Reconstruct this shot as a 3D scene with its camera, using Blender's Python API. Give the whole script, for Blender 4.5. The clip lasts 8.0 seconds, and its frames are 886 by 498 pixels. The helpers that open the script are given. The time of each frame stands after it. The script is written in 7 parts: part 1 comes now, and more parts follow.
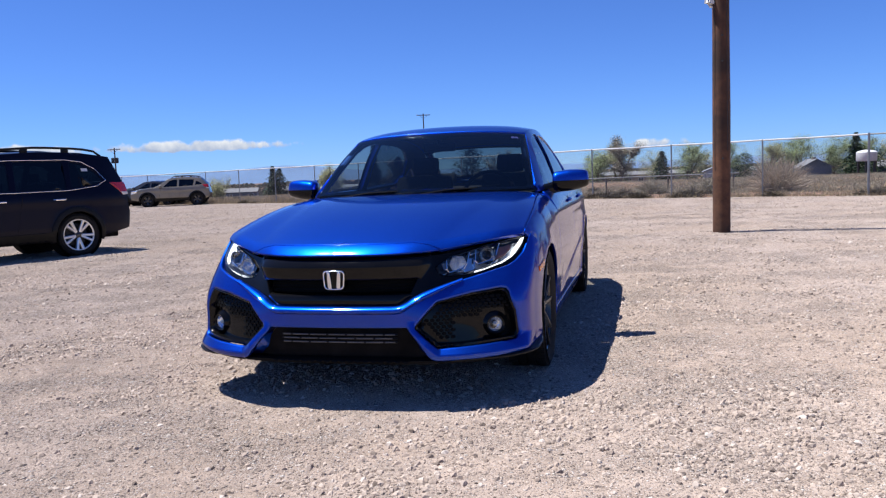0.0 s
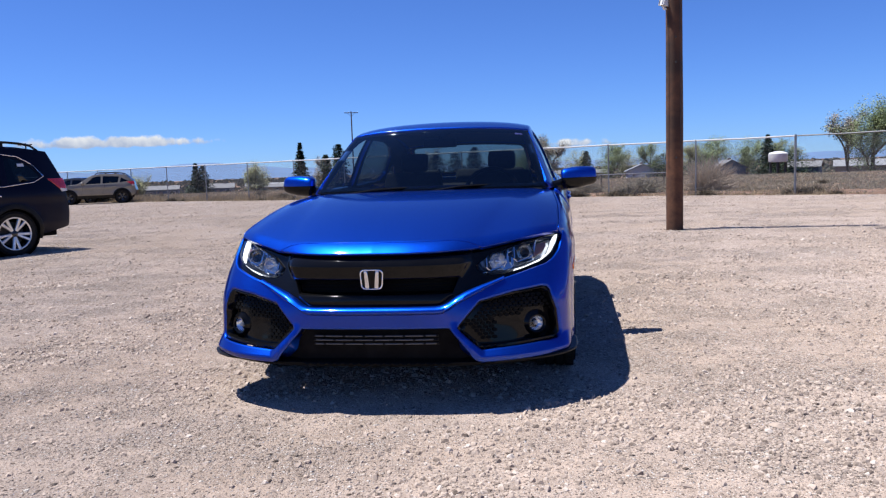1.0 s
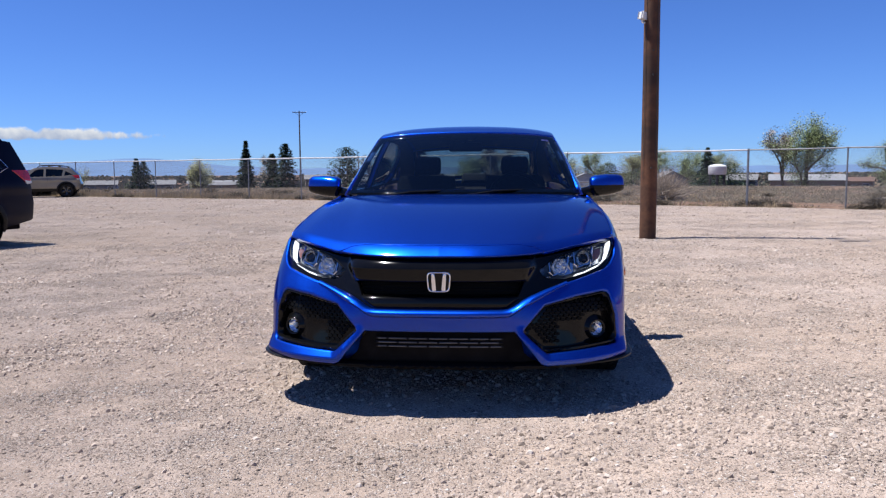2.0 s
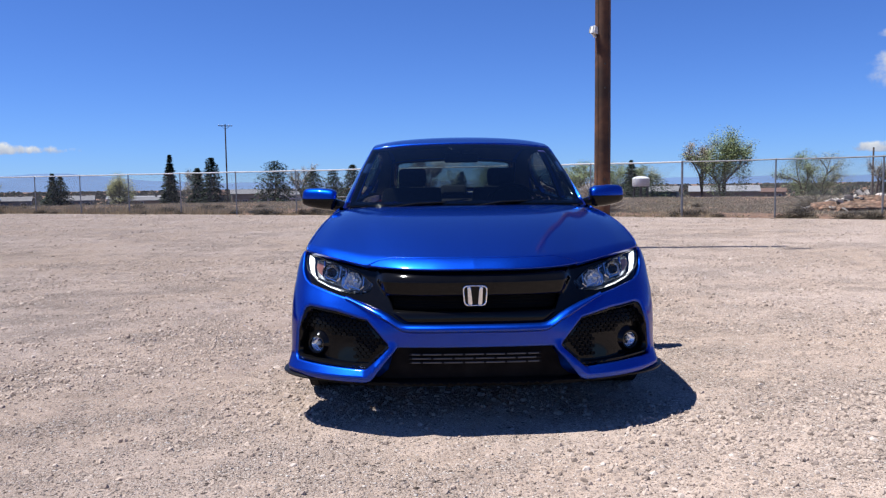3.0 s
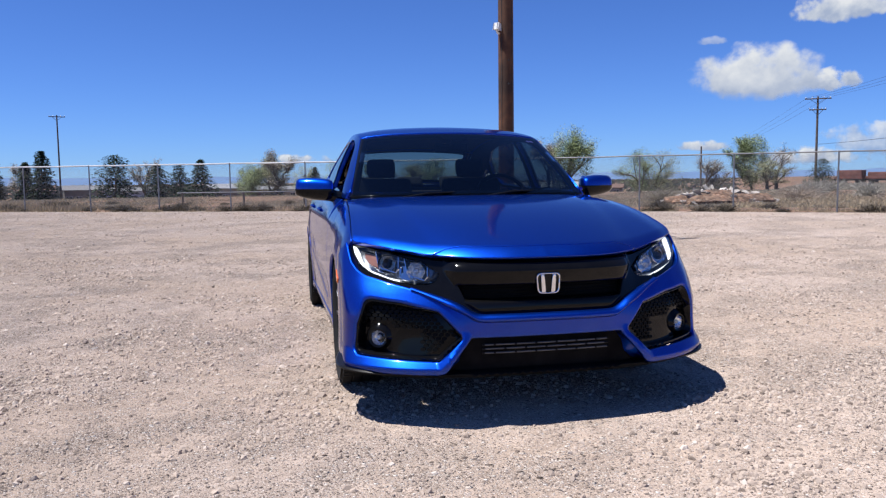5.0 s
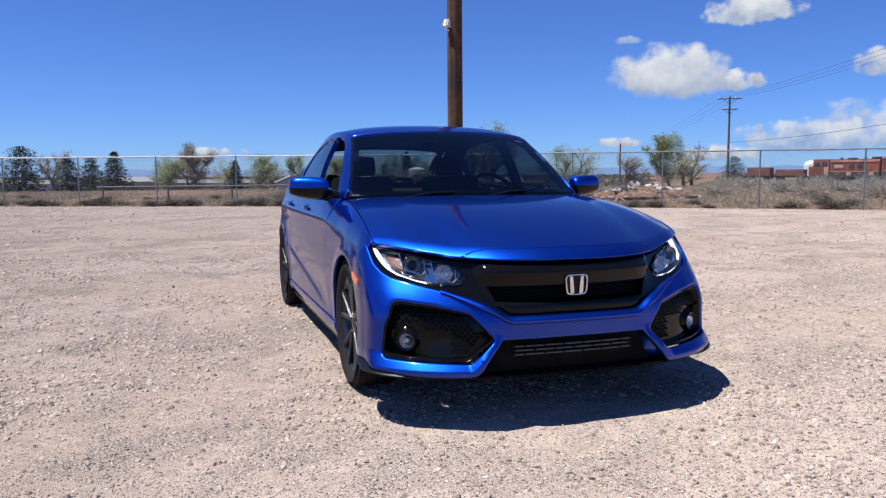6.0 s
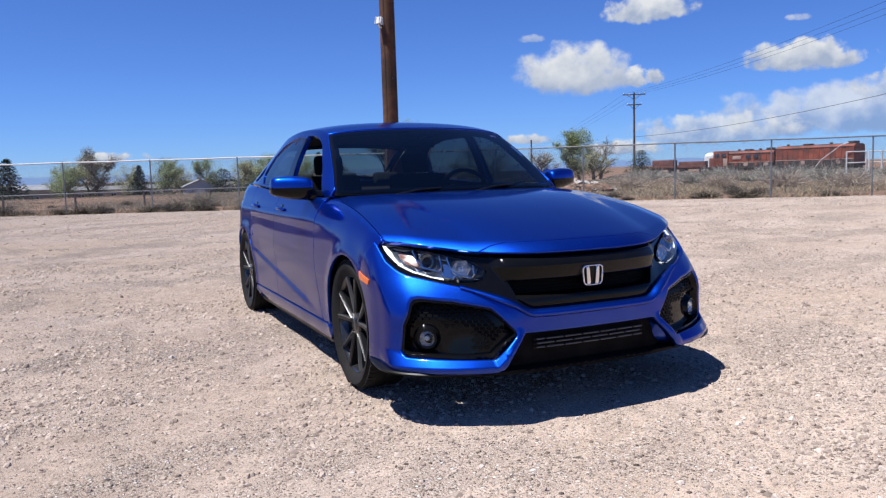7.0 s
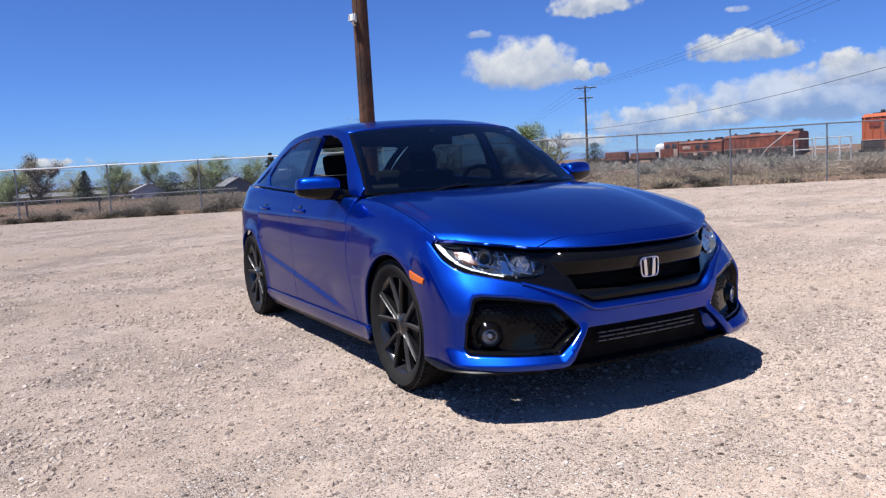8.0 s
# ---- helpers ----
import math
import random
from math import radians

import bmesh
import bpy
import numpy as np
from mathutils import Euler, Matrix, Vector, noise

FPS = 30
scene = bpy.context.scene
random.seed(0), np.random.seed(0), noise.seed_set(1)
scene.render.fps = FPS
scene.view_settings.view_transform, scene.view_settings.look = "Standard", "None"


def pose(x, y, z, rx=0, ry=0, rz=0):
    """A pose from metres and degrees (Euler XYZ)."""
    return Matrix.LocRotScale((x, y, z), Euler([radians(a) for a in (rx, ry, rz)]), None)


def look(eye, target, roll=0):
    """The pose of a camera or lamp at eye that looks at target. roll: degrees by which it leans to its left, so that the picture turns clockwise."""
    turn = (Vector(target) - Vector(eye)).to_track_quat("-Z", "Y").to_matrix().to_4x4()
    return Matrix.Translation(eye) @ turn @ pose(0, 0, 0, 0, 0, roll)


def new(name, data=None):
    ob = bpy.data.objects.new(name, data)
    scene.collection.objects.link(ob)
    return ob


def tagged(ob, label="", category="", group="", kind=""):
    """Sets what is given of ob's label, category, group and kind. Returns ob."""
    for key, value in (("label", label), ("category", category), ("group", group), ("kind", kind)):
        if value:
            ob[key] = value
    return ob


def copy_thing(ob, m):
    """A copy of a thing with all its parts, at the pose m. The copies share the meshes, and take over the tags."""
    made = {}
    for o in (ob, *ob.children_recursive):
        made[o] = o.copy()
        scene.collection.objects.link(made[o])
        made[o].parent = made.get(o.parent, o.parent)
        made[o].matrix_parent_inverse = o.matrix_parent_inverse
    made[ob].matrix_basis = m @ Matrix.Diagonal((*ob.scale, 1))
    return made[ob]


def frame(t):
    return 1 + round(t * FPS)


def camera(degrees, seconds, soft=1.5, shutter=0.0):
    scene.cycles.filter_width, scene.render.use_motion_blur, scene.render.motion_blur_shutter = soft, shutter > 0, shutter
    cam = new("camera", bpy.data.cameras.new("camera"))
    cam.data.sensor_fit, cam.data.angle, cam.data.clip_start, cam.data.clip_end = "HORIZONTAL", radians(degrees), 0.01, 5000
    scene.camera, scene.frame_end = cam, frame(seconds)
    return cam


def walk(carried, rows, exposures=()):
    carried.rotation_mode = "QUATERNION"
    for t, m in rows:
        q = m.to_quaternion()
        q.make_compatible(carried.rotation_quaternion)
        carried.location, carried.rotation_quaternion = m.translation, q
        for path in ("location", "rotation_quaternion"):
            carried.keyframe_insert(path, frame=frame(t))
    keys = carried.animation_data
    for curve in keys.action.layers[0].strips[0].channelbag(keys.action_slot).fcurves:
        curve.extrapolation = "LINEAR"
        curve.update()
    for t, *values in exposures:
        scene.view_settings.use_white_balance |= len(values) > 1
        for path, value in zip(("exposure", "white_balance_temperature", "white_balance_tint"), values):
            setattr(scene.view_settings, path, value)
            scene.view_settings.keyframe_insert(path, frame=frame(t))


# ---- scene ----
from mathutils.geometry import delaunay_2d_cdt

# ---------------------------------------------------------------- camera
cam = camera(59.7, 8.0, soft=1.25)
PATH = [
    (0, (0.33, -0.061, 1.115), (0.233, 1.927, 0.924), -2.3),
    (0.5, (0.049, 0.007, 1.111), (0.064, 1.997, 0.914), -2.2),
    (1, (-0.216, 0.055, 1.12), (-0.122, 2.043, 0.918), -2.0),
    (1.5, (-0.518, 0.057, 1.12), (-0.357, 2.04, 0.918), -1.3),
    (1.7, (-0.632, 0.06, 1.135), (-0.442, 2.041, 0.934), -0.8),
    (2.8, (-1.164, 0.259, 1.117), (-0.775, 2.214, 0.948), -0.5),
    (3, (-1.252, 0.284, 1.122), (-0.829, 2.232, 0.959), -0.7),
    (3.5, (-1.508, 0.376, 1.121), (-0.988, 2.3, 0.962), -1.3),
    (4, (-1.759, 0.444, 1.112), (-1.144, 2.34, 0.948), -1.2),
    (4.5, (-1.947, 0.533, 1.103), (-1.245, 2.397, 0.924), -1.4),
    (4.7, (-2.041, 0.582, 1.092), (-1.303, 2.432, 0.914), -1.1),
    (5.8, (-2.497, 0.835, 1.113), (-1.571, 2.597, 0.924), -0.2),
    (6, (-2.592, 0.886, 1.128), (-1.624, 2.625, 0.935), -0.3),
    (6.5, (-2.796, 0.992, 1.144), (-1.728, 2.672, 0.947), -1.2),
    (7, (-2.963, 1.168, 1.116), (-1.807, 2.788, 0.917), -1.7),
    (7.5, (-3.136, 1.339, 1.131), (-1.924, 2.917, 0.925), -2.4),
    (8, (-3.309, 1.482, 1.134), (-2.06, 3.03, 0.922), -3.2),
]
walk(cam, [(t, look(eye, target, roll)) for t, eye, target, roll in PATH], [(0, 0.86), (1.5, 0.78), (3, 0.74), (8, 0.70)])

# ---------------------------------------------------------------- light
SUN_EL = radians(68.6)
SUN_FROM = Vector((-0.979 * math.cos(SUN_EL), 0.205 * math.cos(SUN_EL), math.sin(SUN_EL)))
world = bpy.data.worlds.new("world")
scene.world = world
world.use_nodes = True
wn, wl = world.node_tree.nodes, world.node_tree.links
sky = wn.new("ShaderNodeTexSky")
sky.sky_type = "NISHITA"
sky.sun_disc = False
sky.sun_elevation = SUN_EL
sky.sun_rotation = math.atan2(SUN_FROM.x, SUN_FROM.y)
sky.altitude = 2300
sky.air_density, sky.dust_density, sky.ozone_density = 1.0, 0.45, 1.6
tone = wn.new("ShaderNodeMix")
tone.data_type, tone.blend_type = "RGBA", "MULTIPLY"
tone.inputs["Factor"].default_value = 1.0
tone.inputs["B"].default_value = (0.535, 0.86, 1.60, 1)  # clear mountain air: a deeper blue than the model gives
wl.new(sky.outputs[0], tone.inputs["A"])
wl.new(tone.outputs["Result"], wn["Background"].inputs[0])
wn["Background"].inputs[1].default_value = 0.0515
sun = new("sun", bpy.data.lights.new("sun", "SUN"))
sun.data.energy, sun.data.angle, sun.data.color = 5.0, radians(0.53), (1.0, 0.982, 0.975)
sun.matrix_world = look(SUN_FROM * 50, (0, 0, 0))


# ---------------------------------------------------------------- materials
def mat(name, base=(0.5, 0.5, 0.5), rough=0.5, metal=0.0, coat=0.0, vary=0.0, scale=8.0, bump=0.0, bscale=60.0,
        rvary=0.0, spec=0.5, second=None, sscale=2.0, island=0.0, obj=0.0, emit=None, detail=6.0):
    """A procedural surface: base colour broken up by noise at two scales, with roughness variation and fine relief."""
    m = bpy.data.materials.new(name)
    m.use_nodes = True
    nt = m.node_tree
    n, l = nt.nodes, nt.links
    p = n["Principled BSDF"]
    p.inputs["Roughness"].default_value = rough
    p.inputs["Metallic"].default_value = metal
    p.inputs["Coat Weight"].default_value = coat
    p.inputs["Coat Roughness"].default_value = 0.03
    p.inputs["Specular IOR Level"].default_value = spec
    p.inputs["Base Color"].default_value = (*base, 1)
    tc = n.new("ShaderNodeTexCoord")
    col = None
    if vary or second:
        nz = n.new("ShaderNodeTexNoise")
        nz.inputs["Scale"].default_value = scale
        nz.inputs["Detail"].default_value = detail
        nz.inputs["Roughness"].default_value = 0.62
        l.new(tc.outputs["Object"], nz.inputs["Vector"])
        rp = n.new("ShaderNodeValToRGB")
        lo, hi = 1 - vary, 1 + vary
        rp.color_ramp.elements[0].position, rp.color_ramp.elements[1].position = 0.32, 0.68
        rp.color_ramp.elements[0].color = (*[c * lo for c in base], 1)
        rp.color_ramp.elements[1].color = (*[min(1, c * hi) for c in base], 1)
        l.new(nz.outputs["Fac"], rp.inputs["Fac"])
        col = rp.outputs["Color"]
        if second:
            n2 = n.new("ShaderNodeTexNoise")
            n2.inputs["Scale"].default_value = sscale
            n2.inputs["Detail"].default_value = 5
            l.new(tc.outputs["Object"], n2.inputs["Vector"])
            r2 = n.new("ShaderNodeValToRGB")
            r2.color_ramp.elements[0].position, r2.color_ramp.elements[1].position = 0.45, 0.62
            l.new(n2.outputs["Fac"], r2.inputs["Fac"])
            mx = n.new("ShaderNodeMix")
            mx.data_type = "RGBA"
            l.new(r2.outputs["Color"], mx.inputs["Factor"])
            l.new(col, mx.inputs["A"])
            mx.inputs["B"].default_value = (*second, 1)
            col = mx.outputs["Result"]
    if island or obj:
        src = n.new("ShaderNodeNewGeometry" if island else "ShaderNodeObjectInfo")
        hv = n.new("ShaderNodeHueSaturation")
        mr = n.new("ShaderNodeMapRange")
        k = island or obj
        mr.inputs["To Min"].default_value, mr.inputs["To Max"].default_value = 1 - k, 1 + k
        l.new(src.outputs["Random Per Island" if island else "Random"], mr.inputs["Value"])
        l.new(mr.outputs["Result"], hv.inputs["Value"])
        if col:
            l.new(col, hv.inputs["Color"])
        else:
            hv.inputs["Color"].default_value = (*base, 1)
        col = hv.outputs["Color"]
    if col:
        l.new(col, p.inputs["Base Color"])
    if rvary:
        nr = n.new("ShaderNodeTexNoise")
        nr.inputs["Scale"].default_value = scale * 1.7
        nr.inputs["Detail"].default_value = 4
        l.new(tc.outputs["Object"], nr.inputs["Vector"])
        mr = n.new("ShaderNodeMapRange")
        mr.inputs["To Min"].default_value, mr.inputs["To Max"].default_value = max(0.0, rough - rvary), min(1.0, rough + rvary)
        l.new(nr.outputs["Fac"], mr.inputs["Value"])
        l.new(mr.outputs["Result"], p.inputs["Roughness"])
    if bump:
        nb = n.new("ShaderNodeTexNoise")
        nb.inputs["Scale"].default_value = bscale
        nb.inputs["Detail"].default_value = 5
        l.new(tc.outputs["Object"], nb.inputs["Vector"])
        bp = n.new("ShaderNodeBump")
        bp.inputs["Strength"].default_value = 0.6
        bp.inputs["Distance"].default_value = bump
        l.new(nb.outputs["Fac"], bp.inputs["Height"])
        l.new(bp.outputs["Normal"], p.inputs["Normal"])
    if emit:
        p.inputs["Emission Color"].default_value = (*emit[:3], 1)
        p.inputs["Emission Strength"].default_value = emit[3]
    return m


def paint(name, base, flake, dust=0.06, metal=1.0, rough=0.26, coat=1.0):
    """Metallic car paint: coloured flake layer under a clear coat, with a thin film of dust."""
    m = bpy.data.materials.new(name)
    m.use_nodes = True
    n, l = m.node_tree.nodes, m.node_tree.links
    p = n["Principled BSDF"]
    tc = n.new("ShaderNodeTexCoord")
    fl = n.new("ShaderNodeTexVoronoi")
    fl.inputs["Scale"].default_value = 900
    l.new(tc.outputs["Object"], fl.inputs["Vector"])
    mx = n.new("ShaderNodeMix")
    mx.data_type = "RGBA"
    mx.inputs["A"].default_value, mx.inputs["B"].default_value = (*base, 1), (*flake, 1)
    l.new(fl.outputs["Color"], mx.inputs["Factor"])
    dz = n.new("ShaderNodeTexNoise")
    dz.inputs["Scale"].default_value, dz.inputs["Detail"].default_value = 2.3, 7
    l.new(tc.outputs["Object"], dz.inputs["Vector"])
    dr = n.new("ShaderNodeMapRange")
    dr.inputs["From Min"].default_value, dr.inputs["From Max"].default_value = 0.4, 0.8
    dr.inputs["To Max"].default_value = dust
    l.new(dz.outputs["Fac"], dr.inputs["Value"])
    m2 = n.new("ShaderNodeMix")
    m2.data_type = "RGBA"
    l.new(dr.outputs["Result"], m2.inputs["Factor"])
    l.new(mx.outputs["Result"], m2.inputs["A"])
    m2.inputs["B"].default_value = (0.32, 0.27, 0.23, 1)
    l.new(m2.outputs["Result"], p.inputs["Base Color"])
    p.inputs["Metallic"].default_value = metal
    p.inputs["Roughness"].default_value = rough
    p.inputs["Coat Weight"].default_value = coat
    p.inputs["Specular IOR Level"].default_value = 0.1
    p.inputs["Specular Tint"].default_value = (0.0, 0.04, 0.30, 1) if metal == 1.0 else (1, 1, 1, 1)
    p.inputs["Coat Roughness"].default_value = 0.075
    p.inputs["Coat IOR"].default_value = 1.42
    return m


def glass(name, tint, rough=0.0, base=0.045):
    """Thin tinted glass: what lies behind it shows through, dimmed, with the sky's reflection over it."""
    m = bpy.data.materials.new(name)
    m.use_nodes = True
    n, l = m.node_tree.nodes, m.node_tree.links
    n.remove(n["Principled BSDF"])
    tr, gl, lw, mx = n.new("ShaderNodeBsdfTransparent"), n.new("ShaderNodeBsdfGlossy"), n.new("ShaderNodeLayerWeight"), n.new("ShaderNodeMixShader")
    tr.inputs[0].default_value = (*tint, 1)
    gl.inputs["Roughness"].default_value = rough
    lw.inputs[0].default_value = 0.5
    pw, mr = n.new("ShaderNodeMath"), n.new("ShaderNodeMapRange")
    pw.operation = "POWER"
    pw.inputs[1].default_value = 4.5
    l.new(lw.outputs["Facing"], pw.inputs[0])
    l.new(pw.outputs[0], mr.inputs["Value"])
    mr.inputs["To Min"].default_value, mr.inputs["To Max"].default_value = base, 0.95
    l.new(mr.outputs[0], mx.inputs[0]), l.new(tr.outputs[0], mx.inputs[1]), l.new(gl.outputs[0], mx.inputs[2])
    l.new(mx.outputs[0], n["Material Output"].inputs[0])
    return m


BLUE = paint("blue_metallic_paint", (0.0012, 0.0205, 0.20), (0.0036, 0.062, 0.49), 0.004, 1.0, 0.42)
DISC = mat("brake_steel", (0.035, 0.034, 0.033), 0.6, metal=0.4, vary=0.3, scale=20)
NAVY = paint("navy_paint", (0.002, 0.002, 0.010), (0.003, 0.004, 0.015), 0.004, 0.0, 0.35, 0.14)
# unseen underside, kept pale to bounce light into the car's own shadow
UNDERSIDE = mat("pale_underbody", (0.102, 0.087, 0.072), 0.9, vary=0.35, scale=6)
TAN = paint("tan_paint", (0.14, 0.126, 0.10), (0.195, 0.178, 0.145), 0.3, 0.3, 0.4)
GREYPAINT = paint("grey_paint", (0.03, 0.033, 0.04), (0.05, 0.055, 0.065), 0.1, 0.4)
GLOSSBLACK = mat("gloss_black_plastic", (0.004, 0.0039, 0.004), 0.06, coat=0.0, spec=0.22, vary=0.2, rvary=0.03)
SATINBLACK = mat("satin_black_plastic", (0.007, 0.0068, 0.007), 0.40, spec=0.17, vary=0.25, scale=14, bump=0.0004, bscale=400)
MESHBLACK = mat("black_grille_mesh", (0.005, 0.005, 0.005), 0.6, vary=0.2, spec=0.08)
DARKVOID = mat("underbody_black", (0.011, 0.010, 0.0095), 0.9, vary=0.4, spec=0.05)
RUBBER = mat("tyre_rubber", (0.0112, 0.01085, 0.0105), 0.8, spec=0.2, vary=0.3, scale=20, second=(0.018, 0.0165, 0.015), sscale=6, bump=0.001, bscale=120)
RIMDARK = mat("dark_alloy", (0.022, 0.022, 0.023), 0.25, metal=0.3, vary=0.2, coat=0.4)
RIMCUT = mat("machined_alloy", (0.55, 0.55, 0.56), 0.28, metal=0.9, vary=0.1)
CHROME = mat("chrome", (0.78, 0.78, 0.80), 0.08, metal=1.0, rvary=0.04)
REFLECTOR = mat("lamp_reflector", (0.80, 0.82, 0.84), 0.22, metal=1.0, vary=0.12, scale=30)
SPOKEBLACK = mat("gloss_black_alloy", (0.007, 0.007, 0.0075), 0.3, metal=0.0, vary=0.15, spec=0.22)
SPOKECUT = mat("machined_spoke_edge", (0.30, 0.30, 0.31), 0.30, metal=0.85, vary=0.12)
LAMPGREY = mat("lamp_housing_grey", (0.434, 0.448, 0.469), 0.24, metal=0.6, vary=0.3, scale=18)
LAMPWHITE = mat("light_guide_white", (0.86, 0.88, 0.9), 0.25, vary=0.03, emit=(0.95, 0.97, 1.0, 1.0))
AMBER = mat("amber_lens", (0.675, 0.1275, 0.003), 0.15, coat=0.2, vary=0.12, scale=40)
AMBERDARK = mat("turn_lamp_brown", (0.20, 0.08, 0.05), 0.25, coat=0.5, vary=0.2)
RED = mat("red_lens", (0.42, 0.012, 0.014), 0.15, coat=0.8, vary=0.2, scale=20)
CLOTH = mat("black_seat_cloth", (0.0126, 0.0126, 0.014), 0.9, vary=0.35, scale=40, bump=0.001, bscale=300)
DASH = mat("dashboard_plastic", (0.0154, 0.0154, 0.0168), 0.6, vary=0.25, bump=0.0006, bscale=350)
WINDSHIELD = glass("windshield_glass", (0.34, 0.39, 0.40), 0.0, 0.06)
CLEARGLASS = glass("side_glass", (0.56, 0.63, 0.63))
DARKGLASS = glass("tinted_glass", (0.22, 0.25, 0.26), 0.0, 0.08)
BLACKGLASS = glass("privacy_glass", (0.05, 0.06, 0.065))
LENS = glass("clear_lens", (0.92, 0.94, 0.95))
STEEL = mat("galvanised_steel", (0.225, 0.2288, 0.2325), 0.45, metal=0.6, vary=0.2, scale=6, rvary=0.15)
# sun glint along one stretch of top rail, put in as paler steel
RAIL_GLINT = mat("rail_sun_glint", (0.561, 0.561, 0.5525), 0.35, metal=0.2, vary=0.1, scale=3)
WIRE = mat("chain_link_wire", (0.22, 0.22, 0.22), 0.6, metal=0.4, vary=0.2)
POLEWOOD = mat("weathered_pole_wood", (0.100, 0.041, 0.0185), 0.85, vary=0.5, scale=5, second=(0.035, 0.017, 0.010), sscale=1.3, bump=0.006, bscale=22)
GREYWOOD = mat("grey_pole_wood", (0.10, 0.082, 0.068), 0.9, vary=0.35, scale=3, bump=0.004, bscale=14)
WHITEPAINT = mat("white_paint", (0.585, 0.585, 0.57), 0.45, vary=0.08, scale=3)
DARKIRON = mat("dark_iron", (0.05, 0.05, 0.05), 0.6, metal=0.5, vary=0.3)


# ---------------------------------------------------------------- mesh helpers
def finish(bm, name, material, smooth=True, recalc=True):
    if recalc:
        bmesh.ops.recalc_face_normals(bm, faces=bm.faces)
    me = bpy.data.meshes.new(name)
    bm.to_mesh(me)
    bm.free()
    for m in material if isinstance(material, (list, tuple)) else (material,):
        me.materials.append(m)
    if smooth:
        me.polygons.foreach_set("use_smooth", [True] * len(me.polygons))
    return me


def sharp(me, deg=35):
    me.set_sharp_from_angle(angle=radians(deg))
    return me


def part(name, bm, material, parent, label="", angle=35, recalc=True):
    """Links a bmesh as one mesh object under a thing or a part."""
    normals = None
    if "surface_normal" in bm.verts.layers.float_vector:  # shade curved sheets by their true surface
        if recalc:
            bmesh.ops.recalc_face_normals(bm, faces=bm.faces)
        bm.normal_update()
        lay = bm.verts.layers.float_vector["surface_normal"]
        normals = [tuple(v[lay] if v[lay].dot(v.normal) >= 0 else -v[lay]) for v in bm.verts]
    me = finish(bm, name, material, True, recalc)
    sharp(me, angle)
    if normals:
        me.normals_split_custom_set_from_vertices(normals)
    ob = new(name, me)
    ob.parent = parent
    if label:
        ob["label"] = label
    return ob


def thing(name, m, label, category, group="", kind=""):
    ob = new(name)
    ob.matrix_world = m
    ob.empty_display_size = 0.2
    return tagged(ob, label, category, group, kind)


def box(bm, x0, x1, y0, y1, z0, z1, bev=0.0, m=None):
    r = bmesh.ops.create_cube(bm, size=1)
    vs = r["verts"]
    for v in vs:
        v.co = Vector(((x0 + x1) / 2 + v.co.x * (x1 - x0), (y0 + y1) / 2 + v.co.y * (y1 - y0), (z0 + z1) / 2 + v.co.z * (z1 - z0)))
    if m:
        for v in vs:
            v.co = m @ v.co
    if bev:
        es = list({e for v in vs for e in v.link_edges})
        bmesh.ops.bevel(bm, geom=es, offset=bev, segments=2, profile=0.6, affect="EDGES")
    return bm


def tube(bm, pts, r, n=8, r2=None, caps=True):
    """A round bar along a list of points, tapering from r to r2."""
    pts = [Vector(p) for p in pts]
    r2 = r if r2 is None else r2
    rings = []
    for i, p in enumerate(pts):
        d = (pts[min(i + 1, len(pts) - 1)] - pts[max(i - 1, 0)]).normalized()
        a = d.cross(Vector((0, 0, 1)) if abs(d.z) < 0.9 else Vector((1, 0, 0))).normalized()
        b = d.cross(a)
        rr = r + (r2 - r) * i / max(1, len(pts) - 1)
        rings.append([bm.verts.new(p + rr * (math.cos(t) * a + math.sin(t) * b)) for t in [2 * math.pi * k / n for k in range(n)]])
    for A, B in zip(rings, rings[1:]):
        for k in range(n):
            bm.faces.new((A[k], A[(k + 1) % n], B[(k + 1) % n], B[k]))
    if caps:
        bm.faces.new(rings[0][::-1])
        bm.faces.new(rings[-1])
    return bm


def lathe(bm, prof, n=48, m=None):
    """Turns a profile of (radius, y) about the y axis."""
    rings = []
    for r, y in prof:
        ring = []
        for k in range(n):
            t = 2 * math.pi * k / n
            c = Vector((r * math.cos(t), y, r * math.sin(t)))
            ring.append(bm.verts.new(m @ c if m else c))
        rings.append(ring)
    for A, B in zip(rings, rings[1:]):
        for k in range(n):
            bm.faces.new((A[k], A[(k + 1) % n], B[(k + 1) % n], B[k]))
    return bm


def bm_new():
    return bmesh.new()


def lerp(a, b, t):
    return a + (b - a) * t


def curve(xs, ys, smooth=True):
    """Monotone-parameter interpolation through (xs, ys) with Catmull-Rom slopes."""
    xs, ys = np.array(xs, float), np.array(ys, float)
    d = np.gradient(ys, xs) if smooth else None

    def f(x):
        x = min(max(x, xs[0]), xs[-1])
        i = int(min(max(np.searchsorted(xs, x) - 1, 0), len(xs) - 2))
        h = xs[i + 1] - xs[i]
        t = (x - xs[i]) / h
        if not smooth:
            return float(lerp(ys[i], ys[i + 1], t))
        return float((2 * t**3 - 3 * t**2 + 1) * ys[i] + (t**3 - 2 * t**2 + t) * h * d[i] + (-2 * t**3 + 3 * t**2) * ys[i + 1] + (t**3 - t**2) * h * d[i + 1])

    return f


def inside(poly, x, y):
    hit = False
    j = len(poly) - 1
    for i in range(len(poly)):
        xi, yi = poly[i]
        xj, yj = poly[j]
        if (yi > y) != (yj > y) and x < (xj - xi) * (y - yi) / (yj - yi) + xi:
            hit = not hit
        j = i
    return hit


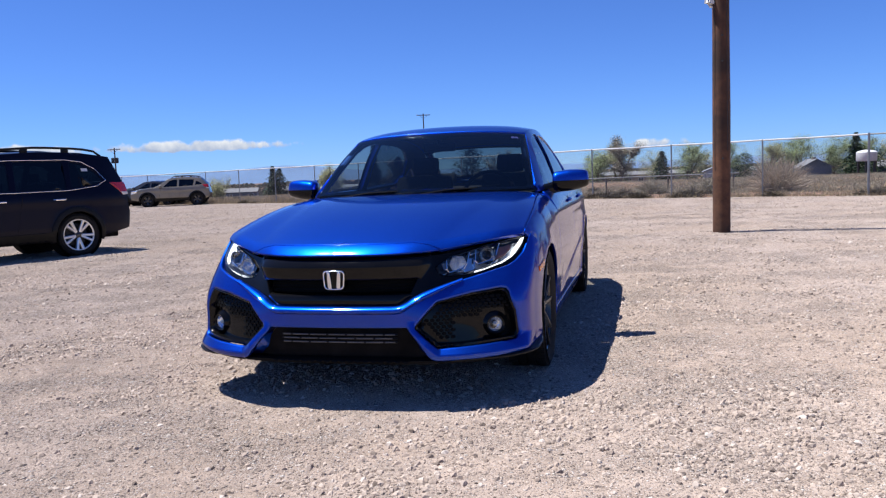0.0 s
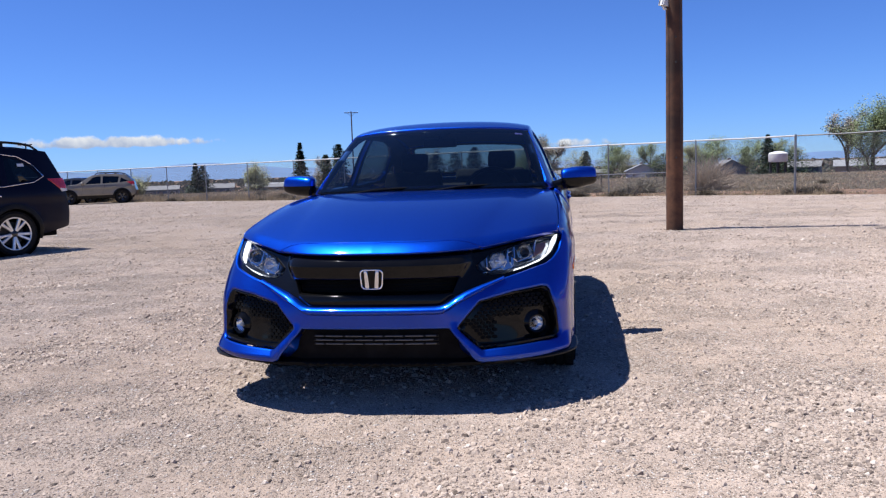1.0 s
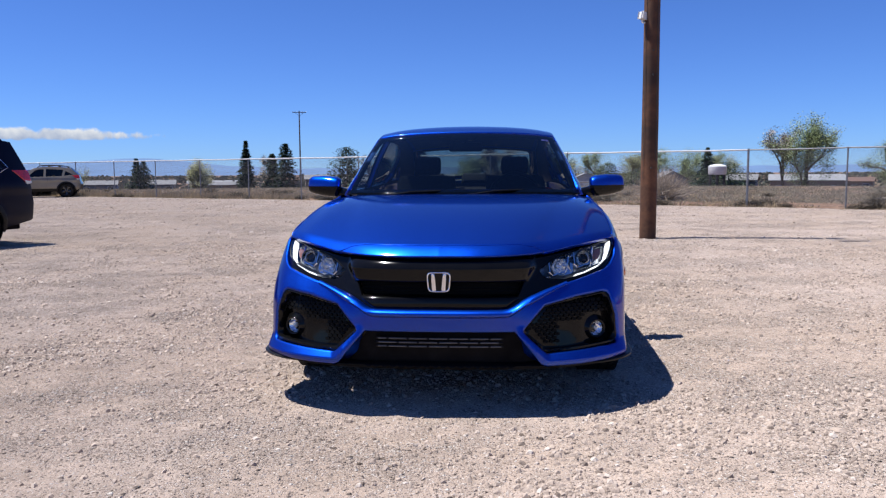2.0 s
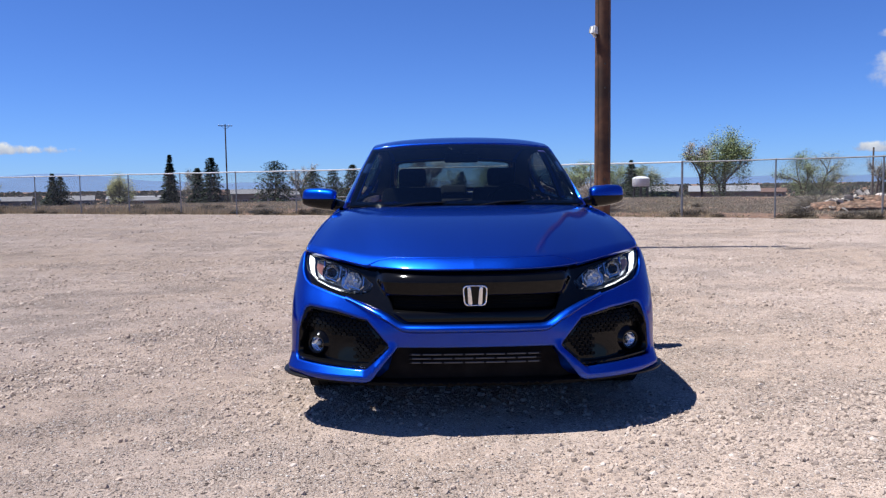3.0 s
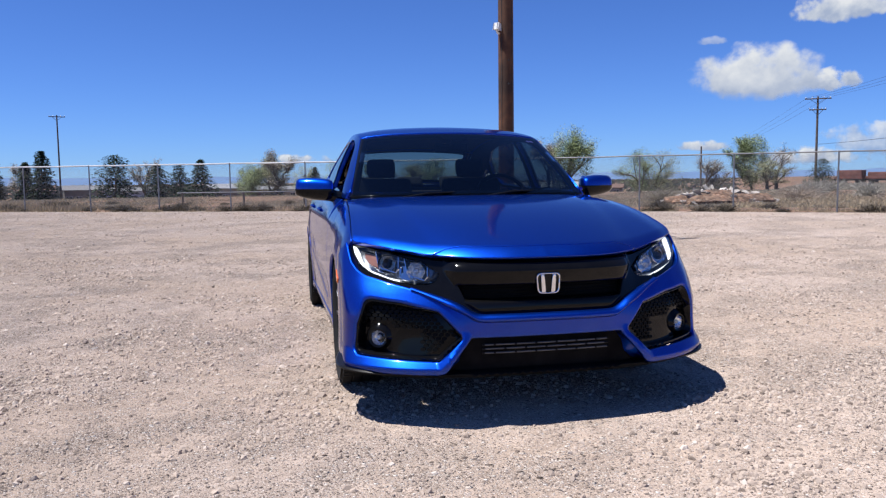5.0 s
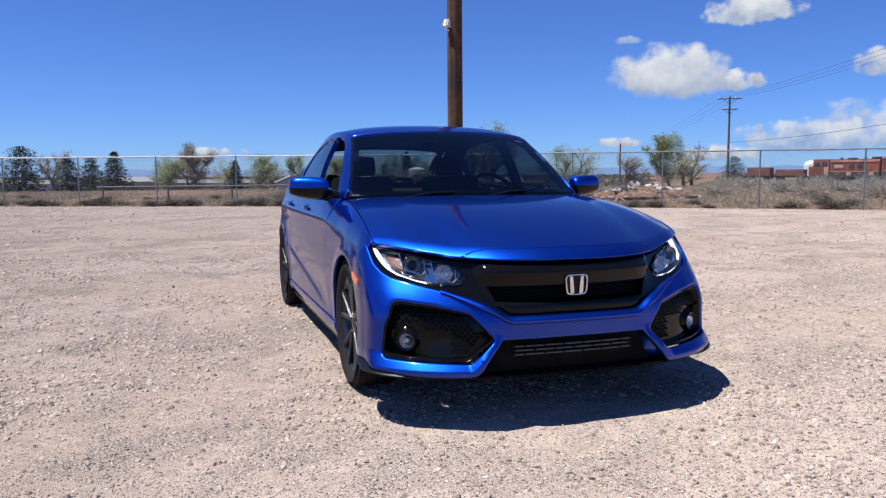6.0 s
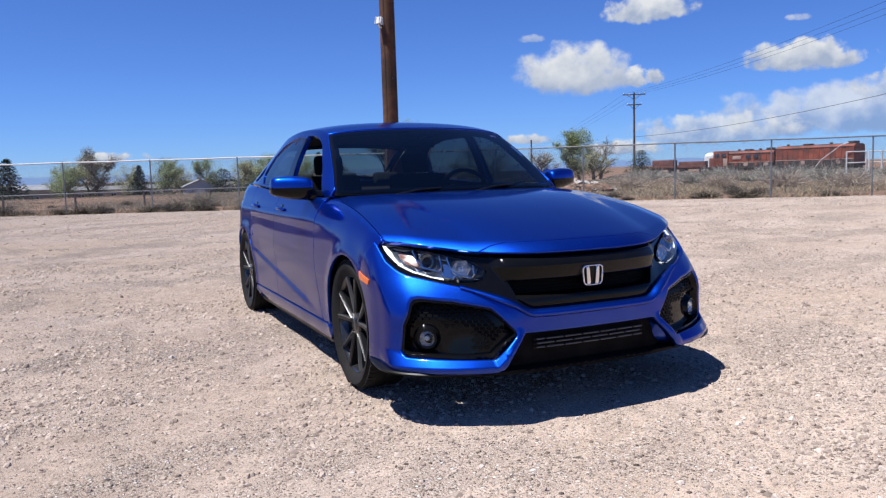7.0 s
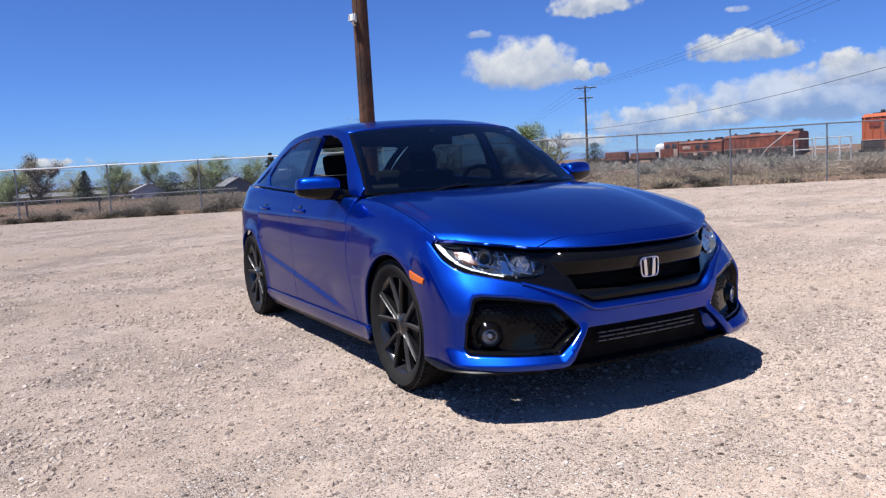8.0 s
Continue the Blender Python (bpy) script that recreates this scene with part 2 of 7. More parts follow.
def dense(poly, step):
    out = []
    for (x0, y0), (x1, y1) in zip(poly, poly[1:] + poly[:1]):
        k = max(1, int(math.ceil(math.hypot(x1 - x0, y1 - y0) / step)))
        out += [(x0 + (x1 - x0) * i / k, y0 + (y1 - y0) * i / k) for i in range(k)]
    return out


def rounded(poly, r, n=4):
    """Rounds the corners of a closed outline."""
    out = []
    P = [Vector(p) for p in poly]
    for i, p in enumerate(P):
        a, b = P[i - 1] - p, P[(i + 1) % len(P)] - p
        d = min(r, a.length * 0.45, b.length * 0.45)
        s, e = p + a.normalized() * d, p + b.normalized() * d
        for k in range(n + 1):
            t = k / n
            q = s * (1 - t) ** 2 + p * 2 * t * (1 - t) + e * t * t
            out.append((q.x, q.y))
    return out


def panel(poly, surf, step=0.03, holes=(), edge=0.006, thick=0.014, out=0.0, flip=1, bm=None):
    """A sheet cut to an outline in the plane of surf's two parameters and laid on that surface, with a rolled edge of
    radius edge and a return of depth thick behind it. surf(a, b) gives a place; flip says which way is outwards."""
    bm = bm or bm_new()
    lays = bm.verts.layers.float_vector
    lay = lays["surface_normal"] if "surface_normal" in lays else lays.new("surface_normal")
    loops = [dense(list(poly), step)] + [dense(list(h), step) for h in holes]
    pts, edges = [], []
    for lp in loops:
        b0 = len(pts)
        pts += lp
        edges += [(b0 + i, b0 + (i + 1) % len(lp)) for i in range(len(lp))]
    nb = len(pts)
    xs, ys = [p[0] for p in loops[0]], [p[1] for p in loops[0]]
    bseg = [(pts[i], pts[j]) for i, j in edges]
    A, B = np.array([s[0] for s in bseg]), np.array([s[1] for s in bseg])

    def dist(x, y):
        d = B - A
        t = np.clip(((x - A[:, 0]) * d[:, 0] + (y - A[:, 1]) * d[:, 1]) / np.maximum(1e-12, (d**2).sum(1)), 0, 1)
        return float(np.sqrt(((A[:, 0] + t * d[:, 0] - x) ** 2 + (A[:, 1] + t * d[:, 1] - y) ** 2).min()))

    def ok(x, y):
        return inside(loops[0], x, y) and not any(inside(h, x, y) for h in loops[1:])

    cand = []
    if edge:
        for lp in loops:
            for i, (x0, y0) in enumerate(lp):
                (xa, ya), (xb, yb) = lp[i - 1], lp[(i + 1) % len(lp)]
                da, db = Vector((x0 - xa, y0 - ya)).normalized(), Vector((xb - x0, yb - y0)).normalized()
                t = (da + db).normalized()
                for s in (1, -1):
                    for k in (0.15, 0.45, 1.0):
                        cand.append((x0 - s * t.y * edge * k, y0 + s * t.x * edge * k, edge * k * 0.8))
    ni, nj = int((max(xs) - min(xs)) / step) + 1, int((max(ys) - min(ys)) / step) + 1
    for i in range(ni):
        for j in range(nj):
            cand.append((min(xs) + (i + 0.5) * step, min(ys) + (j + 0.5) * step, max(edge * 1.4, step * 0.4)))
    for x, y, need in cand:
        if ok(x, y) and dist(x, y) >= need:
            pts.append((x, y))
    vs, _, fs, ov, _, _ = delaunay_2d_cdt([Vector(p) for p in pts], edges, [], 0, 1e-6)
    faces = []
    for f in fs:
        cx, cy = sum(vs[i].x for i in f) / 3, sum(vs[i].y for i in f) / 3
        if ok(cx, cy):
            faces.append(f)
    used = sorted({i for f in faces for i in f})
    h = 1e-3
    made = {}
    for i in used:
        x, y = vs[i]
        p = Vector(surf(x, y))
        nrm = (Vector(surf(x + h, y)) - p).cross(Vector(surf(x, y + h)) - p).normalized() * flip
        o, d = out, 1.0
        if edge:
            d = dist(x, y)
            if d < edge:
                o -= edge * (1 - math.sqrt(max(0.0, 1 - (1 - d / edge) ** 2)))
        made[i] = (bm.verts.new(p + nrm * o), nrm)
        if edge and d >= edge * 0.99:
            made[i][0][lay] = nrm
    bf = []
    for f in faces:
        try:
            bf.append(bm.faces.new([made[i][0] for i in f]))
        except ValueError:
            pass
    if thick:
        nrm = {v: k for v, k in made.values()}
        rim = [e for f in bf for e in f.edges if len(e.link_faces) == 1]
        low = {}
        for e in set(rim):
            for v in e.verts:
                if v not in low:
                    low[v] = bm.verts.new(v.co - nrm[v] * thick)
        for e in set(rim):
            a, b = e.verts
            try:
                bm.faces.new((a, b, low[b], low[a]))
            except ValueError:
                pass
    return bm


def mirrored(bm):
    """The same mesh on the other side of the car's middle plane."""
    b2 = bm.copy()
    lays = b2.verts.layers.float_vector
    lay = lays["surface_normal"] if "surface_normal" in lays else None
    for v in b2.verts:
        v.co.y = -v.co.y
        if lay:
            v[lay].y = -v[lay].y
    bmesh.ops.reverse_faces(b2, faces=b2.faces)
    return b2

# ---------------------------------------------------------------- ground
def ground_mat(name, cols, stones=None):
    """Loose ground: broad patches, drifts and single grains, with relief."""
    m = bpy.data.materials.new(name)
    m.use_nodes = True
    n, l = m.node_tree.nodes, m.node_tree.links
    p = n["Principled BSDF"]
    p.inputs["Roughness"].default_value, p.inputs["Specular IOR Level"].default_value = 0.95, 0.15
    tc = n.new("ShaderNodeTexCoord")

    def noisy(scale, detail, lo, hi, c0, c1):
        z = n.new("ShaderNodeTexNoise")
        z.inputs["Scale"].default_value, z.inputs["Detail"].default_value, z.inputs["Roughness"].default_value = scale, detail, 0.65
        l.new(tc.outputs["Object"], z.inputs["Vector"])
        r = n.new("ShaderNodeValToRGB")
        r.color_ramp.elements[0].position, r.color_ramp.elements[1].position = lo, hi
        r.color_ramp.elements[0].color, r.color_ramp.elements[1].color = (*c0, 1), (*c1, 1)
        l.new(z.outputs["Fac"], r.inputs["Fac"])
        return r.outputs["Color"], z

    def mix(mode, fac, a, b):
        x = n.new("ShaderNodeMix")
        x.data_type, x.blend_type = "RGBA", mode
        x.inputs["Factor"].default_value = fac
        l.new(a, x.inputs["A"]), l.new(b, x.inputs["B"])
        return x.outputs["Result"]

    big, _ = noisy(0.35, 5, 0.35, 0.68, cols[0], cols[1])
    mid, _ = noisy(3.2, 6, 0.38, 0.66, cols[2], cols[3])
    col = mix("MIX", 0.5, big, mid)
    for scale, stretch, turn, lo, hi, fac in ((0.9, 7.0, -12, 0.80, 1.16, 0.55), (9, 1.0, 0, 0.74, 1.20, 0.6)):
        mp, z = n.new("ShaderNodeMapping"), n.new("ShaderNodeTexNoise")
        mp.inputs["Scale"].default_value = (1 / stretch, 1, 1)
        mp.inputs["Rotation"].default_value = (0, 0, radians(turn))
        l.new(tc.outputs["Object"], mp.inputs["Vector"])
        l.new(mp.outputs[0], z.inputs["Vector"])
        z.inputs["Scale"].default_value, z.inputs["Detail"].default_value = scale, 7
        r = n.new("ShaderNodeValToRGB")
        r.color_ramp.elements[0].position, r.color_ramp.elements[1].position = 0.36, 0.64
        r.color_ramp.elements[0].color, r.color_ramp.elements[1].color = (lo, lo, lo, 1), (hi, hi, hi, 1)
        l.new(z.outputs["Fac"], r.inputs["Fac"])
        col = mix("MULTIPLY", fac, col, r.outputs["Color"])
    v = n.new("ShaderNodeTexVoronoi")
    v.inputs["Scale"].default_value = stones or 55
    v.inputs["Randomness"].default_value = 1.0
    l.new(tc.outputs["Object"], v.inputs["Vector"])
    sep = n.new("ShaderNodeSeparateColor")
    l.new(v.outputs["Color"], sep.inputs[0])
    rv = n.new("ShaderNodeValToRGB")
    e = rv.color_ramp.elements
    e[0].position, e[0].color, e[1].position, e[1].color = 0.0, (0.45, 0.43, 0.43, 1), 1.0, (1.56, 1.54, 1.52, 1)
    l.new(sep.outputs[0], rv.inputs["Fac"])
    col = mix("MULTIPLY", 0.8, col, rv.outputs["Color"])
    rd = n.new("ShaderNodeValToRGB")  # gap shade painted in: the colour darkens towards each grain's edge
    d = rd.color_ramp.elements
    d[0].position, d[0].color, d[1].position, d[1].color = 0.30, (1.12, 1.12, 1.12, 1), 0.75, (0.50, 0.47, 0.45, 1)
    l.new(v.outputs["Distance"], rd.inputs["Fac"])
    col = mix("MULTIPLY", 0.9, col, rd.outputs["Color"])
    fine, fz = noisy(210, 4, 0.32, 0.68, (0.62, 0.62, 0.62), (1.34, 1.34, 1.34))
    col = mix("MULTIPLY", 0.8, col, fine)
    l.new(col, p.inputs["Base Color"])
    b1, b2 = n.new("ShaderNodeBump"), n.new("ShaderNodeBump")
    b1.inputs["Strength"].default_value, b1.inputs["Distance"].default_value, b1.invert = 0.9, 0.36 / (stones or 55), True
    l.new(v.outputs["Distance"], b1.inputs["Height"])
    b2.inputs["Strength"].default_value, b2.inputs["Distance"].default_value = 0.8, 0.007
    l.new(fz.outputs["Fac"], b2.inputs["Height"])
    l.new(b1.outputs["Normal"], b2.inputs["Normal"])
    l.new(b2.outputs["Normal"], p.inputs["Normal"])
    return m


def gravel_mat(name):
    """Packed sandy fines, with stones of three sizes lying loose in drifts and singly between them."""
    m = bpy.data.materials.new(name)
    m.use_nodes = True
    n, l = m.node_tree.nodes, m.node_tree.links
    p = n["Principled BSDF"]
    p.inputs["Roughness"].default_value, p.inputs["Specular IOR Level"].default_value = 0.95, 0.12
    p.inputs["Diffuse Roughness"].default_value = 1.0
    tc = n.new("ShaderNodeTexCoord")

    def calc(op, a, b=0.0, c=0.0):
        x = n.new("ShaderNodeMath")
        x.operation = op
        for k, q in enumerate((a, b, c)):
            if isinstance(q, (int, float)):
                x.inputs[k].default_value = q
            else:
                l.new(q, x.inputs[k])
        return x.outputs[0]

    def ease(v, lo, hi, to0=0.0, to1=1.0):
        x = n.new("ShaderNodeMapRange")
        x.interpolation_type = "SMOOTHSTEP"
        for k, q in (("From Min", lo), ("From Max", hi), ("To Min", to0), ("To Max", to1)):
            x.inputs[k].default_value = q
        l.new(v, x.inputs["Value"])
        return x.outputs["Result"]

    def grain(scale, detail, stretch=1.0, turn=0.0):
        mp, z = n.new("ShaderNodeMapping"), n.new("ShaderNodeTexNoise")
        mp.inputs["Scale"].default_value = (1 / stretch, 1, 1)
        mp.inputs["Rotation"].default_value = (0, 0, radians(turn))
        l.new(tc.outputs["Object"], mp.inputs["Vector"])
        l.new(mp.outputs[0], z.inputs["Vector"])
        z.inputs["Scale"].default_value, z.inputs["Detail"].default_value, z.inputs["Roughness"].default_value = scale, detail, 0.62
        return z.outputs["Fac"]

    def blend(fac, a, b, mode="MIX"):
        x = n.new("ShaderNodeMix")
        x.data_type, x.blend_type = "RGBA", mode
        for key, q in (("Factor", fac), ("A", a), ("B", b)):
            if isinstance(q, (int, float)):
                x.inputs[key].default_value = q
            elif isinstance(q, tuple):
                x.inputs[key].default_value = (*q, 1)
            else:
                l.new(q, x.inputs[key])
        return x.outputs["Result"]

    def shade(v, col):
        c = n.new("ShaderNodeCombineColor")
        for k in range(3):
            l.new(v, c.inputs[k])
        return blend(1.0, col, c.outputs[0], "MULTIPLY")

    patch = ease(calc("ADD", calc("MULTIPLY", grain(0.9, 5, 2.0, -14), 0.55), calc("MULTIPLY", grain(1.9, 5), 0.45)), 0.42, 0.64)
    col = blend(ease(grain(0.35, 5), 0.35, 0.68), (0.392, 0.302, 0.233), (0.452, 0.364, 0.304))
    col = shade(ease(grain(7, 6), 0.3, 0.7, 0.82, 1.12), col)
    col = shade(ease(grain(240, 3), 0.3, 0.7, 0.78, 1.2), col)
    high = calc("MULTIPLY", grain(240, 3), 0.0025)
    for size, reach, few, many in ((170, 0.54, 0.40, 0.95), (88, 0.52, 0.22, 0.88), (46, 0.46, 0.06, 0.45), (26, 0.38, 0.01, 0.12)):
        v = n.new("ShaderNodeTexVoronoi")
        v.voronoi_dimensions = "2D"
        v.inputs["Scale"].default_value = size
        l.new(tc.outputs["Object"], v.inputs["Vector"])
        sep = n.new("ShaderNodeSeparateColor")
        l.new(v.outputs["Color"], sep.inputs[0])
        pick = calc("LESS_THAN", sep.outputs[0], ease(patch, 0.0, 1.0, few, many))
        body = calc("SUBTRACT", 1.0, calc("DIVIDE", v.outputs["Distance"], calc("MULTIPLY_ADD", sep.outputs[2], reach * 0.5, reach * 0.6)))
        mask = calc("MULTIPLY", pick, ease(body, 0.0, 0.22))
        r = n.new("ShaderNodeValToRGB")
        e = r.color_ramp.elements
        tones = ((0.0, (0.10, 0.078, 0.064)), (0.16, (0.21, 0.172, 0.148)), (0.35, (0.37, 0.292, 0.235)), (0.6, (0.46, 0.372, 0.314)), (0.80, (0.55, 0.465, 0.40)), (1.0, (0.70, 0.64, 0.58)))
        while len(e) < len(tones):
            e.new(0.5)
        for k, (at, c) in enumerate(tones):
            e[k].position, e[k].color = at, (*c, 1)
        l.new(sep.outputs[1], r.inputs["Fac"])
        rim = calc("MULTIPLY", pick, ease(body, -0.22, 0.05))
        col = blend(calc("MULTIPLY", rim, 0.42), col, (0.16, 0.125, 0.10))  # shade round each stone, painted in as a dark brown ring
        col = blend(mask, col, r.outputs["Color"])
        high = calc("ADD", high, calc("MULTIPLY", calc("MULTIPLY", pick, ease(body, 0.0, 0.75)), 0.62 / size))
    l.new(col, p.inputs["Base Color"])
    b = n.new("ShaderNodeBump")
    b.inputs["Strength"].default_value, b.inputs["Distance"].default_value = 1.0, 1.0
    l.new(high, b.inputs["Height"])
    l.new(b.outputs["Normal"], p.inputs["Normal"])
    return m


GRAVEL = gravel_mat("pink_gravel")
SCRUBLAND = ground_mat("dry_earth", [(0.156, 0.113, 0.0819), (0.211, 0.152, 0.113), (0.148, 0.109, 0.078), (0.30, 0.155, 0.098)], 7)
FENCE = [Vector((-33, 57.0, 0)), Vector((12.2, 24.1, 0)), Vector((34, -0.2, 0))]


def beyond(x, y):
    """How far a place lies outside the fence (negative: inside the lot)."""
    best = -1e9
    for a, b in zip(FENCE, FENCE[1:]):
        d = (b - a).normalized()
        best = max(best, -(d.x * -(y - a.y) + d.y * (x - a.x)))
    return best


def spaced(lo, hi, n0, n1, fine, far):
    """Grid lines: fine between n0 and n1, widening outwards."""
    xs = list(np.arange(n0, n1, fine))
    s = fine
    while xs[-1] < hi:
        s = min(far, s * 1.18)
        xs.append(xs[-1] + s)
    s = fine
    while xs[0] > lo:
        s = min(far, s * 1.18)
        xs.insert(0, xs[0] - s)
    return xs


def relief(x, y):
    return 0.007 * noise.noise((x * 2.1, y * 2.1, 0.3)) + 0.004 * noise.noise((x * 6.3, y * 6.3, 1.7)) + 0.010 * noise.noise((x * 0.35, y * 0.35, 4.1)) + 0.013 * noise.noise(((x * 0.94 + y * 0.34) * 0.4, (y * 0.94 - x * 0.34) * 3.4, 9.2))


gx, gy = spaced(-60, 60, -6, 6, 0.07, 3), spaced(-50, 60, 0.8, 9.5, 0.07, 3)
verts = [(x, y, relief(x, y) if abs(x) < 30 else 0.0) for y in gy for x in gx]
W = len(gx)
quads = [(j * W + i, j * W + i + 1, (j + 1) * W + i + 1, (j + 1) * W + i) for j in range(len(gy) - 1) for i in range(W - 1)]
me = bpy.data.meshes.new("gravel_lot")
me.from_pydata(verts, [], quads)
bm = bm_new()
bm.from_mesh(me)
for a, b in zip(FENCE, FENCE[1:]):
    d = (b - a).normalized()
    nrm = Vector((-d.y, d.x, 0))
    bmesh.ops.bisect_plane(bm, geom=bm.verts[:] + bm.edges[:] + bm.faces[:], plane_co=a - nrm * 0.55, plane_no=nrm, clear_outer=True)
bm.to_mesh(me)
bm.free()
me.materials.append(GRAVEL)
me.polygons.foreach_set("use_smooth", [True] * len(me.polygons))
lot = tagged(new("gravel_lot", me), "pinkish tan gravel parking lot with loose stones", "ground", kind="structure")



def land(x, y):
    """Height of the country round the lot: level to the field's edge, then falling away towards the houses."""
    r, az = math.hypot(x, y), math.degrees(math.atan2(x, y))
    k = min(1, max(0, (r - 64) / 62)) * min(1, max(0, (48 - az) / 7))
    return -0.045 - 4.0 * k * k * (3 - 2 * k)


bm = bm_new()
rad = [0, 20, 40, 56, 64, 72, 80, 90, 100, 112, 126, 150, 200, 300, 600, 1500, 4000]
rings = [[bm.verts.new((r * math.cos(t), r * math.sin(t), land(r * math.cos(t), r * math.sin(t)) + (0.12 * noise.noise((r * math.cos(t) * 0.06, r * math.sin(t) * 0.06, 9)) if 50 < r < 1000 else 0)))
          for t in [2 * math.pi * k / 180 for k in range(180)]] for r in rad[1:]]
c = bm.verts.new((0, 0, -0.045))
for k in range(180):
    bm.faces.new((c, rings[0][k], rings[0][(k + 1) % 180]))
for A, B in zip(rings, rings[1:]):
    for k in range(180):
        bm.faces.new((A[k], B[k], B[(k + 1) % 180], A[(k + 1) % 180]))
tagged(new("ground", finish(bm, "ground", SCRUBLAND)), "dry brown scrubland reaching the horizon", "ground", kind="structure")


def ramp_mat(name, stops, rough=0.9, translucent=0.0):
    """Colour by piece: each separate island takes its own shade from the ramp."""
    m = bpy.data.materials.new(name)
    m.use_nodes = True
    n, l = m.node_tree.nodes, m.node_tree.links
    p = n["Principled BSDF"]
    p.inputs["Roughness"].default_value, p.inputs["Specular IOR Level"].default_value = rough, 0.25
    g, r = n.new("ShaderNodeNewGeometry"), n.new("ShaderNodeValToRGB")
    e = r.color_ramp.elements
    while len(e) < len(stops):
        e.new(0.5)
    for k, c in enumerate(stops):
        e[k].position, e[k].color = k / (len(stops) - 1), (*c, 1)
    l.new(g.outputs["Random Per Island"], r.inputs["Fac"])
    l.new(r.outputs["Color"], p.inputs["Base Color"])
    if translucent:
        t, x = n.new("ShaderNodeBsdfTranslucent"), n.new("ShaderNodeMixShader")
        l.new(r.outputs["Color"], t.inputs[0])
        x.inputs[0].default_value = translucent
        l.new(p.outputs[0], x.inputs[1]), l.new(t.outputs[0], x.inputs[2])
        l.new(x.outputs[0], n["Material Output"].inputs[0])
    return m


STONES = ramp_mat("gravel_stones", [(0.13, 0.10, 0.08), (0.32, 0.256, 0.21), (0.41, 0.328, 0.265), (0.26, 0.206, 0.168), (0.43, 0.350, 0.288), (0.36, 0.287, 0.232), (0.50, 0.43, 0.37)])


def scatter(name, verts, faces, material, label, category):
    me = bpy.data.meshes.new(name)
    me.from_pydata(verts, [], faces)
    me.materials.append(material)
    return tagged(new(name, me), label, category, kind="stuff")


def stones(count, rng, wide=False):
    """Loose angular stones on the lot, thickest where it lies close."""
    base = np.array([(1, 0, -0.1), (0.35, 0.95, 0), (-0.8, 0.55, -0.1), (-0.75, -0.6, 0), (0.4, -0.9, -0.1), (0.60, 0.25, 0.55), (-0.45, 0.45, 0.62), (-0.05, -0.50, 0.55)])
    tri = np.array([(0, 1, 5), (1, 6, 5), (1, 2, 6), (2, 3, 6), (3, 7, 6), (3, 4, 7), (4, 0, 7), (0, 5, 7), (5, 6, 7)])
    nv = len(base)
    x, y = rng.uniform(-6.5, 6.5, count * 4), 2.1 + 11 * rng.random(count * 4) ** 1.9
    if wide:
        x, y = rng.uniform(-30, 26, count * 6), 3 + 36 * rng.random(count * 6) ** 1.4
        ok = np.array([beyond(a, b) < -0.6 for a, b in zip(x, y)])
        x, y = x[ok], y[ok]
    clump = np.array([noise.noise((a * 1.1, b * 1.1, 7.7)) + 0.5 * noise.noise((a * 3.7, b * 3.7, 2.2)) for a, b in zip(x, y)])
    keep = np.where(rng.random(len(x)) < np.clip(0.34 + 1.1 * clump, 0.10, 1))[0][:count]
    x, y = x[keep], y[keep]
    k = len(x)
    s = 0.0042 + 0.0130 * rng.random(k) ** 4.2
    s = s * (1 + 0.02 * np.maximum(0, y - 3)) * (1.5 if wide else 1)
    a = rng.uniform(0, 6.283, k)
    j = 1 + rng.uniform(-0.3, 0.3, (k, nv, 3))
    p = base[None] * j * s[:, None, None] * np.stack([rng.uniform(0.8, 1.3, k), rng.uniform(0.7, 1.1, k), rng.uniform(0.6, 1.2, k)], 1)[:, None, :]
    ca, sa = np.cos(a)[:, None], np.sin(a)[:, None]
    px, py = p[:, :, 0] * ca - p[:, :, 1] * sa, p[:, :, 0] * sa + p[:, :, 1] * ca
    zz = np.array([relief(u, w) for u, w in zip(x, y)])
    v = np.stack([px + x[:, None], py + y[:, None], p[:, :, 2] + (zz + s * 0.12)[:, None]], 2).reshape(-1, 3)
    f = (tri[None] + (np.arange(k) * nv)[:, None, None]).reshape(-1, 3)
    return v.tolist(), f.tolist()


v, f = stones(102000, np.random.default_rng(3))
scatter("loose_gravel", v, f, STONES, "loose angular gravel stones strewn over the lot", "gravel")
v, f = stones(45000, np.random.default_rng(8), True)
scatter("loose_gravel", v, f, STONES, "thinly strewn gravel stones towards the fence", "gravel")


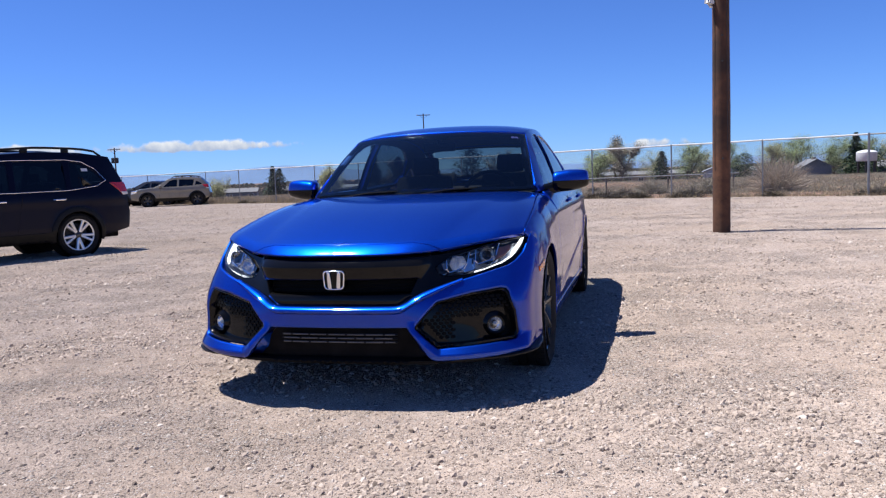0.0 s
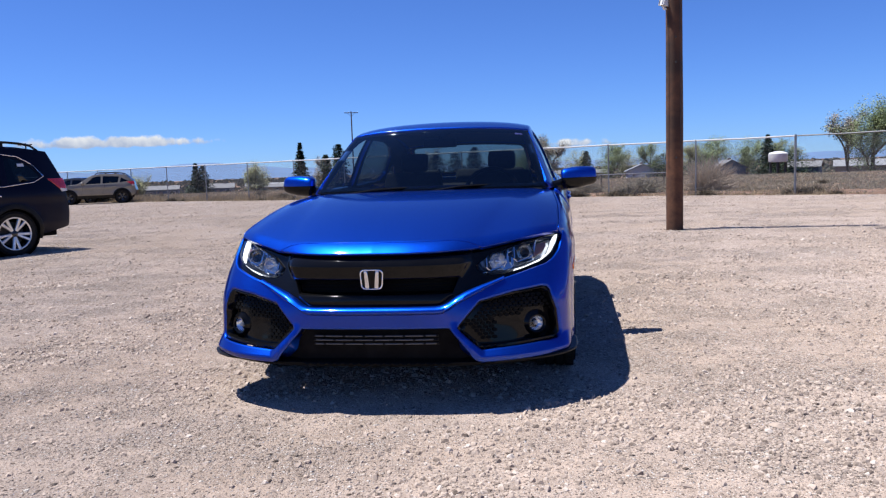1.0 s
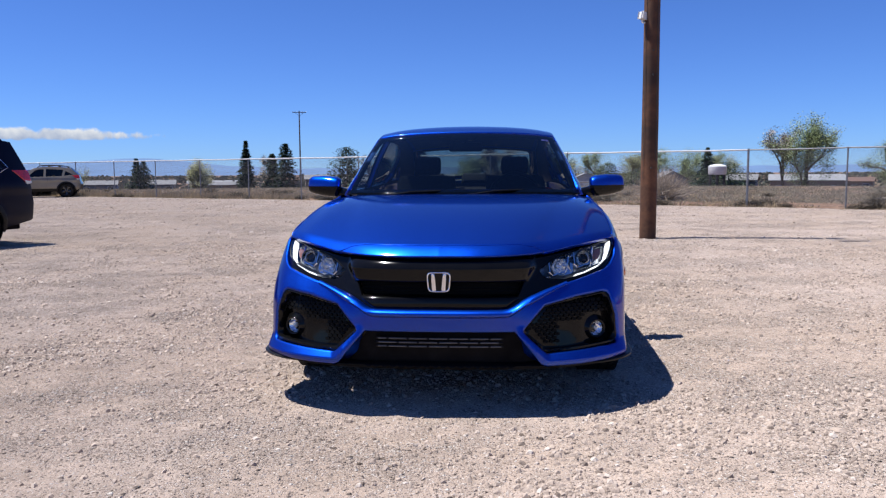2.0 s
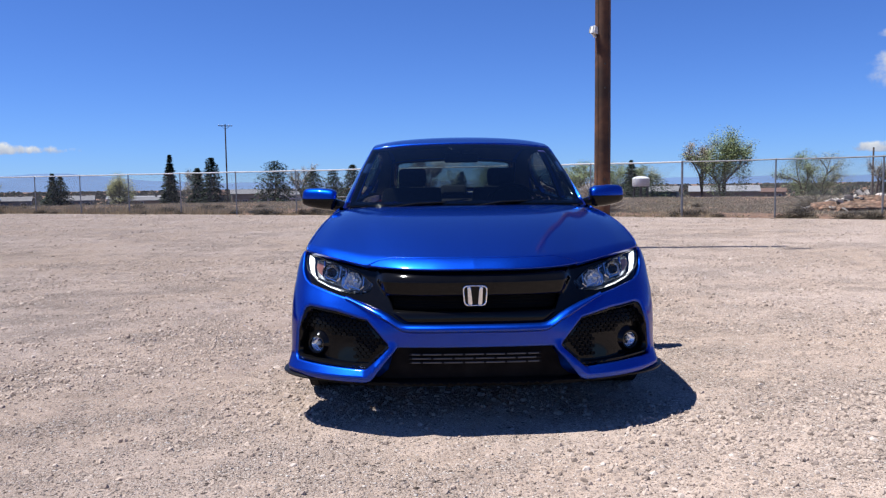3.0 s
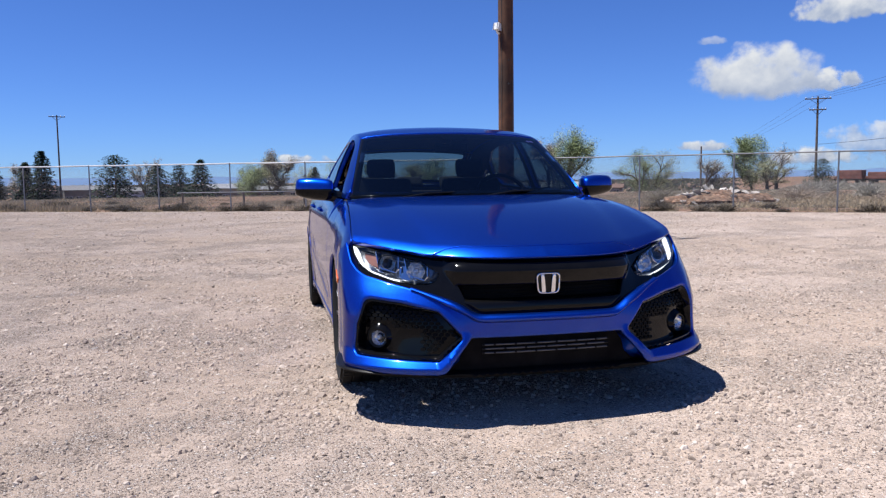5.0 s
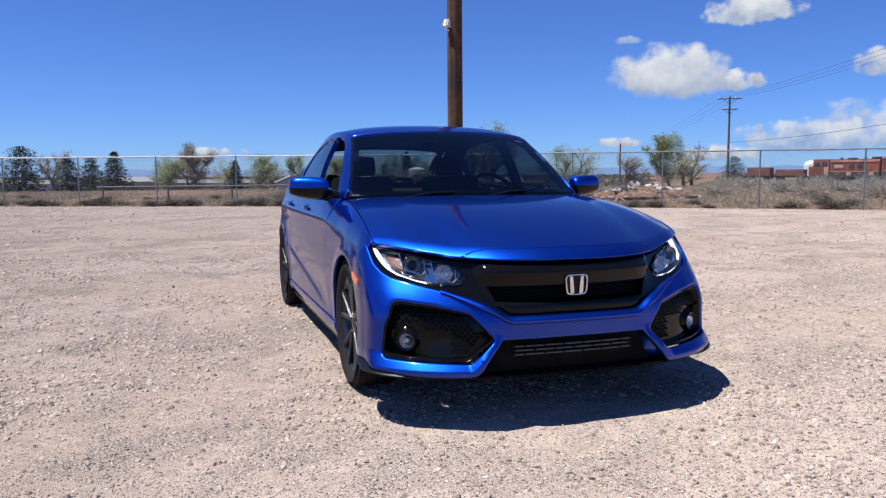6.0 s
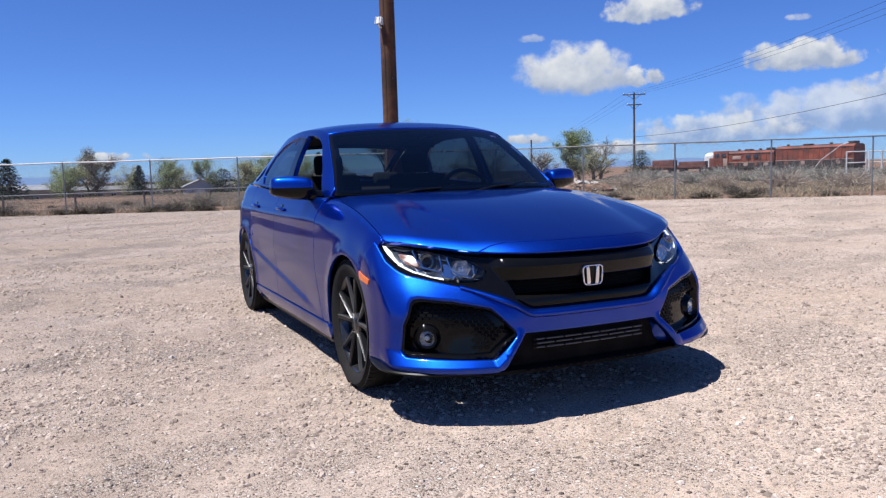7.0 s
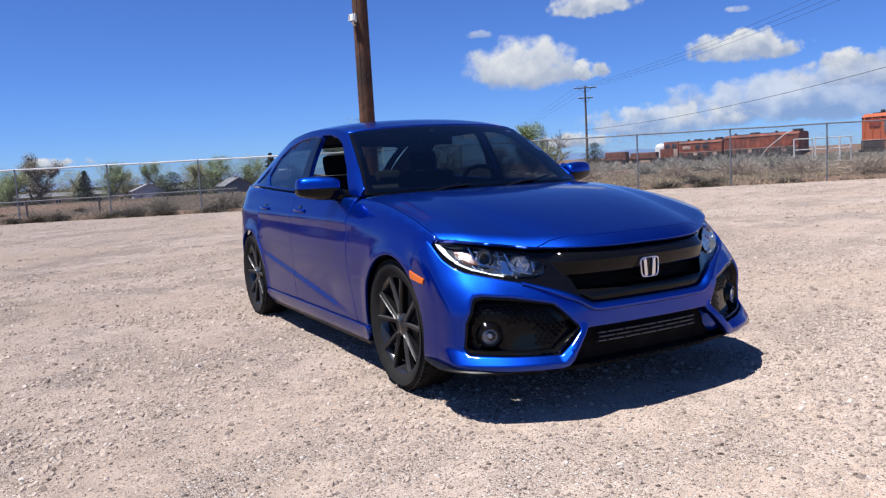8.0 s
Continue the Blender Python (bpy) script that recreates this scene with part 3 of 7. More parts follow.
# ---------------------------------------------------------------- fence
def build_fence():
    fence = thing("chain_link_fence", Matrix(), "galvanised chain-link fence along the lot", "fence")
    H = 1.83
    vs, fs = [], []
    k = 0
    for a, b in zip(FENCE, FENCE[1:]):
        d = (b - a).normalized()
        L = (b - a).length
        n = round(L / 3.05)
        for i in range(n + (1 if b == FENCE[-1] else 0)):
            p = a + d * (L * i / n)
            ter = i == 0
            q = tube(bm_new(), [p + Vector((0, 0, -0.1)), p + Vector((0, 0, H + (0.04 if ter else -0.01)))], 0.038 if ter else 0.025, 8)
            post = part("fence_post", q, STEEL, fence)
            part("post_cap", lathe(bm_new(), [(0.036, 0.0), (0.038, 0.03), (0.02, 0.05), (0.001, 0.055)], 10, Matrix.Translation(p + Vector((0, 0, H - 0.02))) @ Matrix.Rotation(radians(90), 4, "X")), STEEL, post)
            if i < n:
                e = a + d * (L * (i + 1) / n)
                sag = Vector((0, 0, -0.012))
                # first stretch paler and thicker: its sun glint is painted in
                part("top_rail", tube(bm_new(), [p + Vector((0, 0, H)), (p + e) / 2 + Vector((0, 0, H)) + sag, e + Vector((0, 0, H))], 0.027 if a == FENCE[0] else 0.022, 8), RAIL_GLINT if a == FENCE[0] else STEEL, fence)
        pitch, w = 0.055, 0.0013
        up = Vector((0, 0, 1))
        nn = int(L / pitch)
        for s in (1, -1):
            for i in range(-int(H / pitch), nn):
                x0 = i * pitch + (0 if s > 0 else H)
                x1 = x0 + s * H
                z0, z1 = 0.04, H
                if x0 < 0 or x0 > L or x1 < 0 or x1 > L:
                    continue
                A, B = a + d * x0 + up * z0, a + d * x1 + up * z1
                off = (d * -s + up).normalized() * w
                vs += [A - off, A + off, B + off, B - off]
                fs.append((k, k + 1, k + 2, k + 3))
                k += 4
    me = bpy.data.meshes.new("wire_mesh")
    me.from_pydata([tuple(v) for v in vs], [], fs)
    me.materials.append(WIRE)
    ob = new("wire_mesh", me)
    ob.parent = fence
    tagged(ob, "diamond wire mesh", kind="stuff")


build_fence()


def spot(ex, ey, az, dist):
    return ex + dist * math.sin(radians(az)), ey + dist * math.cos(radians(az))


E0, E1, E4, E8 = (0.33, -0.06), (-0.52, 0.06), (-1.95, 0.53), (-3.31, 1.48)

# ---------------------------------------------------------------- the timber pole
PB = Vector((4.31, 12.83, 0))
pole = thing("timber_pole", Matrix.Translation(PB), "tall brown weathered timber pole with small white camera", "pole")
bm = bm_new()
prof = [(0, 0, -0.3), (0.0, 0, 0), (0.006, 0, 2), (0.004, 0, 4), (0.0, 0, 8.0)]
tube(bm, [Vector(p) for p in prof], 0.152, 28, 0.118)
for v in bm.verts:
    a = math.atan2(v.co.y, v.co.x)
    v.co.x += 0.006 * math.sin(a * 5 + v.co.z) + 0.004 * noise.noise((v.co.z * 2, a, 0))
part("shaft", bm, POLEWOOD, pole)
for a in (0.5, 1.9, 3.6, 5.1):
    g = [Vector(((0.153 - 0.005 * z) * math.cos(a + 0.02 * z), (0.153 - 0.005 * z) * math.sin(a + 0.02 * z), z)) for z in np.linspace(0.3 + a * 0.2, 4.5 + a * 0.3, 9)]
    part("drying_crack", tube(bm_new(), g, 0.004, 4), DARKIRON, pole, "dark drying crack")
camarm = part("camera_bracket", tube(bm_new(), [(-0.13, -0.02, 3.62), (-0.17, -0.03, 3.62), (-0.20, -0.04, 3.67)], 0.018, 8), WHITEPAINT, pole, "small white security camera")
bm = box(bm_new(), -0.17, 0.02, -0.045, 0.045, -0.04, 0.04, 0.02, Matrix.Translation((-0.20, -0.05, 3.73)) @ Matrix.Rotation(radians(-160), 4, "Z") @ Matrix.Rotation(radians(-14), 4, "Y"))
part("camera_housing", bm, WHITEPAINT, camarm)
bm = tube(bm_new(), [(0, -0.1, 7.6), (0.02, -0.35, 7.8), (0.05, -0.55, 7.82)], 0.016, 8)
box(bm, -0.25, 0.27, -0.64, -0.50, 7.79, 7.86, 0.02)
part("lamp_arm", bm, STEEL, pole)
for k, z in enumerate((1.2, 2.75, 3.15)):
    part("bolt", lathe(bm_new(), [(0.001, 0.02), (0.014, 0.018), (0.016, 0.0)], 8, Matrix.Translation((-0.02, -0.145, z)) @ Matrix.Rotation(radians(180), 4, "Z")), DARKIRON, pole)


# ---------------------------------------------------------------- utility poles and lines
def utility_pole(x, y, h, arm=2.4, turn=0.0, cans=0, arms=1, label="distant brown timber utility pole with crossarm"):
    low = land(x, y)
    h -= low
    up = thing("utility_pole", pose(x, y, low, 0, 0, turn), label, "utility pole", "utility poles")
    part("shaft", tube(bm_new(), [(0, 0, -0.2), (0, 0, h)], 0.17, 10, 0.11), GREYWOOD, up)
    for k in range(arms):
        z = h - 0.35 - 1.3 * k
        w = arm * (1 - 0.35 * k)
        ca = part("crossarm", box(bm_new(), -w / 2, w / 2, -0.19, -0.07, z, z + 0.13, 0.01), GREYWOOD, up)
        for s in (-1, 1):
            part("brace", tube(bm_new(), [(s * w * 0.3, -0.2, z), (0, -0.2, z - 0.6)], 0.025, 5), DARKIRON, ca)
        for q in (-0.46, -0.22, 0.22, 0.46):
            part("insulator", lathe(bm_new(), [(0.02, 0), (0.05, 0.03), (0.03, 0.07), (0.05, 0.11), (0.001, 0.16)], 8, Matrix.Translation((q * w, -0.13, z + 0.13)) @ Matrix.Rotation(radians(90), 4, "X")), WHITEPAINT, ca)
    for k in range(cans):
        part("transformer", lathe(bm_new(), [(0.001, -0.5), (0.24, -0.5), (0.26, -0.4), (0.26, 0.4), (0.2, 0.48), (0.001, 0.5)], 16, Matrix.Translation((-0.5 + 1.0 * k, -0.05, h - 2.2)) @ Matrix.Rotation(radians(90), 4, "X")), DARKIRON, up, "grey transformer can")
    return up


def cable(a, b, sag, r=0.011):
    a, b = Vector(a), Vector(b)
    bm = tube(bm_new(), [a.lerp(b, t) + Vector((0, 0, -sag * 4 * t * (1 - t))) for t in np.linspace(0, 1, 15)], r, 5)
    ob = new("power_line", finish(bm, "power_line", DARKIRON))
    return tagged(ob, "thin dark overhead power line", "cable", "power lines")


x, y = spot(*E4, -3.0, 150)
utility_pole(x, y, 13.0, 2.6, 10)
x, y = spot(*E0, -25.4, 150)
utility_pole(x, y, 8.2, 3.0, -20, cans=2, label="distant utility pole with two transformer cans")
TP = spot(*E4, 48.9, 104)
utility_pole(*TP, 10.6, 2.9, -42, arms=2, label="tall grey utility pole with two crossarms beyond the fence")
x, y = spot(*E4, 41.64, 120)
utility_pole(x, y, 5.6, 0.4, 0, arms=0, label="plain short timber pole beyond the fence")
far = spot(*E4, 42, 330)
near = spot(*E8, 74, 46)
for q in (-1.2, 0.0, 1.2):
    cable((TP[0] + q * 0.7, TP[1] - q * 0.6, 10.5), (near[0] + q * 0.7, near[1] - q * 0.6, 10.8), 0.7)
    cable((TP[0] + q * 0.7, TP[1] - q * 0.6, 10.5), (far[0] + q, far[1] - q, 10.5), 1.4)
nw = spot(*E8, 76, 60)
cable((*TP, 4.9), (*nw, 7.6), 0.9, 0.02)

# ---------------------------------------------------------------- dry grass and brush
DRYGRASS = ramp_mat("dry_grass", [(0.344, 0.262, 0.164), (0.451, 0.353, 0.23), (0.271, 0.213, 0.135), (0.394, 0.312, 0.213), (0.221, 0.197, 0.123)], 0.9, 0.25)
SAGE = ramp_mat("grey_sage", [(0.212, 0.184, 0.142), (0.256, 0.222, 0.175), (0.172, 0.155, 0.118), (0.284, 0.242, 0.188), (0.180, 0.182, 0.124)], 0.95, 0.2)
DARKBRUSH = ramp_mat("dark_brush", [(0.075, 0.06, 0.045), (0.12, 0.10, 0.07), (0.06, 0.052, 0.04), (0.10, 0.075, 0.055)], 0.95, 0.1)


def blades(px, py, h, w, lean, rng):
    k = len(px)
    z = np.array([land(a, b) - 0.005 for a, b in zip(px, py)])
    a, b = rng.uniform(0, 6.283, k), rng.uniform(0, 6.283, k)
    l = lean * h * rng.random(k)
    v = np.zeros((k, 3, 3))
    v[:, 0] = np.stack([px - w * np.cos(a), py - w * np.sin(a), z], 1)
    v[:, 1] = np.stack([px + w * np.cos(a), py + w * np.sin(a), z], 1)
    v[:, 2] = np.stack([px + l * np.cos(b), py + l * np.sin(b), z + h], 1)
    return v.reshape(-1, 3), np.arange(3 * k).reshape(-1, 3)


def along(t, off):
    """A place by its run along the fence (metres from its far corner) and its distance outside it."""
    L0 = (FENCE[1] - FENCE[0]).length
    a, b = (FENCE[0], FENCE[1]) if t < L0 else (FENCE[1], FENCE[2])
    d = (b - a).normalized()
    p = a + d * (t if t < L0 else t - L0) + Vector((-d.y, d.x, 0)) * off
    return p.x, p.y


def tuft_field(count, t0, t1, o0, o1, power, hmin, hmax, r, per, material, name, label, seed, wide=0.012, lean=0.7):
    rng = np.random.default_rng(seed)
    P, Hh = [], []
    for _ in range(count):
        x, y = along(rng.uniform(t0, t1), o0 + (o1 - o0) * rng.random() ** power)
        hh = hmin + (hmax - hmin) * rng.random() ** 2
        n = int(per * (0.6 + 0.8 * rng.random()))
        a, q = rng.uniform(0, 6.283, n), np.sqrt(rng.random(n)) * r * (hh / hmax + 0.35)
        P.append(np.stack([x + q * np.cos(a), y + q * np.sin(a)], 1))
        Hh.append(hh * (0.35 + 0.65 * rng.random(n)) * np.clip(1.15 - q / (r * 1.5), 0.3, 1))
    P, Hh = np.concatenate(P), np.concatenate(Hh)
    v, f = blades(P[:, 0], P[:, 1], Hh, wide, lean, rng)
    return scatter(name, v.tolist(), f.tolist(), material, label, "dry grass")


tuft_field(420, 0, 86, -0.9, 1.8, 1.0, 0.08, 0.42, 0.28, 55, DRYGRASS, "verge_grass", "dry straw-coloured grass along the fence", 11)
tuft_field(3600, -10, 100, 4.5, 34, 1.0, 0.05, 0.24, 0.9, 62, SAGE, "field_brush", "low grey-brown sagebrush covering the field", 12, 0.013, 1.6)
tuft_field(1300, 0, 90, 1.0, 36, 1.2, 0.06, 0.30, 0.6, 36, DRYGRASS, "field_grass", "dry pale grass in the field", 13, 0.025, 0.8)

tuft_field(520, 0, 36, -0.5, 3.5, 1.0, 0.25, 0.78, 0.5, 62, DRYGRASS, "tall_verge_grass", "tall dry grass and weeds at the far fence", 14, 0.014, 0.5)


def tuft_fan(count, eye, az0, az1, d0, d1, hmax, r, per, material, name, label, seed, wide):
    """Low growth over a sector of the field."""
    rng = np.random.default_rng(seed)
    P, Hh = [], []
    for _ in range(count):
        x, y = spot(*eye, rng.uniform(az0, az1), d0 + (d1 - d0) * rng.random() ** 1.2)
        if beyond(x, y) < 4.5:
            continue
        hh, n = hmax * (0.3 + 0.7 * rng.random() ** 2), int(per * (0.6 + 0.8 * rng.random()))
        a, q = rng.uniform(0, 6.283, n), np.sqrt(rng.random(n)) * r * (hh / hmax + 0.35)
        P.append(np.stack([x + q * np.cos(a), y + q * np.sin(a)], 1))
        Hh.append(hh * (0.35 + 0.65 * rng.random(n)) * np.clip(1.15 - q / (r * 1.5), 0.3, 1))
    P, Hh = np.concatenate(P), np.concatenate(Hh)
    v, f = blades(P[:, 0], P[:, 1], Hh, wide, 1.6, rng)
    return scatter(name, v.tolist(), f.tolist(), material, label, "dry grass")


tuft_fan(3000, E4, 10, 62, 28, 75, 0.24, 0.9, 52, SAGE, "field_brush", "grey-brown sagebrush in the open field", 16, 0.013)
tuft_fan(1500, E8, 46, 76, 29, 46, 0.30, 0.7, 46, DRYGRASS, "straw_grass", "pale straw-coloured grass tufts before the train", 18, 0.02)
tuft_fan(1700, E4, 38, 76, 60, 130, 0.20, 2.0, 34, SAGE, "far_brush", "grey-brown scrub before the trees and houses", 17, 0.14)


def bush(name, x, y, r, h, n, material, label, seed, wide=0.012):
    """A rounded bush of bare twigs that fan out from its root, and short side twigs."""
    rng = np.random.default_rng(seed)
    v, f = [], []
    for i in range(n):
        a, e = rng.uniform(0, 6.283), math.acos(rng.random() ** 0.7)
        d = np.array([math.sin(e) * math.cos(a) * r, math.sin(e) * math.sin(a) * r, math.cos(e) * h])
        t0 = rng.uniform(0.0, 0.75)
        p0 = d * t0 + rng.normal(0, 0.05 * r, 3)
        p1 = d * (t0 + rng.uniform(0.2, 0.35)) * (0.9 + 0.2 * rng.random()) + rng.normal(0, 0.09 * r, 3)
        sd = rng.normal(0, 1, 3)
        sd = sd / np.linalg.norm(sd) * wide * (1.2 - t0)
        b = len(v)
        v += [tuple(p0 - sd), tuple(p0 + sd), tuple(p1)]
        f.append((b, b + 1, b + 2))
    v = [(p[0], p[1], max(p[2], 0.0)) for p in v]
    me = bpy.data.meshes.new("bush")
    me.from_pydata(v, [], f)
    me.materials.append(material)
    ob = new(name, me)
    ob.matrix_world = pose(x, y, -0.05)
    return tagged(ob, label, "bush", "bushes at the fence")


rng = np.random.default_rng(21)
proto = [bush("bush", *along(8 + 6 * k, 0.2), 0.5, 0.36, 900, DARKBRUSH, "low dark dry bush at the foot of the fence", 30 + k, 0.014) for k in range(3)]
for k in range(110):
    t = 2 + 84 * rng.random()
    x, y = along(t, rng.uniform(-0.5, 1.0) if k % 3 else rng.uniform(1, 12))
    s = rng.uniform(0.5, 1.15)
    copy_thing(proto[k % 3], pose(x, y, -0.05, 0, 0, rng.uniform(0, 360)) @ Matrix.Diagonal((s * 1.25, s * 1.25, s * rng.uniform(0.7, 1.1), 1)))
x, y = spot(*E0, 20.8, 33)
PALE = ramp_mat("pale_dry_shrub", [(0.30, 0.24, 0.18), (0.40, 0.33, 0.26), (0.24, 0.19, 0.145)], 0.9, 0.2)
bush("bush", x, y, 1.5, 1.5, 3200, PALE, "tall pale dry shrub beyond the fence", 51, 0.02)
for az, e, d, r, h in ((12.5, E0, 34, 1.0, 0.7), (23.5, E8, 32, 1.3, 0.8), (60, E8, 38, 1.6, 0.9), (56, E8, 40, 1.4, 0.8), (64, E8, 36, 1.6, 0.8), (50, E8, 42, 1.5, 0.8), (39, E4, 38, 1.4, 0.7), (68, E8, 34, 1.6, 0.9)):
    x, y = spot(*e, az, d)
    bush("bush", x, y, r, h, 1500, SAGE if az < 40 else PALE, "rounded dry grey shrub in the field", int(az * 10), 0.02)

GREYSAGE = ramp_mat("silver_sage", [(0.30, 0.285, 0.24), (0.37, 0.35, 0.30), (0.24, 0.225, 0.19), (0.33, 0.32, 0.25)], 0.9, 0.2)
sage_rng = random.Random(77)
for k in range(34):
    x, y = spot(*E8, 49.5 + 24 * (k + sage_rng.random()) / 34, sage_rng.uniform(46, 72))
    bush("sage_bush", x, y, sage_rng.uniform(1.0, 1.8), sage_rng.uniform(0.6, 1.15), 900, GREYSAGE, "silver-grey sagebrush bush in the open field", 700 + k, 0.035)

# ---------------------------------------------------------------- trees
BARK = mat("grey_bark", (0.12, 0.095, 0.075), 0.9, vary=0.3, scale=3, bump=0.02, bscale=8)
LEAF_SPRING = ramp_mat("spring_leaves", [(0.29, 0.36, 0.18), (0.35, 0.415, 0.215), (0.235, 0.30, 0.14), (0.39, 0.44, 0.25)], 0.7, 0.5)
LEAF_OLIVE = ramp_mat("olive_leaves", [(0.36, 0.375, 0.215), (0.43, 0.44, 0.255), (0.285, 0.30, 0.17), (0.47, 0.47, 0.285)], 0.7, 0.5)
LEAF_BUD = ramp_mat("budding_twigs", [(0.27, 0.24, 0.20), (0.35, 0.31, 0.265), (0.23, 0.205, 0.165), (0.31, 0.29, 0.22)], 0.8, 0.25)
NEEDLE = ramp_mat("conifer_needles", [(0.030, 0.050, 0.030), (0.048, 0.074, 0.042), (0.022, 0.038, 0.024)], 0.8, 0.2)


def broadleaf(name, x, y, h, spread, leaves, leafmat, seed, label, low=0.12, size=0.34, sparse=1.0, group="trees beyond the field"):
    """A tapered trunk that forks into limbs and twigs, with leaf clumps round the twig ends."""
    rng = random.Random(seed)
    low_z = land(x, y)
    spread, h = spread * h / (h - low_z), h - low_z
    tree = thing(name, pose(x, y, low_z - 0.06), label, "tree", group)
    tb = bm_new()
    tips = []

    def grow(p, d, length, r, level):
        n = 4
        pts = [p]
        for _ in range(n):
            d = (d + Vector((rng.gauss(0, .16), rng.gauss(0, .16), rng.gauss(0.05, .10)))).normalized()
            pts.append(pts[-1] + d * length / n)
        tube(tb, pts, r, 6 if level < 2 else 4, r * 0.55, caps=False)
        if level >= 2:
            tips.extend(pts[1:])
        if level < 3:
            for k in range(rng.choice((3, 4)) if level else 5):
                a = rng.uniform(0, 6.283)
                tilt = rng.uniform(0.45, 1.0)
                side_ = Vector((math.cos(a), math.sin(a), 0))
                q = pts[rng.choice((2, 3, 4))] if level else pts[rng.choice((1, 2, 3, 4, 4))]
                nd = (d * math.cos(tilt) + side_ * math.sin(tilt)).normalized()
                grow(q, nd, length * rng.uniform(0.55, 0.8), r * 0.5, level + 1)

    grow(Vector((0, 0, 0)), Vector((0, 0, 1)), h * 0.40, h * 0.028, 0)
    zm = max(p.z for p in tips)
    wm = sorted(math.hypot(p.x, p.y) for p in tips)[int(len(tips) * 0.93)]
    k = h / zm * 0.92
    sc = Vector((spread * 0.5 * h / wm, spread * 0.5 * h / wm, k))
    tips = [p * sc for p in tips]
    for v in tb.verts:
        v.co *= sc
    part("trunk", tb, BARK, tree)
    vs, fs, ns = [], [], []
    heart = Vector((0, 0, h * 0.5))
    for i in range(int(leaves * 5.6)):
        if leafmat is not LEAF_BUD and rng.random() < 0.62:  # clumps that fill the crown
            u = Vector((rng.gauss(0, 1), rng.gauss(0, 1), rng.gauss(0, 1))).normalized() * rng.random() ** 0.4
            c = Vector((u.x * spread * 0.46 * h, u.y * spread * 0.46 * h, h * (0.53 + 0.44 * u.z)))
            if noise.noise(c * (5.2 / h) + Vector((seed, 0, 0))) < -0.12 + 0.35 * max(0, u.length - 0.7):
                continue
        else:
            c = rng.choice(tips)
            if c.z < h * low:
                continue
        c = c + Vector((rng.gauss(0, 1), rng.gauss(0, 1), rng.gauss(0, 0.8))) * h * 0.032 * sparse
        u = Vector((rng.gauss(0, 1), rng.gauss(0, 1), rng.gauss(0, 1))).normalized()
        w = u.orthogonal().normalized()
        s = size * rng.uniform(0.5, 1.2)
        b = len(vs)
        vs += [c - u * s * .5, c + w * s * .32, c + u * s * .5, c - w * s * .32]
        fs.append((b, b + 1, b + 2, b + 3))
        ns += [tuple(((c - heart) / h * 0.7 + Vector((0, 0, 0.6)) + u * 0.3).normalized())] * 4
    me = bpy.data.meshes.new("crown")
    me.from_pydata([tuple(v) for v in vs], [], fs)
    me.materials.append(leafmat)
    me.polygons.foreach_set("use_smooth", [True] * len(me.polygons))
    me.normals_split_custom_set_from_vertices(ns)  # leaves shade with the crown as a whole
    ob = new("crown", me)
    ob.parent = tree
    return tree


def conifer(x, y, h, w, seed, label, taper=1.0, n=2600, name="conifer_tree", rough=0.16):
    """A straight trunk with whorls of drooping needle sprays, shorter towards the top."""
    rng = random.Random(seed)
    low_z = land(x, y)
    w, h = w * (h - low_z) / h, h - low_z
    tree = thing(name, pose(x, y, low_z - 0.06), label, "tree", "trees beyond the field")
    part("trunk", tube(bm_new(), [(0, 0, 0), (0, 0, h * 0.97)], h * 0.02, 7, h * 0.004), BARK, tree)
    vs, fs = [], []
    tiers = 26
    for k in range(tiers):  # whorls of branches, each a drooping spray of needles
        t = (k + rng.uniform(-.3, .3)) / tiers
        R = w / 2 * (1 - max(0, t) * 0.98) ** taper + 0.06
        for q in range(9):
            a = 6.283 * q / 9 + k * 1.1 + rng.uniform(-.3, .3)
            L = R * rng.uniform(0.55, 1.0 + rough * 1.6)
            droop = rng.uniform(0.15, 0.45)
            out_ = Vector((math.cos(a), math.sin(a), 0))
            for j in range(max(4, int(n / tiers / 9))):
                f = rng.uniform(0.1, 1.0)
                c = out_ * (L * f) + Vector((0, 0, h * (0.06 + 0.93 * t) - L * droop * f * f + rng.uniform(-.02, .02) * h))
                d = (out_ + Vector((rng.uniform(-.8, .8), rng.uniform(-.8, .8), rng.uniform(-.5, .3)))).normalized()
                sdw = d.cross(Vector((rng.uniform(-.5, .5), rng.uniform(-.5, .5), 1))).normalized()
                z = (0.028 + 0.034 * (1 - t)) * h * rng.uniform(0.7, 1.3)
                b = len(vs)
                vs += [c - sdw * z * .4, c + sdw * z * .4, c + d * z]
                fs.append((b, b + 1, b + 2))
    me = bpy.data.meshes.new("crown")
    me.from_pydata([tuple(v) for v in vs], [], fs)
    me.materials.append(NEEDLE)
    ob = new("crown", me)
    ob.parent = tree
    return tree


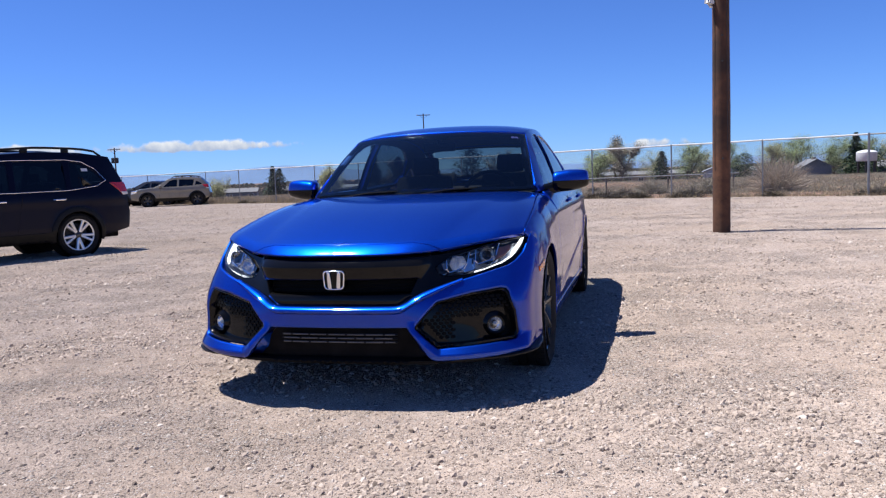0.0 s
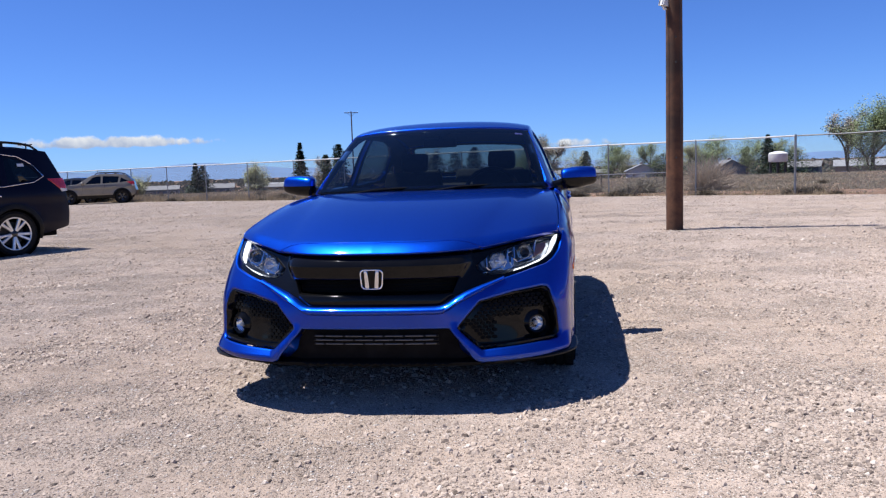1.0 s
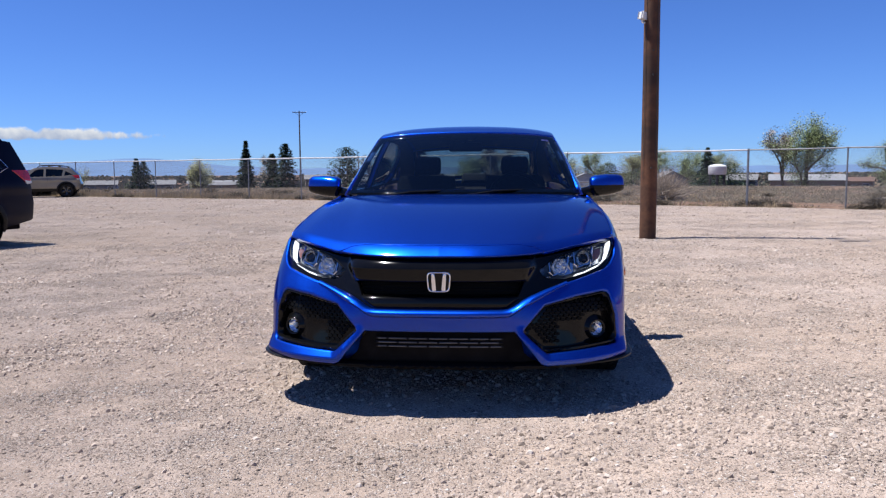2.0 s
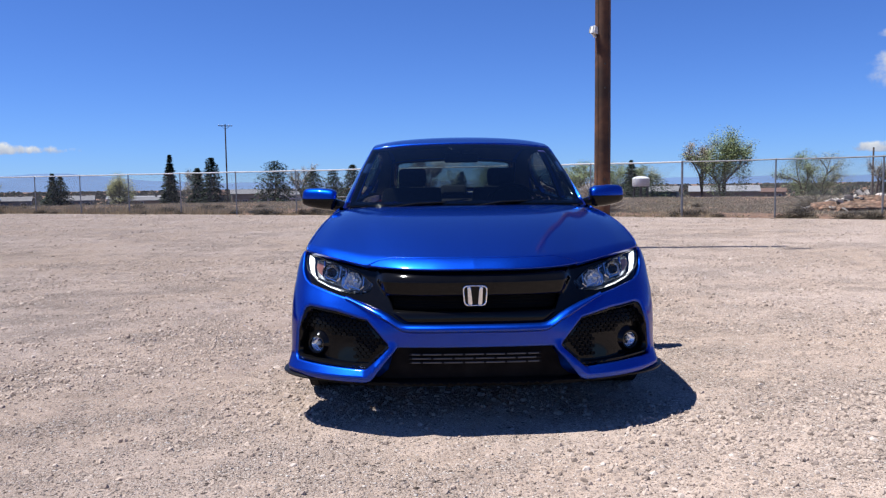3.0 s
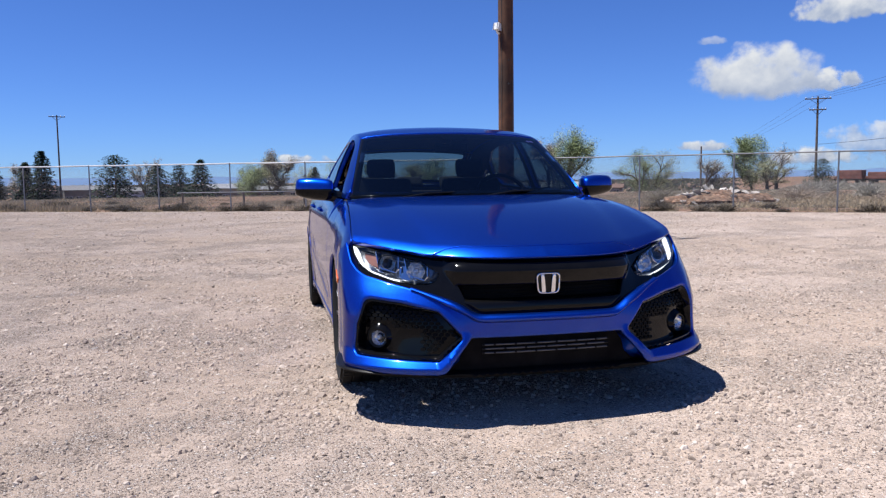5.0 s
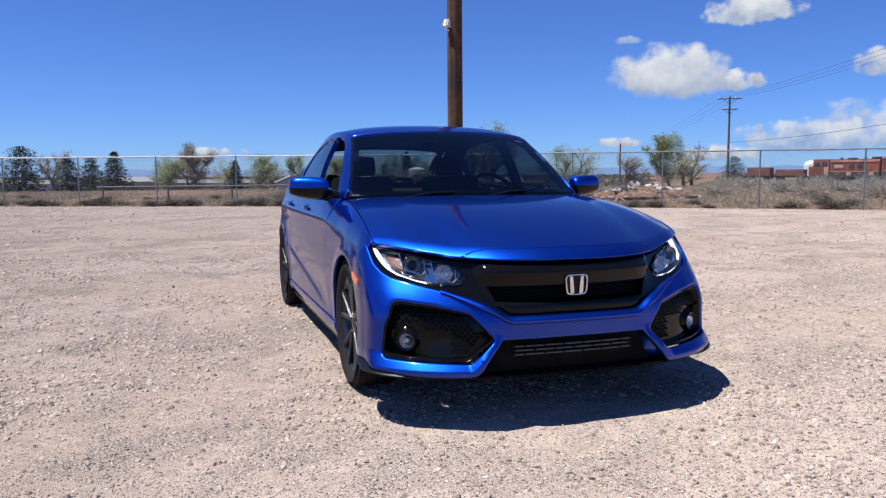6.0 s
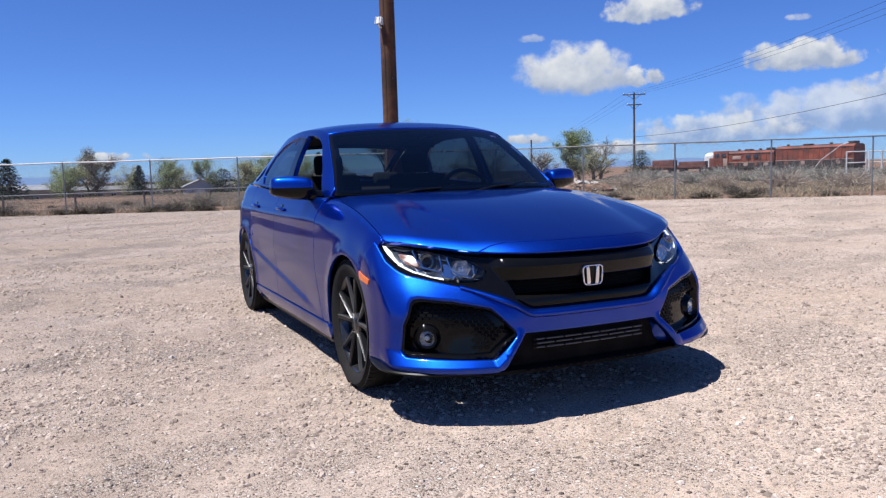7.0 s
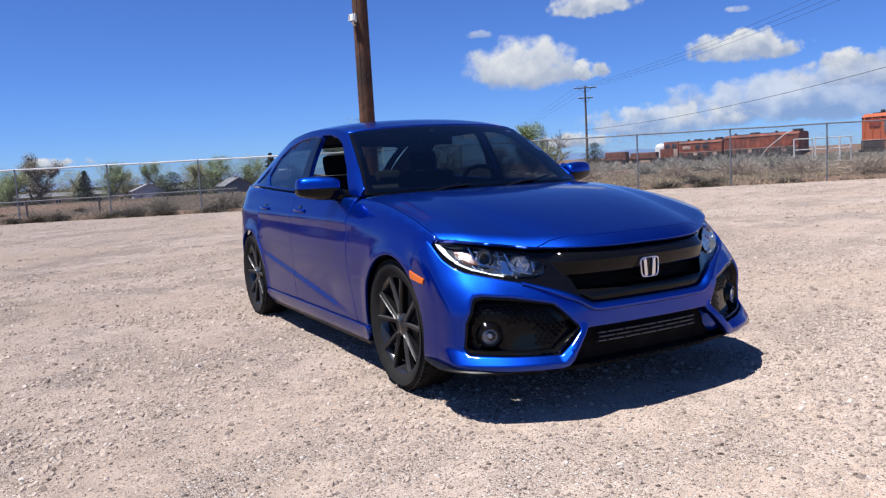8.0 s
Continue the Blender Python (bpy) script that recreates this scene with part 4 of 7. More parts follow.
def far_growth(count, seed):
    """Low shrubs and small trees that cover the lower ground as far as the mountains."""
    rng = np.random.default_rng(seed)
    v, f = [], []
    for _ in range(count):
        az, d = rng.uniform(-48, 44), 150 + 1300 * rng.random() ** 2.2
        x, y = spot(*E4, az, d)
        z, r, h = land(x, y), 1.6 + 0.012 * d * rng.random(), (1.2 + 2.2 * rng.random()) * (0.75 + d / 1800)
        for _ in range(16):
            a, q = rng.uniform(0, 6.283), math.sqrt(rng.random()) * r
            c = np.array([x + q * math.cos(a), y + q * math.sin(a), z + h * rng.random() * (1.1 - q / r * 0.6)])
            t, w = rng.uniform(0, 6.283), (0.35 + 0.5 * rng.random()) * (0.6 + d / 500)
            e = np.array([math.cos(t), math.sin(t), 0]) * w
            b = len(v)
            v += [tuple(c - e), tuple(c + e * 0.4 + [0, 0, -w * 0.4]), tuple(c + e), tuple(c + [0, 0, w * 0.6])]
            f.append((b, b + 1, b + 2, b + 3))
    return scatter("far_growth", v, f, FARGREEN, "low grey-green shrubs and trees on the far plain", "shrubs")


FARGREEN = ramp_mat("far_shrubs", [(0.10, 0.115, 0.085), (0.15, 0.16, 0.115), (0.085, 0.095, 0.08), (0.19, 0.165, 0.13), (0.13, 0.14, 0.12)], 0.9, 0.2)
far_growth(3200, 77)
GREEN, OLIVE, BARE = "broad tree in light green spring leaf", "rounded tree with olive green leaves", "nearly bare tree with brownish buds"
# beyond the field, behind the car and to its right
def plant_broadleaf(rows):
    for e, az, d, h, sp, lm, nm, seed, lab, nl in rows:
        x, y = spot(*e, az, d)
        broadleaf(nm, x, y, h * 1.2, sp * 1.08, nl, lm, seed, lab, size=(h * 0.024 + 0.08) * min(1, max(0.75, d / 165)))


plant_broadleaf((
    (E0, 8.6, 180, 5, 1.0, LEAF_SPRING, "broadleaf_tree", 1, GREEN, 2400),
    (E0, 10.2, 178, 7.6, 0.8, LEAF_BUD, "bare_tree", 2, BARE, 1700),
    (E0, 12.4, 200, 4.8, 1.1, LEAF_OLIVE, "broadleaf_tree", 3, OLIVE, 2200),
    (E0, 14.9, 209, 6.2, 1.0, LEAF_SPRING, "broadleaf_tree", 4, GREEN, 3600),
    (E0, 18.0, 202, 5.7, 1.0, LEAF_SPRING, "broadleaf_tree", 5, GREEN, 3400),
    (E0, 20.3, 213, 5.7, 1.1, LEAF_OLIVE, "broadleaf_tree", 6, OLIVE, 3200),
    (E0, 22.2, 218, 6.9, 1.1, LEAF_SPRING, "broadleaf_tree", 7, GREEN, 3800),
    (E0, 24.2, 216, 6.4, 1.1, LEAF_SPRING, "broadleaf_tree", 8, GREEN, 3600),
    (E0, 21.2, 225, 5.8, 1.2, LEAF_SPRING, "broadleaf_tree", 61, GREEN, 3200),
    (E0, 25.4, 214, 6, 1.1, LEAF_SPRING, "broadleaf_tree", 62, GREEN, 3200),
    (E0, 26.9, 214, 5.2, 1.2, LEAF_OLIVE, "broadleaf_tree", 63, OLIVE, 2800),
    (E0, 16.3, 230, 4.8, 1.1, LEAF_OLIVE, "broadleaf_tree", 64, OLIVE, 2600),
    (E4, 32.6, 150, 9.8, 0.75, LEAF_SPRING, "broadleaf_tree", 9, "tall cottonwood tree in light green spring leaf", 4200),
    (E4, 31.2, 154, 8.2, 0.7, LEAF_BUD, "bare_tree", 10, BARE, 1500),
))
plant_broadleaf((
    (E4, 37.6, 140, 5.6, 1.1, LEAF_SPRING, "broadleaf_tree", 11, GREEN, 3000),
    (E4, 39.2, 142, 5.4, 1.1, LEAF_OLIVE, "broadleaf_tree", 12, OLIVE, 2600),
    (E4, 45.0, 96, 5.2, 0.62, LEAF_SPRING, "broadleaf_tree", 13, "dense upright green tree", 6400),
    (E4, 42.0, 100, 3.6, 1.1, LEAF_BUD, "bare_tree", 14, BARE, 1400),
    (E4, 46.5, 98, 4.6, 0.9, LEAF_BUD, "bare_tree", 15, BARE, 500),
    (E4, 46.0, 90, 2.6, 1.2, LEAF_OLIVE, "broadleaf_tree", 16, OLIVE, 2200),
    (E4, 11.0, 182, 6.6, 1.0, LEAF_OLIVE, "broadleaf_tree", 17, OLIVE, 3000),
    (E4, 9.2, 190, 4.4, 1.1, LEAF_SPRING, "broadleaf_tree", 18, GREEN, 2600),
    (E1, -10.5, 170, 4.2, 1.1, LEAF_OLIVE, "broadleaf_tree", 19, OLIVE, 2600),
    (E4, -5.4, 165, 4.8, 0.9, LEAF_BUD, "bare_tree", 20, BARE, 900),
    (E4, 2.2, 180, 6.2, 0.8, LEAF_BUD, "bare_tree", 21, BARE, 600),
    (E4, -10.2, 170, 3.0, 1.1, LEAF_OLIVE, "broadleaf_tree", 22, OLIVE, 1800),
    (E0, -18.9, 170, 3.0, 1.2, LEAF_OLIVE, "broadleaf_tree", 24, OLIVE, 1500),
))
def plant_conifers(rows):
    for e, az, d, h, w, seed, lab, tp, rg in rows:
        x, y = spot(*e, az, d)
        conifer(x, y, h * 1.06, w * 1.45, seed, lab, tp, n=5200, rough=rg)


plant_conifers((
    (E4, -6.83, 150, 7.2, 1.7, 31, "slim dark spruce tree", 1.05, 0.35),
    (E4, -4.06, 150, 6.8, 2.8, 32, "dark conical evergreen tree", 0.55, 0.1),
    (E4, -5.0, 152, 5.0, 2.0, 33, "dark conical evergreen tree", 0.6, 0.1),
    (E4, 0.37, 150, 6.2, 4.3, 34, "broad rounded dark evergreen tree", 0.35, 0.15),
    (E4, 3.1, 155, 4.8, 3.0, 35, "dark conical evergreen tree", 0.6, 0.2),
    (E4, 4.5, 160, 4.6, 3.2, 36, "dark conical evergreen tree", 0.55, 0.2),
    (E4, 5.95, 150, 5.4, 3.6, 37, "dark conical evergreen tree", 0.8, 0.25),
    (E1, -14.2, 165, 3.8, 2.2, 38, "dark conical evergreen tree", 0.8, 0.2),
))
plant_conifers((
    (E0, -14.95, 165, 4.4, 2.1, 39, "small dark spruce tree", 1.1, 0.3),
    (E1, 25.7, 168, 6.0, 3.4, 40, "dark spruce tree beside a white tank", 1.15, 0.35),
    (E1, 20.9, 168, 1.6, 4.6, 41, "low dark juniper tree", 0.4, 0.2),
    (E0, 13.2, 185, 4.6, 2.2, 42, "dark conical evergreen tree", 0.8, 0.2),
    (E8, 50.3, 90, 2.9, 2.4, 43, "low dark juniper tree", 0.4, 0.25),
    (E0, 26.6, 165, 3.2, 5.0, 45, "low dark juniper tree", 0.35, 0.2),
    (E8, 20.0, 172, 3.2, 3.2, 46, "low dark juniper tree", 0.4, 0.2),
))

# ---------------------------------------------------------------- houses
SIDING_W = mat("white_siding", (0.44, 0.445, 0.45), 0.7, vary=0.08, scale=1.5)
SIDING_B = mat("slate_blue_siding", (0.10, 0.125, 0.16), 0.75, vary=0.15, scale=1.5)
SIDING_T = mat("tan_stucco", (0.216, 0.18, 0.144), 0.85, vary=0.15, scale=1.2)
ROOF_G = mat("grey_shingles", (0.14, 0.14, 0.145), 0.9, vary=0.25, scale=2, bump=0.02, bscale=10)
ROOF_W = mat("pale_metal_roof", (0.2217, 0.2252, 0.2288), 0.5, vary=0.12, scale=1.0)
ROOF_R = mat("reddish_shingles", (0.11, 0.065, 0.05), 0.9, vary=0.2, scale=2)
PANE = mat("dark_window_pane", (0.03, 0.035, 0.045), 0.1, vary=0.2, coat=0.5)


def house(x, y, turn, L, W, H, rise, wallm, roofm, wins, label, hip=0.0):
    """A single-storey house: walls, pitched roof with eaves, windows with frames, a door."""
    H += 1.0
    h = thing("house", pose(x, y, land(x, y) - 0.05, 0, 0, turn), label, "house", "houses beyond the field")
    b = bm_new()
    box(b, -L / 2, L / 2, -W / 2, W / 2, 0, H, 0.02)
    gab = [b.verts.new((s * L / 2, yy, zz)) for s in (-1, 1) for yy, zz in ((-W / 2, H), (W / 2, H), (0, H + rise * (0 if hip else 1)))]
    if not hip:
        b.faces.new(gab[:3]), b.faces.new(gab[3:])
    part("wall", b, wallm, h, angle=20)
    o, t = 0.45, 0.14
    b = bm_new()
    for s in (-1, 1):
        lo, hi = Vector((0, s * (W / 2 + o), H - rise * o / (W / 2))), Vector((0, 0, H + rise))
        for a, c in ((-(L / 2 + o), L / 2 + o),):
            q = [Vector((a, lo.y, lo.z)), Vector((c, lo.y, lo.z)), Vector((c - hip, hi.y, hi.z)), Vector((a + hip, hi.y, hi.z))]
            bot = [b.verts.new(p) for p in q]
            topv = [b.verts.new(p + Vector((0, 0, t))) for p in q]
            b.faces.new(bot[::-1]), b.faces.new(topv)
            for i in range(4):
                b.faces.new((bot[i], bot[(i + 1) % 4], topv[(i + 1) % 4], topv[i]))
    roof_ob = part("roof", b, roofm, h, angle=20)
    part("chimney", box(bm_new(), L * 0.18, L * 0.18 + 0.6, -0.3, 0.3, H + rise * 0.5, H + rise + 0.5, 0.02), SIDING_T, roof_ob)
    for k in range(wins):
        u = -L / 2 + (k + 0.5) * L / wins
        if k == wins // 2:
            d = part("door", box(bm_new(), u - 0.45, u + 0.45, -W / 2 - 0.05, -W / 2 + 0.05, 0.1, 2.1, 0.01), SIDING_T, h)
            continue
        w = part("window", box(bm_new(), u - 0.75, u + 0.75, -W / 2 - 0.05, -W / 2 + 0.03, 0.95, 2.05, 0.01), WHITEPAINT, h)
        for s in (-1, 1):
            part("pane", box(bm_new(), u + s * 0.36 - 0.31, u + s * 0.36 + 0.31, -W / 2 - 0.065, -W / 2 - 0.045, 1.03, 1.97), PANE, w)
    return h


def build_houses(rows):
    for e, az, d, turn, L, W, H, r, wm, rm, nw_, lab in rows:
        x, y = spot(*e, az, d * 1.5)
        house(x, y, turn, L, W, H, r, wm, rm, nw_, lab)


build_houses((
    (E0, 9.0, 150, -8, 13, 8, 2.2, 0.9, SIDING_T, ROOF_W, 5, "low tan house with pale metal roof"),
    (E0, 12.6, 158, -14, 17, 8, 2.0, 0.9, SIDING_T, ROOF_G, 5, "long low house with grey shingle roof"),
    (E1, 17.3, 118, -104, 8, 6.2, 2.7, 1.3, SIDING_W, ROOF_W, 3, "small white gabled house"),
    (E0, 20.2, 160, -24, 9, 7, 2.0, 1.0, SIDING_W, ROOF_G, 3, "white house behind trees"),
    (E1, 23.1, 118, -100, 8, 5.6, 2.8, 1.5, SIDING_B, ROOF_G, 3, "slate blue gabled house"),
    (E1, 28.0, 116, -34, 5.6, 6, 2.5, 1.0, SIDING_B, ROOF_G, 3, "low slate blue outbuilding"),
    (E4, 1.6, 146, 0, 15, 8, 2.3, 0.8, SIDING_W, ROOF_G, 5, "long low white house with grey roof"),
    (E4, -1.65, 150, 4, 9, 8, 2.7, 1.1, SIDING_T, ROOF_G, 4, "low tan house with grey roof"),
))
build_houses((
    (E4, -4.5, 146, 6, 8.5, 8, 2.7, 1.1, SIDING_T, ROOF_R, 3, "tan house with reddish shingle roof"),
    (E4, 7.95, 146, -6, 12, 8, 2.7, 1.1, SIDING_T, ROOF_W, 4, "low tan house with pale metal roof"),
    (E4, -8.5, 150, 8, 12, 8, 1.3, 0.8, SIDING_T, ROOF_G, 4, "low tan house with grey roof"),
    (E1, -13.2, 150, 10, 8, 7, 1.6, 1.1, SIDING_B, ROOF_G, 3, "small dark gabled house"),
    (E1, -9.6, 160, 8, 14, 7, 1.6, 0.7, SIDING_W, ROOF_W, 4, "long low white house with pale roof"),
    (E4, 34.8, 150, -38, 12, 8, 1.6, 0.9, SIDING_T, ROOF_R, 4, "low brown house with reddish roof"),
    (E1, 32.0, 130, -30, 15, 8, 2.2, 1.2, SIDING_T, ROOF_W, 4, "low house with pale roof among trees"),
    (E0, -17.2, 155, 12, 9, 7, 1.6, 1.0, SIDING_B, ROOF_G, 3, "small dark gabled house"),
))

# white tank on short legs
x, y = spot(*E1, 26.35, 150)
tank = thing("water_tank", pose(x, y, -0.75), "white cylindrical tank on a dark stand", "tank")
part("tank_body", lathe(bm_new(), [(0.001, 0), (1.5, 0.02), (1.6, 0.2), (1.6, 1.5), (1.35, 1.7), (0.6, 1.9), (0.001, 1.95)], 28, Matrix.Translation((0, 0, 1.3)) @ Matrix.Rotation(radians(90), 4, "X")), WHITEPAINT, tank)
for k in range(6):
    a = k * math.pi / 3
    part("leg", box(bm_new(), 1.4 * math.cos(a) - .12, 1.4 * math.cos(a) + .12, 1.4 * math.sin(a) - .12, 1.4 * math.sin(a) + .12, -3.4, 1.32), DARKIRON, tank)
# pale pipe barrier behind the fence
a, b = along(37.5, 6), along(49, 9.5)
bar = thing("pipe_barrier", Matrix(), "long pale pipe barrier behind the fence", "barrier")
part("rail", tube(bm_new(), [(*a, 0.62), (*b, 0.66)], 0.028, 8), STEEL, bar)
for t in np.linspace(0.02, 0.98, 5):
    p = (lerp(a[0], b[0], t), lerp(a[1], b[1], t))
    part("post", tube(bm_new(), [(*p, -0.1), (*p, 0.64)], 0.045, 8), GREYWOOD, bar)

# heap of broken concrete
CONC = mat("broken_concrete", (0.336, 0.304, 0.272), 0.9, vary=0.25, scale=3, bump=0.01, bscale=20, obj=0.3)
rub = thing("rubble_heap", pose(*spot(*E4, 42.8, 36), -0.05), "heap of broken pale concrete and earth", "rubble")
bm = bm_new()
bmesh.ops.create_uvsphere(bm, u_segments=24, v_segments=12, radius=1)
for v in bm.verts:
    v.co = Vector((v.co.x * 3.0, v.co.y * 1.6, max(-0.1, v.co.z) * 0.55)) * (1 + 0.25 * noise.noise(v.co * 2.3))
part("earth_mound", bm, SCRUBLAND, rub)
r = random.Random(8)
for k in range(44):
    a, q = r.uniform(0, 6.28), r.uniform(0.2, 1.05)
    p = Vector((3.0 * q * math.cos(a), 1.6 * q * math.sin(a), max(0.05, 0.55 * (1 - q * q) + 0.05)))
    s = r.uniform(0.07, 0.26)
    bm = bm_new()
    box(bm, -s, s, -s * .7, s * .7, -s * .25, s * .25, 0.03)
    for v in bm.verts:
        v.co += Vector((r.gauss(0, .03), r.gauss(0, .03), r.gauss(0, .02)))
    bmesh.ops.transform(bm, matrix=Matrix.Translation(p) @ Euler((r.gauss(0, .4), r.gauss(0, .4), r.uniform(0, 6))).to_matrix().to_4x4(), verts=bm.verts)
    part("concrete_chunk", bm, CONC, rub)

# ---------------------------------------------------------------- train stock
RUST = mat("faded_orange_paint", (0.2125, 0.051, 0.0255), 0.7, vary=0.4, scale=1.2, second=(0.10, 0.035, 0.025), sscale=0.8)
ORANGE = mat("orange_paint", (0.434, 0.091, 0.0245), 0.55, vary=0.12, scale=1.0, second=(0.42, 0.10, 0.04), sscale=0.4)
RUSTBROWN = mat("rust_brown_paint", (0.13, 0.05, 0.038), 0.8, vary=0.4, scale=1.5)
SOOT = mat("sooty_steel", (0.035, 0.03, 0.028), 0.8, vary=0.4, scale=2)


def rail_wagon(az0, d0, az1, d1, H, paintm, label, cab=True, louvre=False):
    """A small locomotive from one bearing to another: frame, long hood with ribbed panels, cab with windows, bogies, roof gear."""
    a, c = Vector((*spot(*E8, az0, d0), 0)), Vector((*spot(*E8, az1, d1), 0))
    L, W = (c - a).length, 2.3
    m = (a + c) / 2
    t = thing("locomotive", pose(m.x, m.y, 0, 0, 0, math.degrees(math.atan2(c.y - a.y, c.x - a.x))), label, "train", "trains beyond the fence")
    part("frame", box(bm_new(), -L / 2, L / 2, -W / 2, W / 2, 0.48, 0.68, 0.03), SOOT, t)
    hood0 = -L / 2 + (2.6 if cab else 0.15)
    face = -W * 0.46
    b = bm_new()  # hood with a rounded roof
    prof = [(face, 0.68), (face, H - 0.30), (face * 0.9, H - 0.12), (face * 0.6, H - 0.02), (0, H), (-face * 0.6, H - 0.02), (-face * 0.9, H - 0.12), (-face, H - 0.30), (-face, 0.68)]
    ends = [[b.verts.new((u, y, z)) for y, z in prof] for u in (hood0, L / 2 - 0.12)]
    for i in range(len(prof)):
        j = (i + 1) % len(prof)
        b.faces.new((ends[0][i], ends[0][j], ends[1][j], ends[1][i]))
    b.faces.new(ends[0]), b.faces.new(ends[1])
    body = part("hood", b, paintm, t, angle=20)
    n = int((L / 2 - hood0) / 0.62)
    for k in range(n):
        u = hood0 + 0.25 + k * (L / 2 - hood0 - 0.5) / max(1, n - 1)
        part("side_rib", box(bm_new(), u - 0.035, u + 0.035, face - 0.05, face + 0.01, 0.68 + 0.24 * (H - 0.68) + 0.08, H - 0.32, 0.01), paintm, body)
    sill = 0.68 + 0.24 * (H - 0.68)
    part("underframe_box", box(bm_new(), hood0, L / 2 - 0.15, face - 0.07, face + 0.01, 0.69, sill, 0.02), SOOT, body, "sooty equipment boxes along the frame")
    part("side_rail", box(bm_new(), hood0, L / 2 - 0.15, face - 0.10, face + 0.01, sill + 0.004, sill + 0.07, 0.01), TRIMPALE, body)
    for k in range(4):
        u = hood0 + (0.12 + 0.22 * k) * (L / 2 - hood0)
        part("equipment_door", box(bm_new(), u, u + 0.5, face - 0.09, face - 0.06, 0.74, sill - 0.05, 0.01), TRIMPALE if k % 2 else RUSTBROWN, body)
    part("gutter", box(bm_new(), hood0, L / 2 - 0.15, face - 0.05, face + 0.01, H - 0.32, H - 0.27, 0.01), SOOT, body)
    part("roof_walk", box(bm_new(), hood0 + 0.3, L / 2 - 0.3, -0.3, 0.3, H - 0.01, H + 0.05, 0.02), SOOT, body)
    for k in range(4):
        u = hood0 + 0.9 + k * (L / 2 - hood0 - 1.6) / 3
        if k % 2:
            part("roof_hatch", box(bm_new(), u - 0.45, u + 0.3, -0.5, 0.5, H - 0.02, H + 0.16 + 0.04 * k, 0.03), SOOT, body)
        else:
            part("exhaust_stack", lathe(bm_new(), [(0.001, 0.24), (0.13, 0.24), (0.17, 0.16), (0.14, 0)], 14, Matrix.Translation((u, 0, H)) @ Matrix.Rotation(radians(90), 4, "X")), SOOT, body)
    if louvre:
        part("louvre_panel", box(bm_new(), -L / 2 + 0.8, -L / 2 + 1.7, face - 0.06, face + 0.01, H - 1.0, H - 0.42, 0.02), mat("louvre_red", (0.25, 0.045, 0.025), 0.6, vary=0.25, scale=3), body, "dark red louvre panel")
        win = part("cab_window", box(bm_new(), -L / 2 + 2.1, -L / 2 + 3.3, face - 0.05, face + 0.01, H - 1.35, H - 0.72, 0.03), PANE, body)
        part("window_frame", box(bm_new(), -L / 2 + 2.0, -L / 2 + 2.12, face - 0.09, face + 0.01, H - 1.4, H - 0.66, 0.02), STEEL, win)
        part("window_frame", box(bm_new(), -L / 2 + 2.0, -L / 2 + 3.4, face - 0.08, face + 0.01, H - 0.70, H - 0.62, 0.02), STEEL, win)
    if cab:
        cb = part("cab", box(bm_new(), -L / 2 + 0.7, hood0 - 0.04, -W / 2, W / 2, 0.68, H + 0.08, 0.12), paintm, t)
        for k in range(2):
            u = -L / 2 + 0.9 + k * 0.85
            part("cab_window", box(bm_new(), u, u + 0.6, -W / 2 - 0.03, -W / 2 + 0.02, H - 0.75, H - 0.25, 0.02), PANE, cb)
        part("nose", box(bm_new(), -L / 2 + 0.1, -L / 2 + 0.72, -W * 0.42, W * 0.42, 0.68, H - 0.75, 0.12), paintm, t)
        part("number_panel", box(bm_new(), hood0 + 0.5, hood0 + 1.5, face - 0.06, face + 0.01, H - 1.0, H - 0.6, 0.01), TRIMPALE, body, "pale painted panel")
        for u in (hood0 + 2.1, hood0 + 3.0):
            part("side_window", box(bm_new(), u, u + 0.55, face - 0.06, face + 0.01, H - 0.95, H - 0.5, 0.01), PANE, body)
        part("cab_door", box(bm_new(), hood0 - 0.62, hood0 - 0.12, -W / 2 - 0.03, -W / 2 + 0.02, 0.75, H - 0.85, 0.02), TRIMPALE, cb)
    for s in (-1, 1):
        bg = part("bogie", box(bm_new(), s * L * 0.32 - 1.5, s * L * 0.32 + 1.5, -W * 0.40, W * 0.40, 0.20, 0.48, 0.05), SOOT, t)
        for k in (-1.0, 0, 1.0):
            part("wheel", lathe(bm_new(), [(0.001, -W * 0.44), (0.24, -W * 0.44), (0.30, -W * 0.40), (0.30, -W * 0.36)], 18, Matrix.Translation((s * L * 0.32 + k, 0, 0.3))), SOOT, bg)
    part("fuel_tank", box(bm_new(), -L * 0.12, L * 0.12, -W * 0.42, W * 0.42, 0.18, 0.48, 0.06), SOOT, t)
    for k in range(9):
        u = -L / 2 + 0.3 + k * (L - 0.6) / 8
        part("handrail_post", tube(bm_new(), [(u, -W / 2, 0.68), (u, -W / 2, 1.2)], 0.014, 5), TRIMPALE, t)
    return t


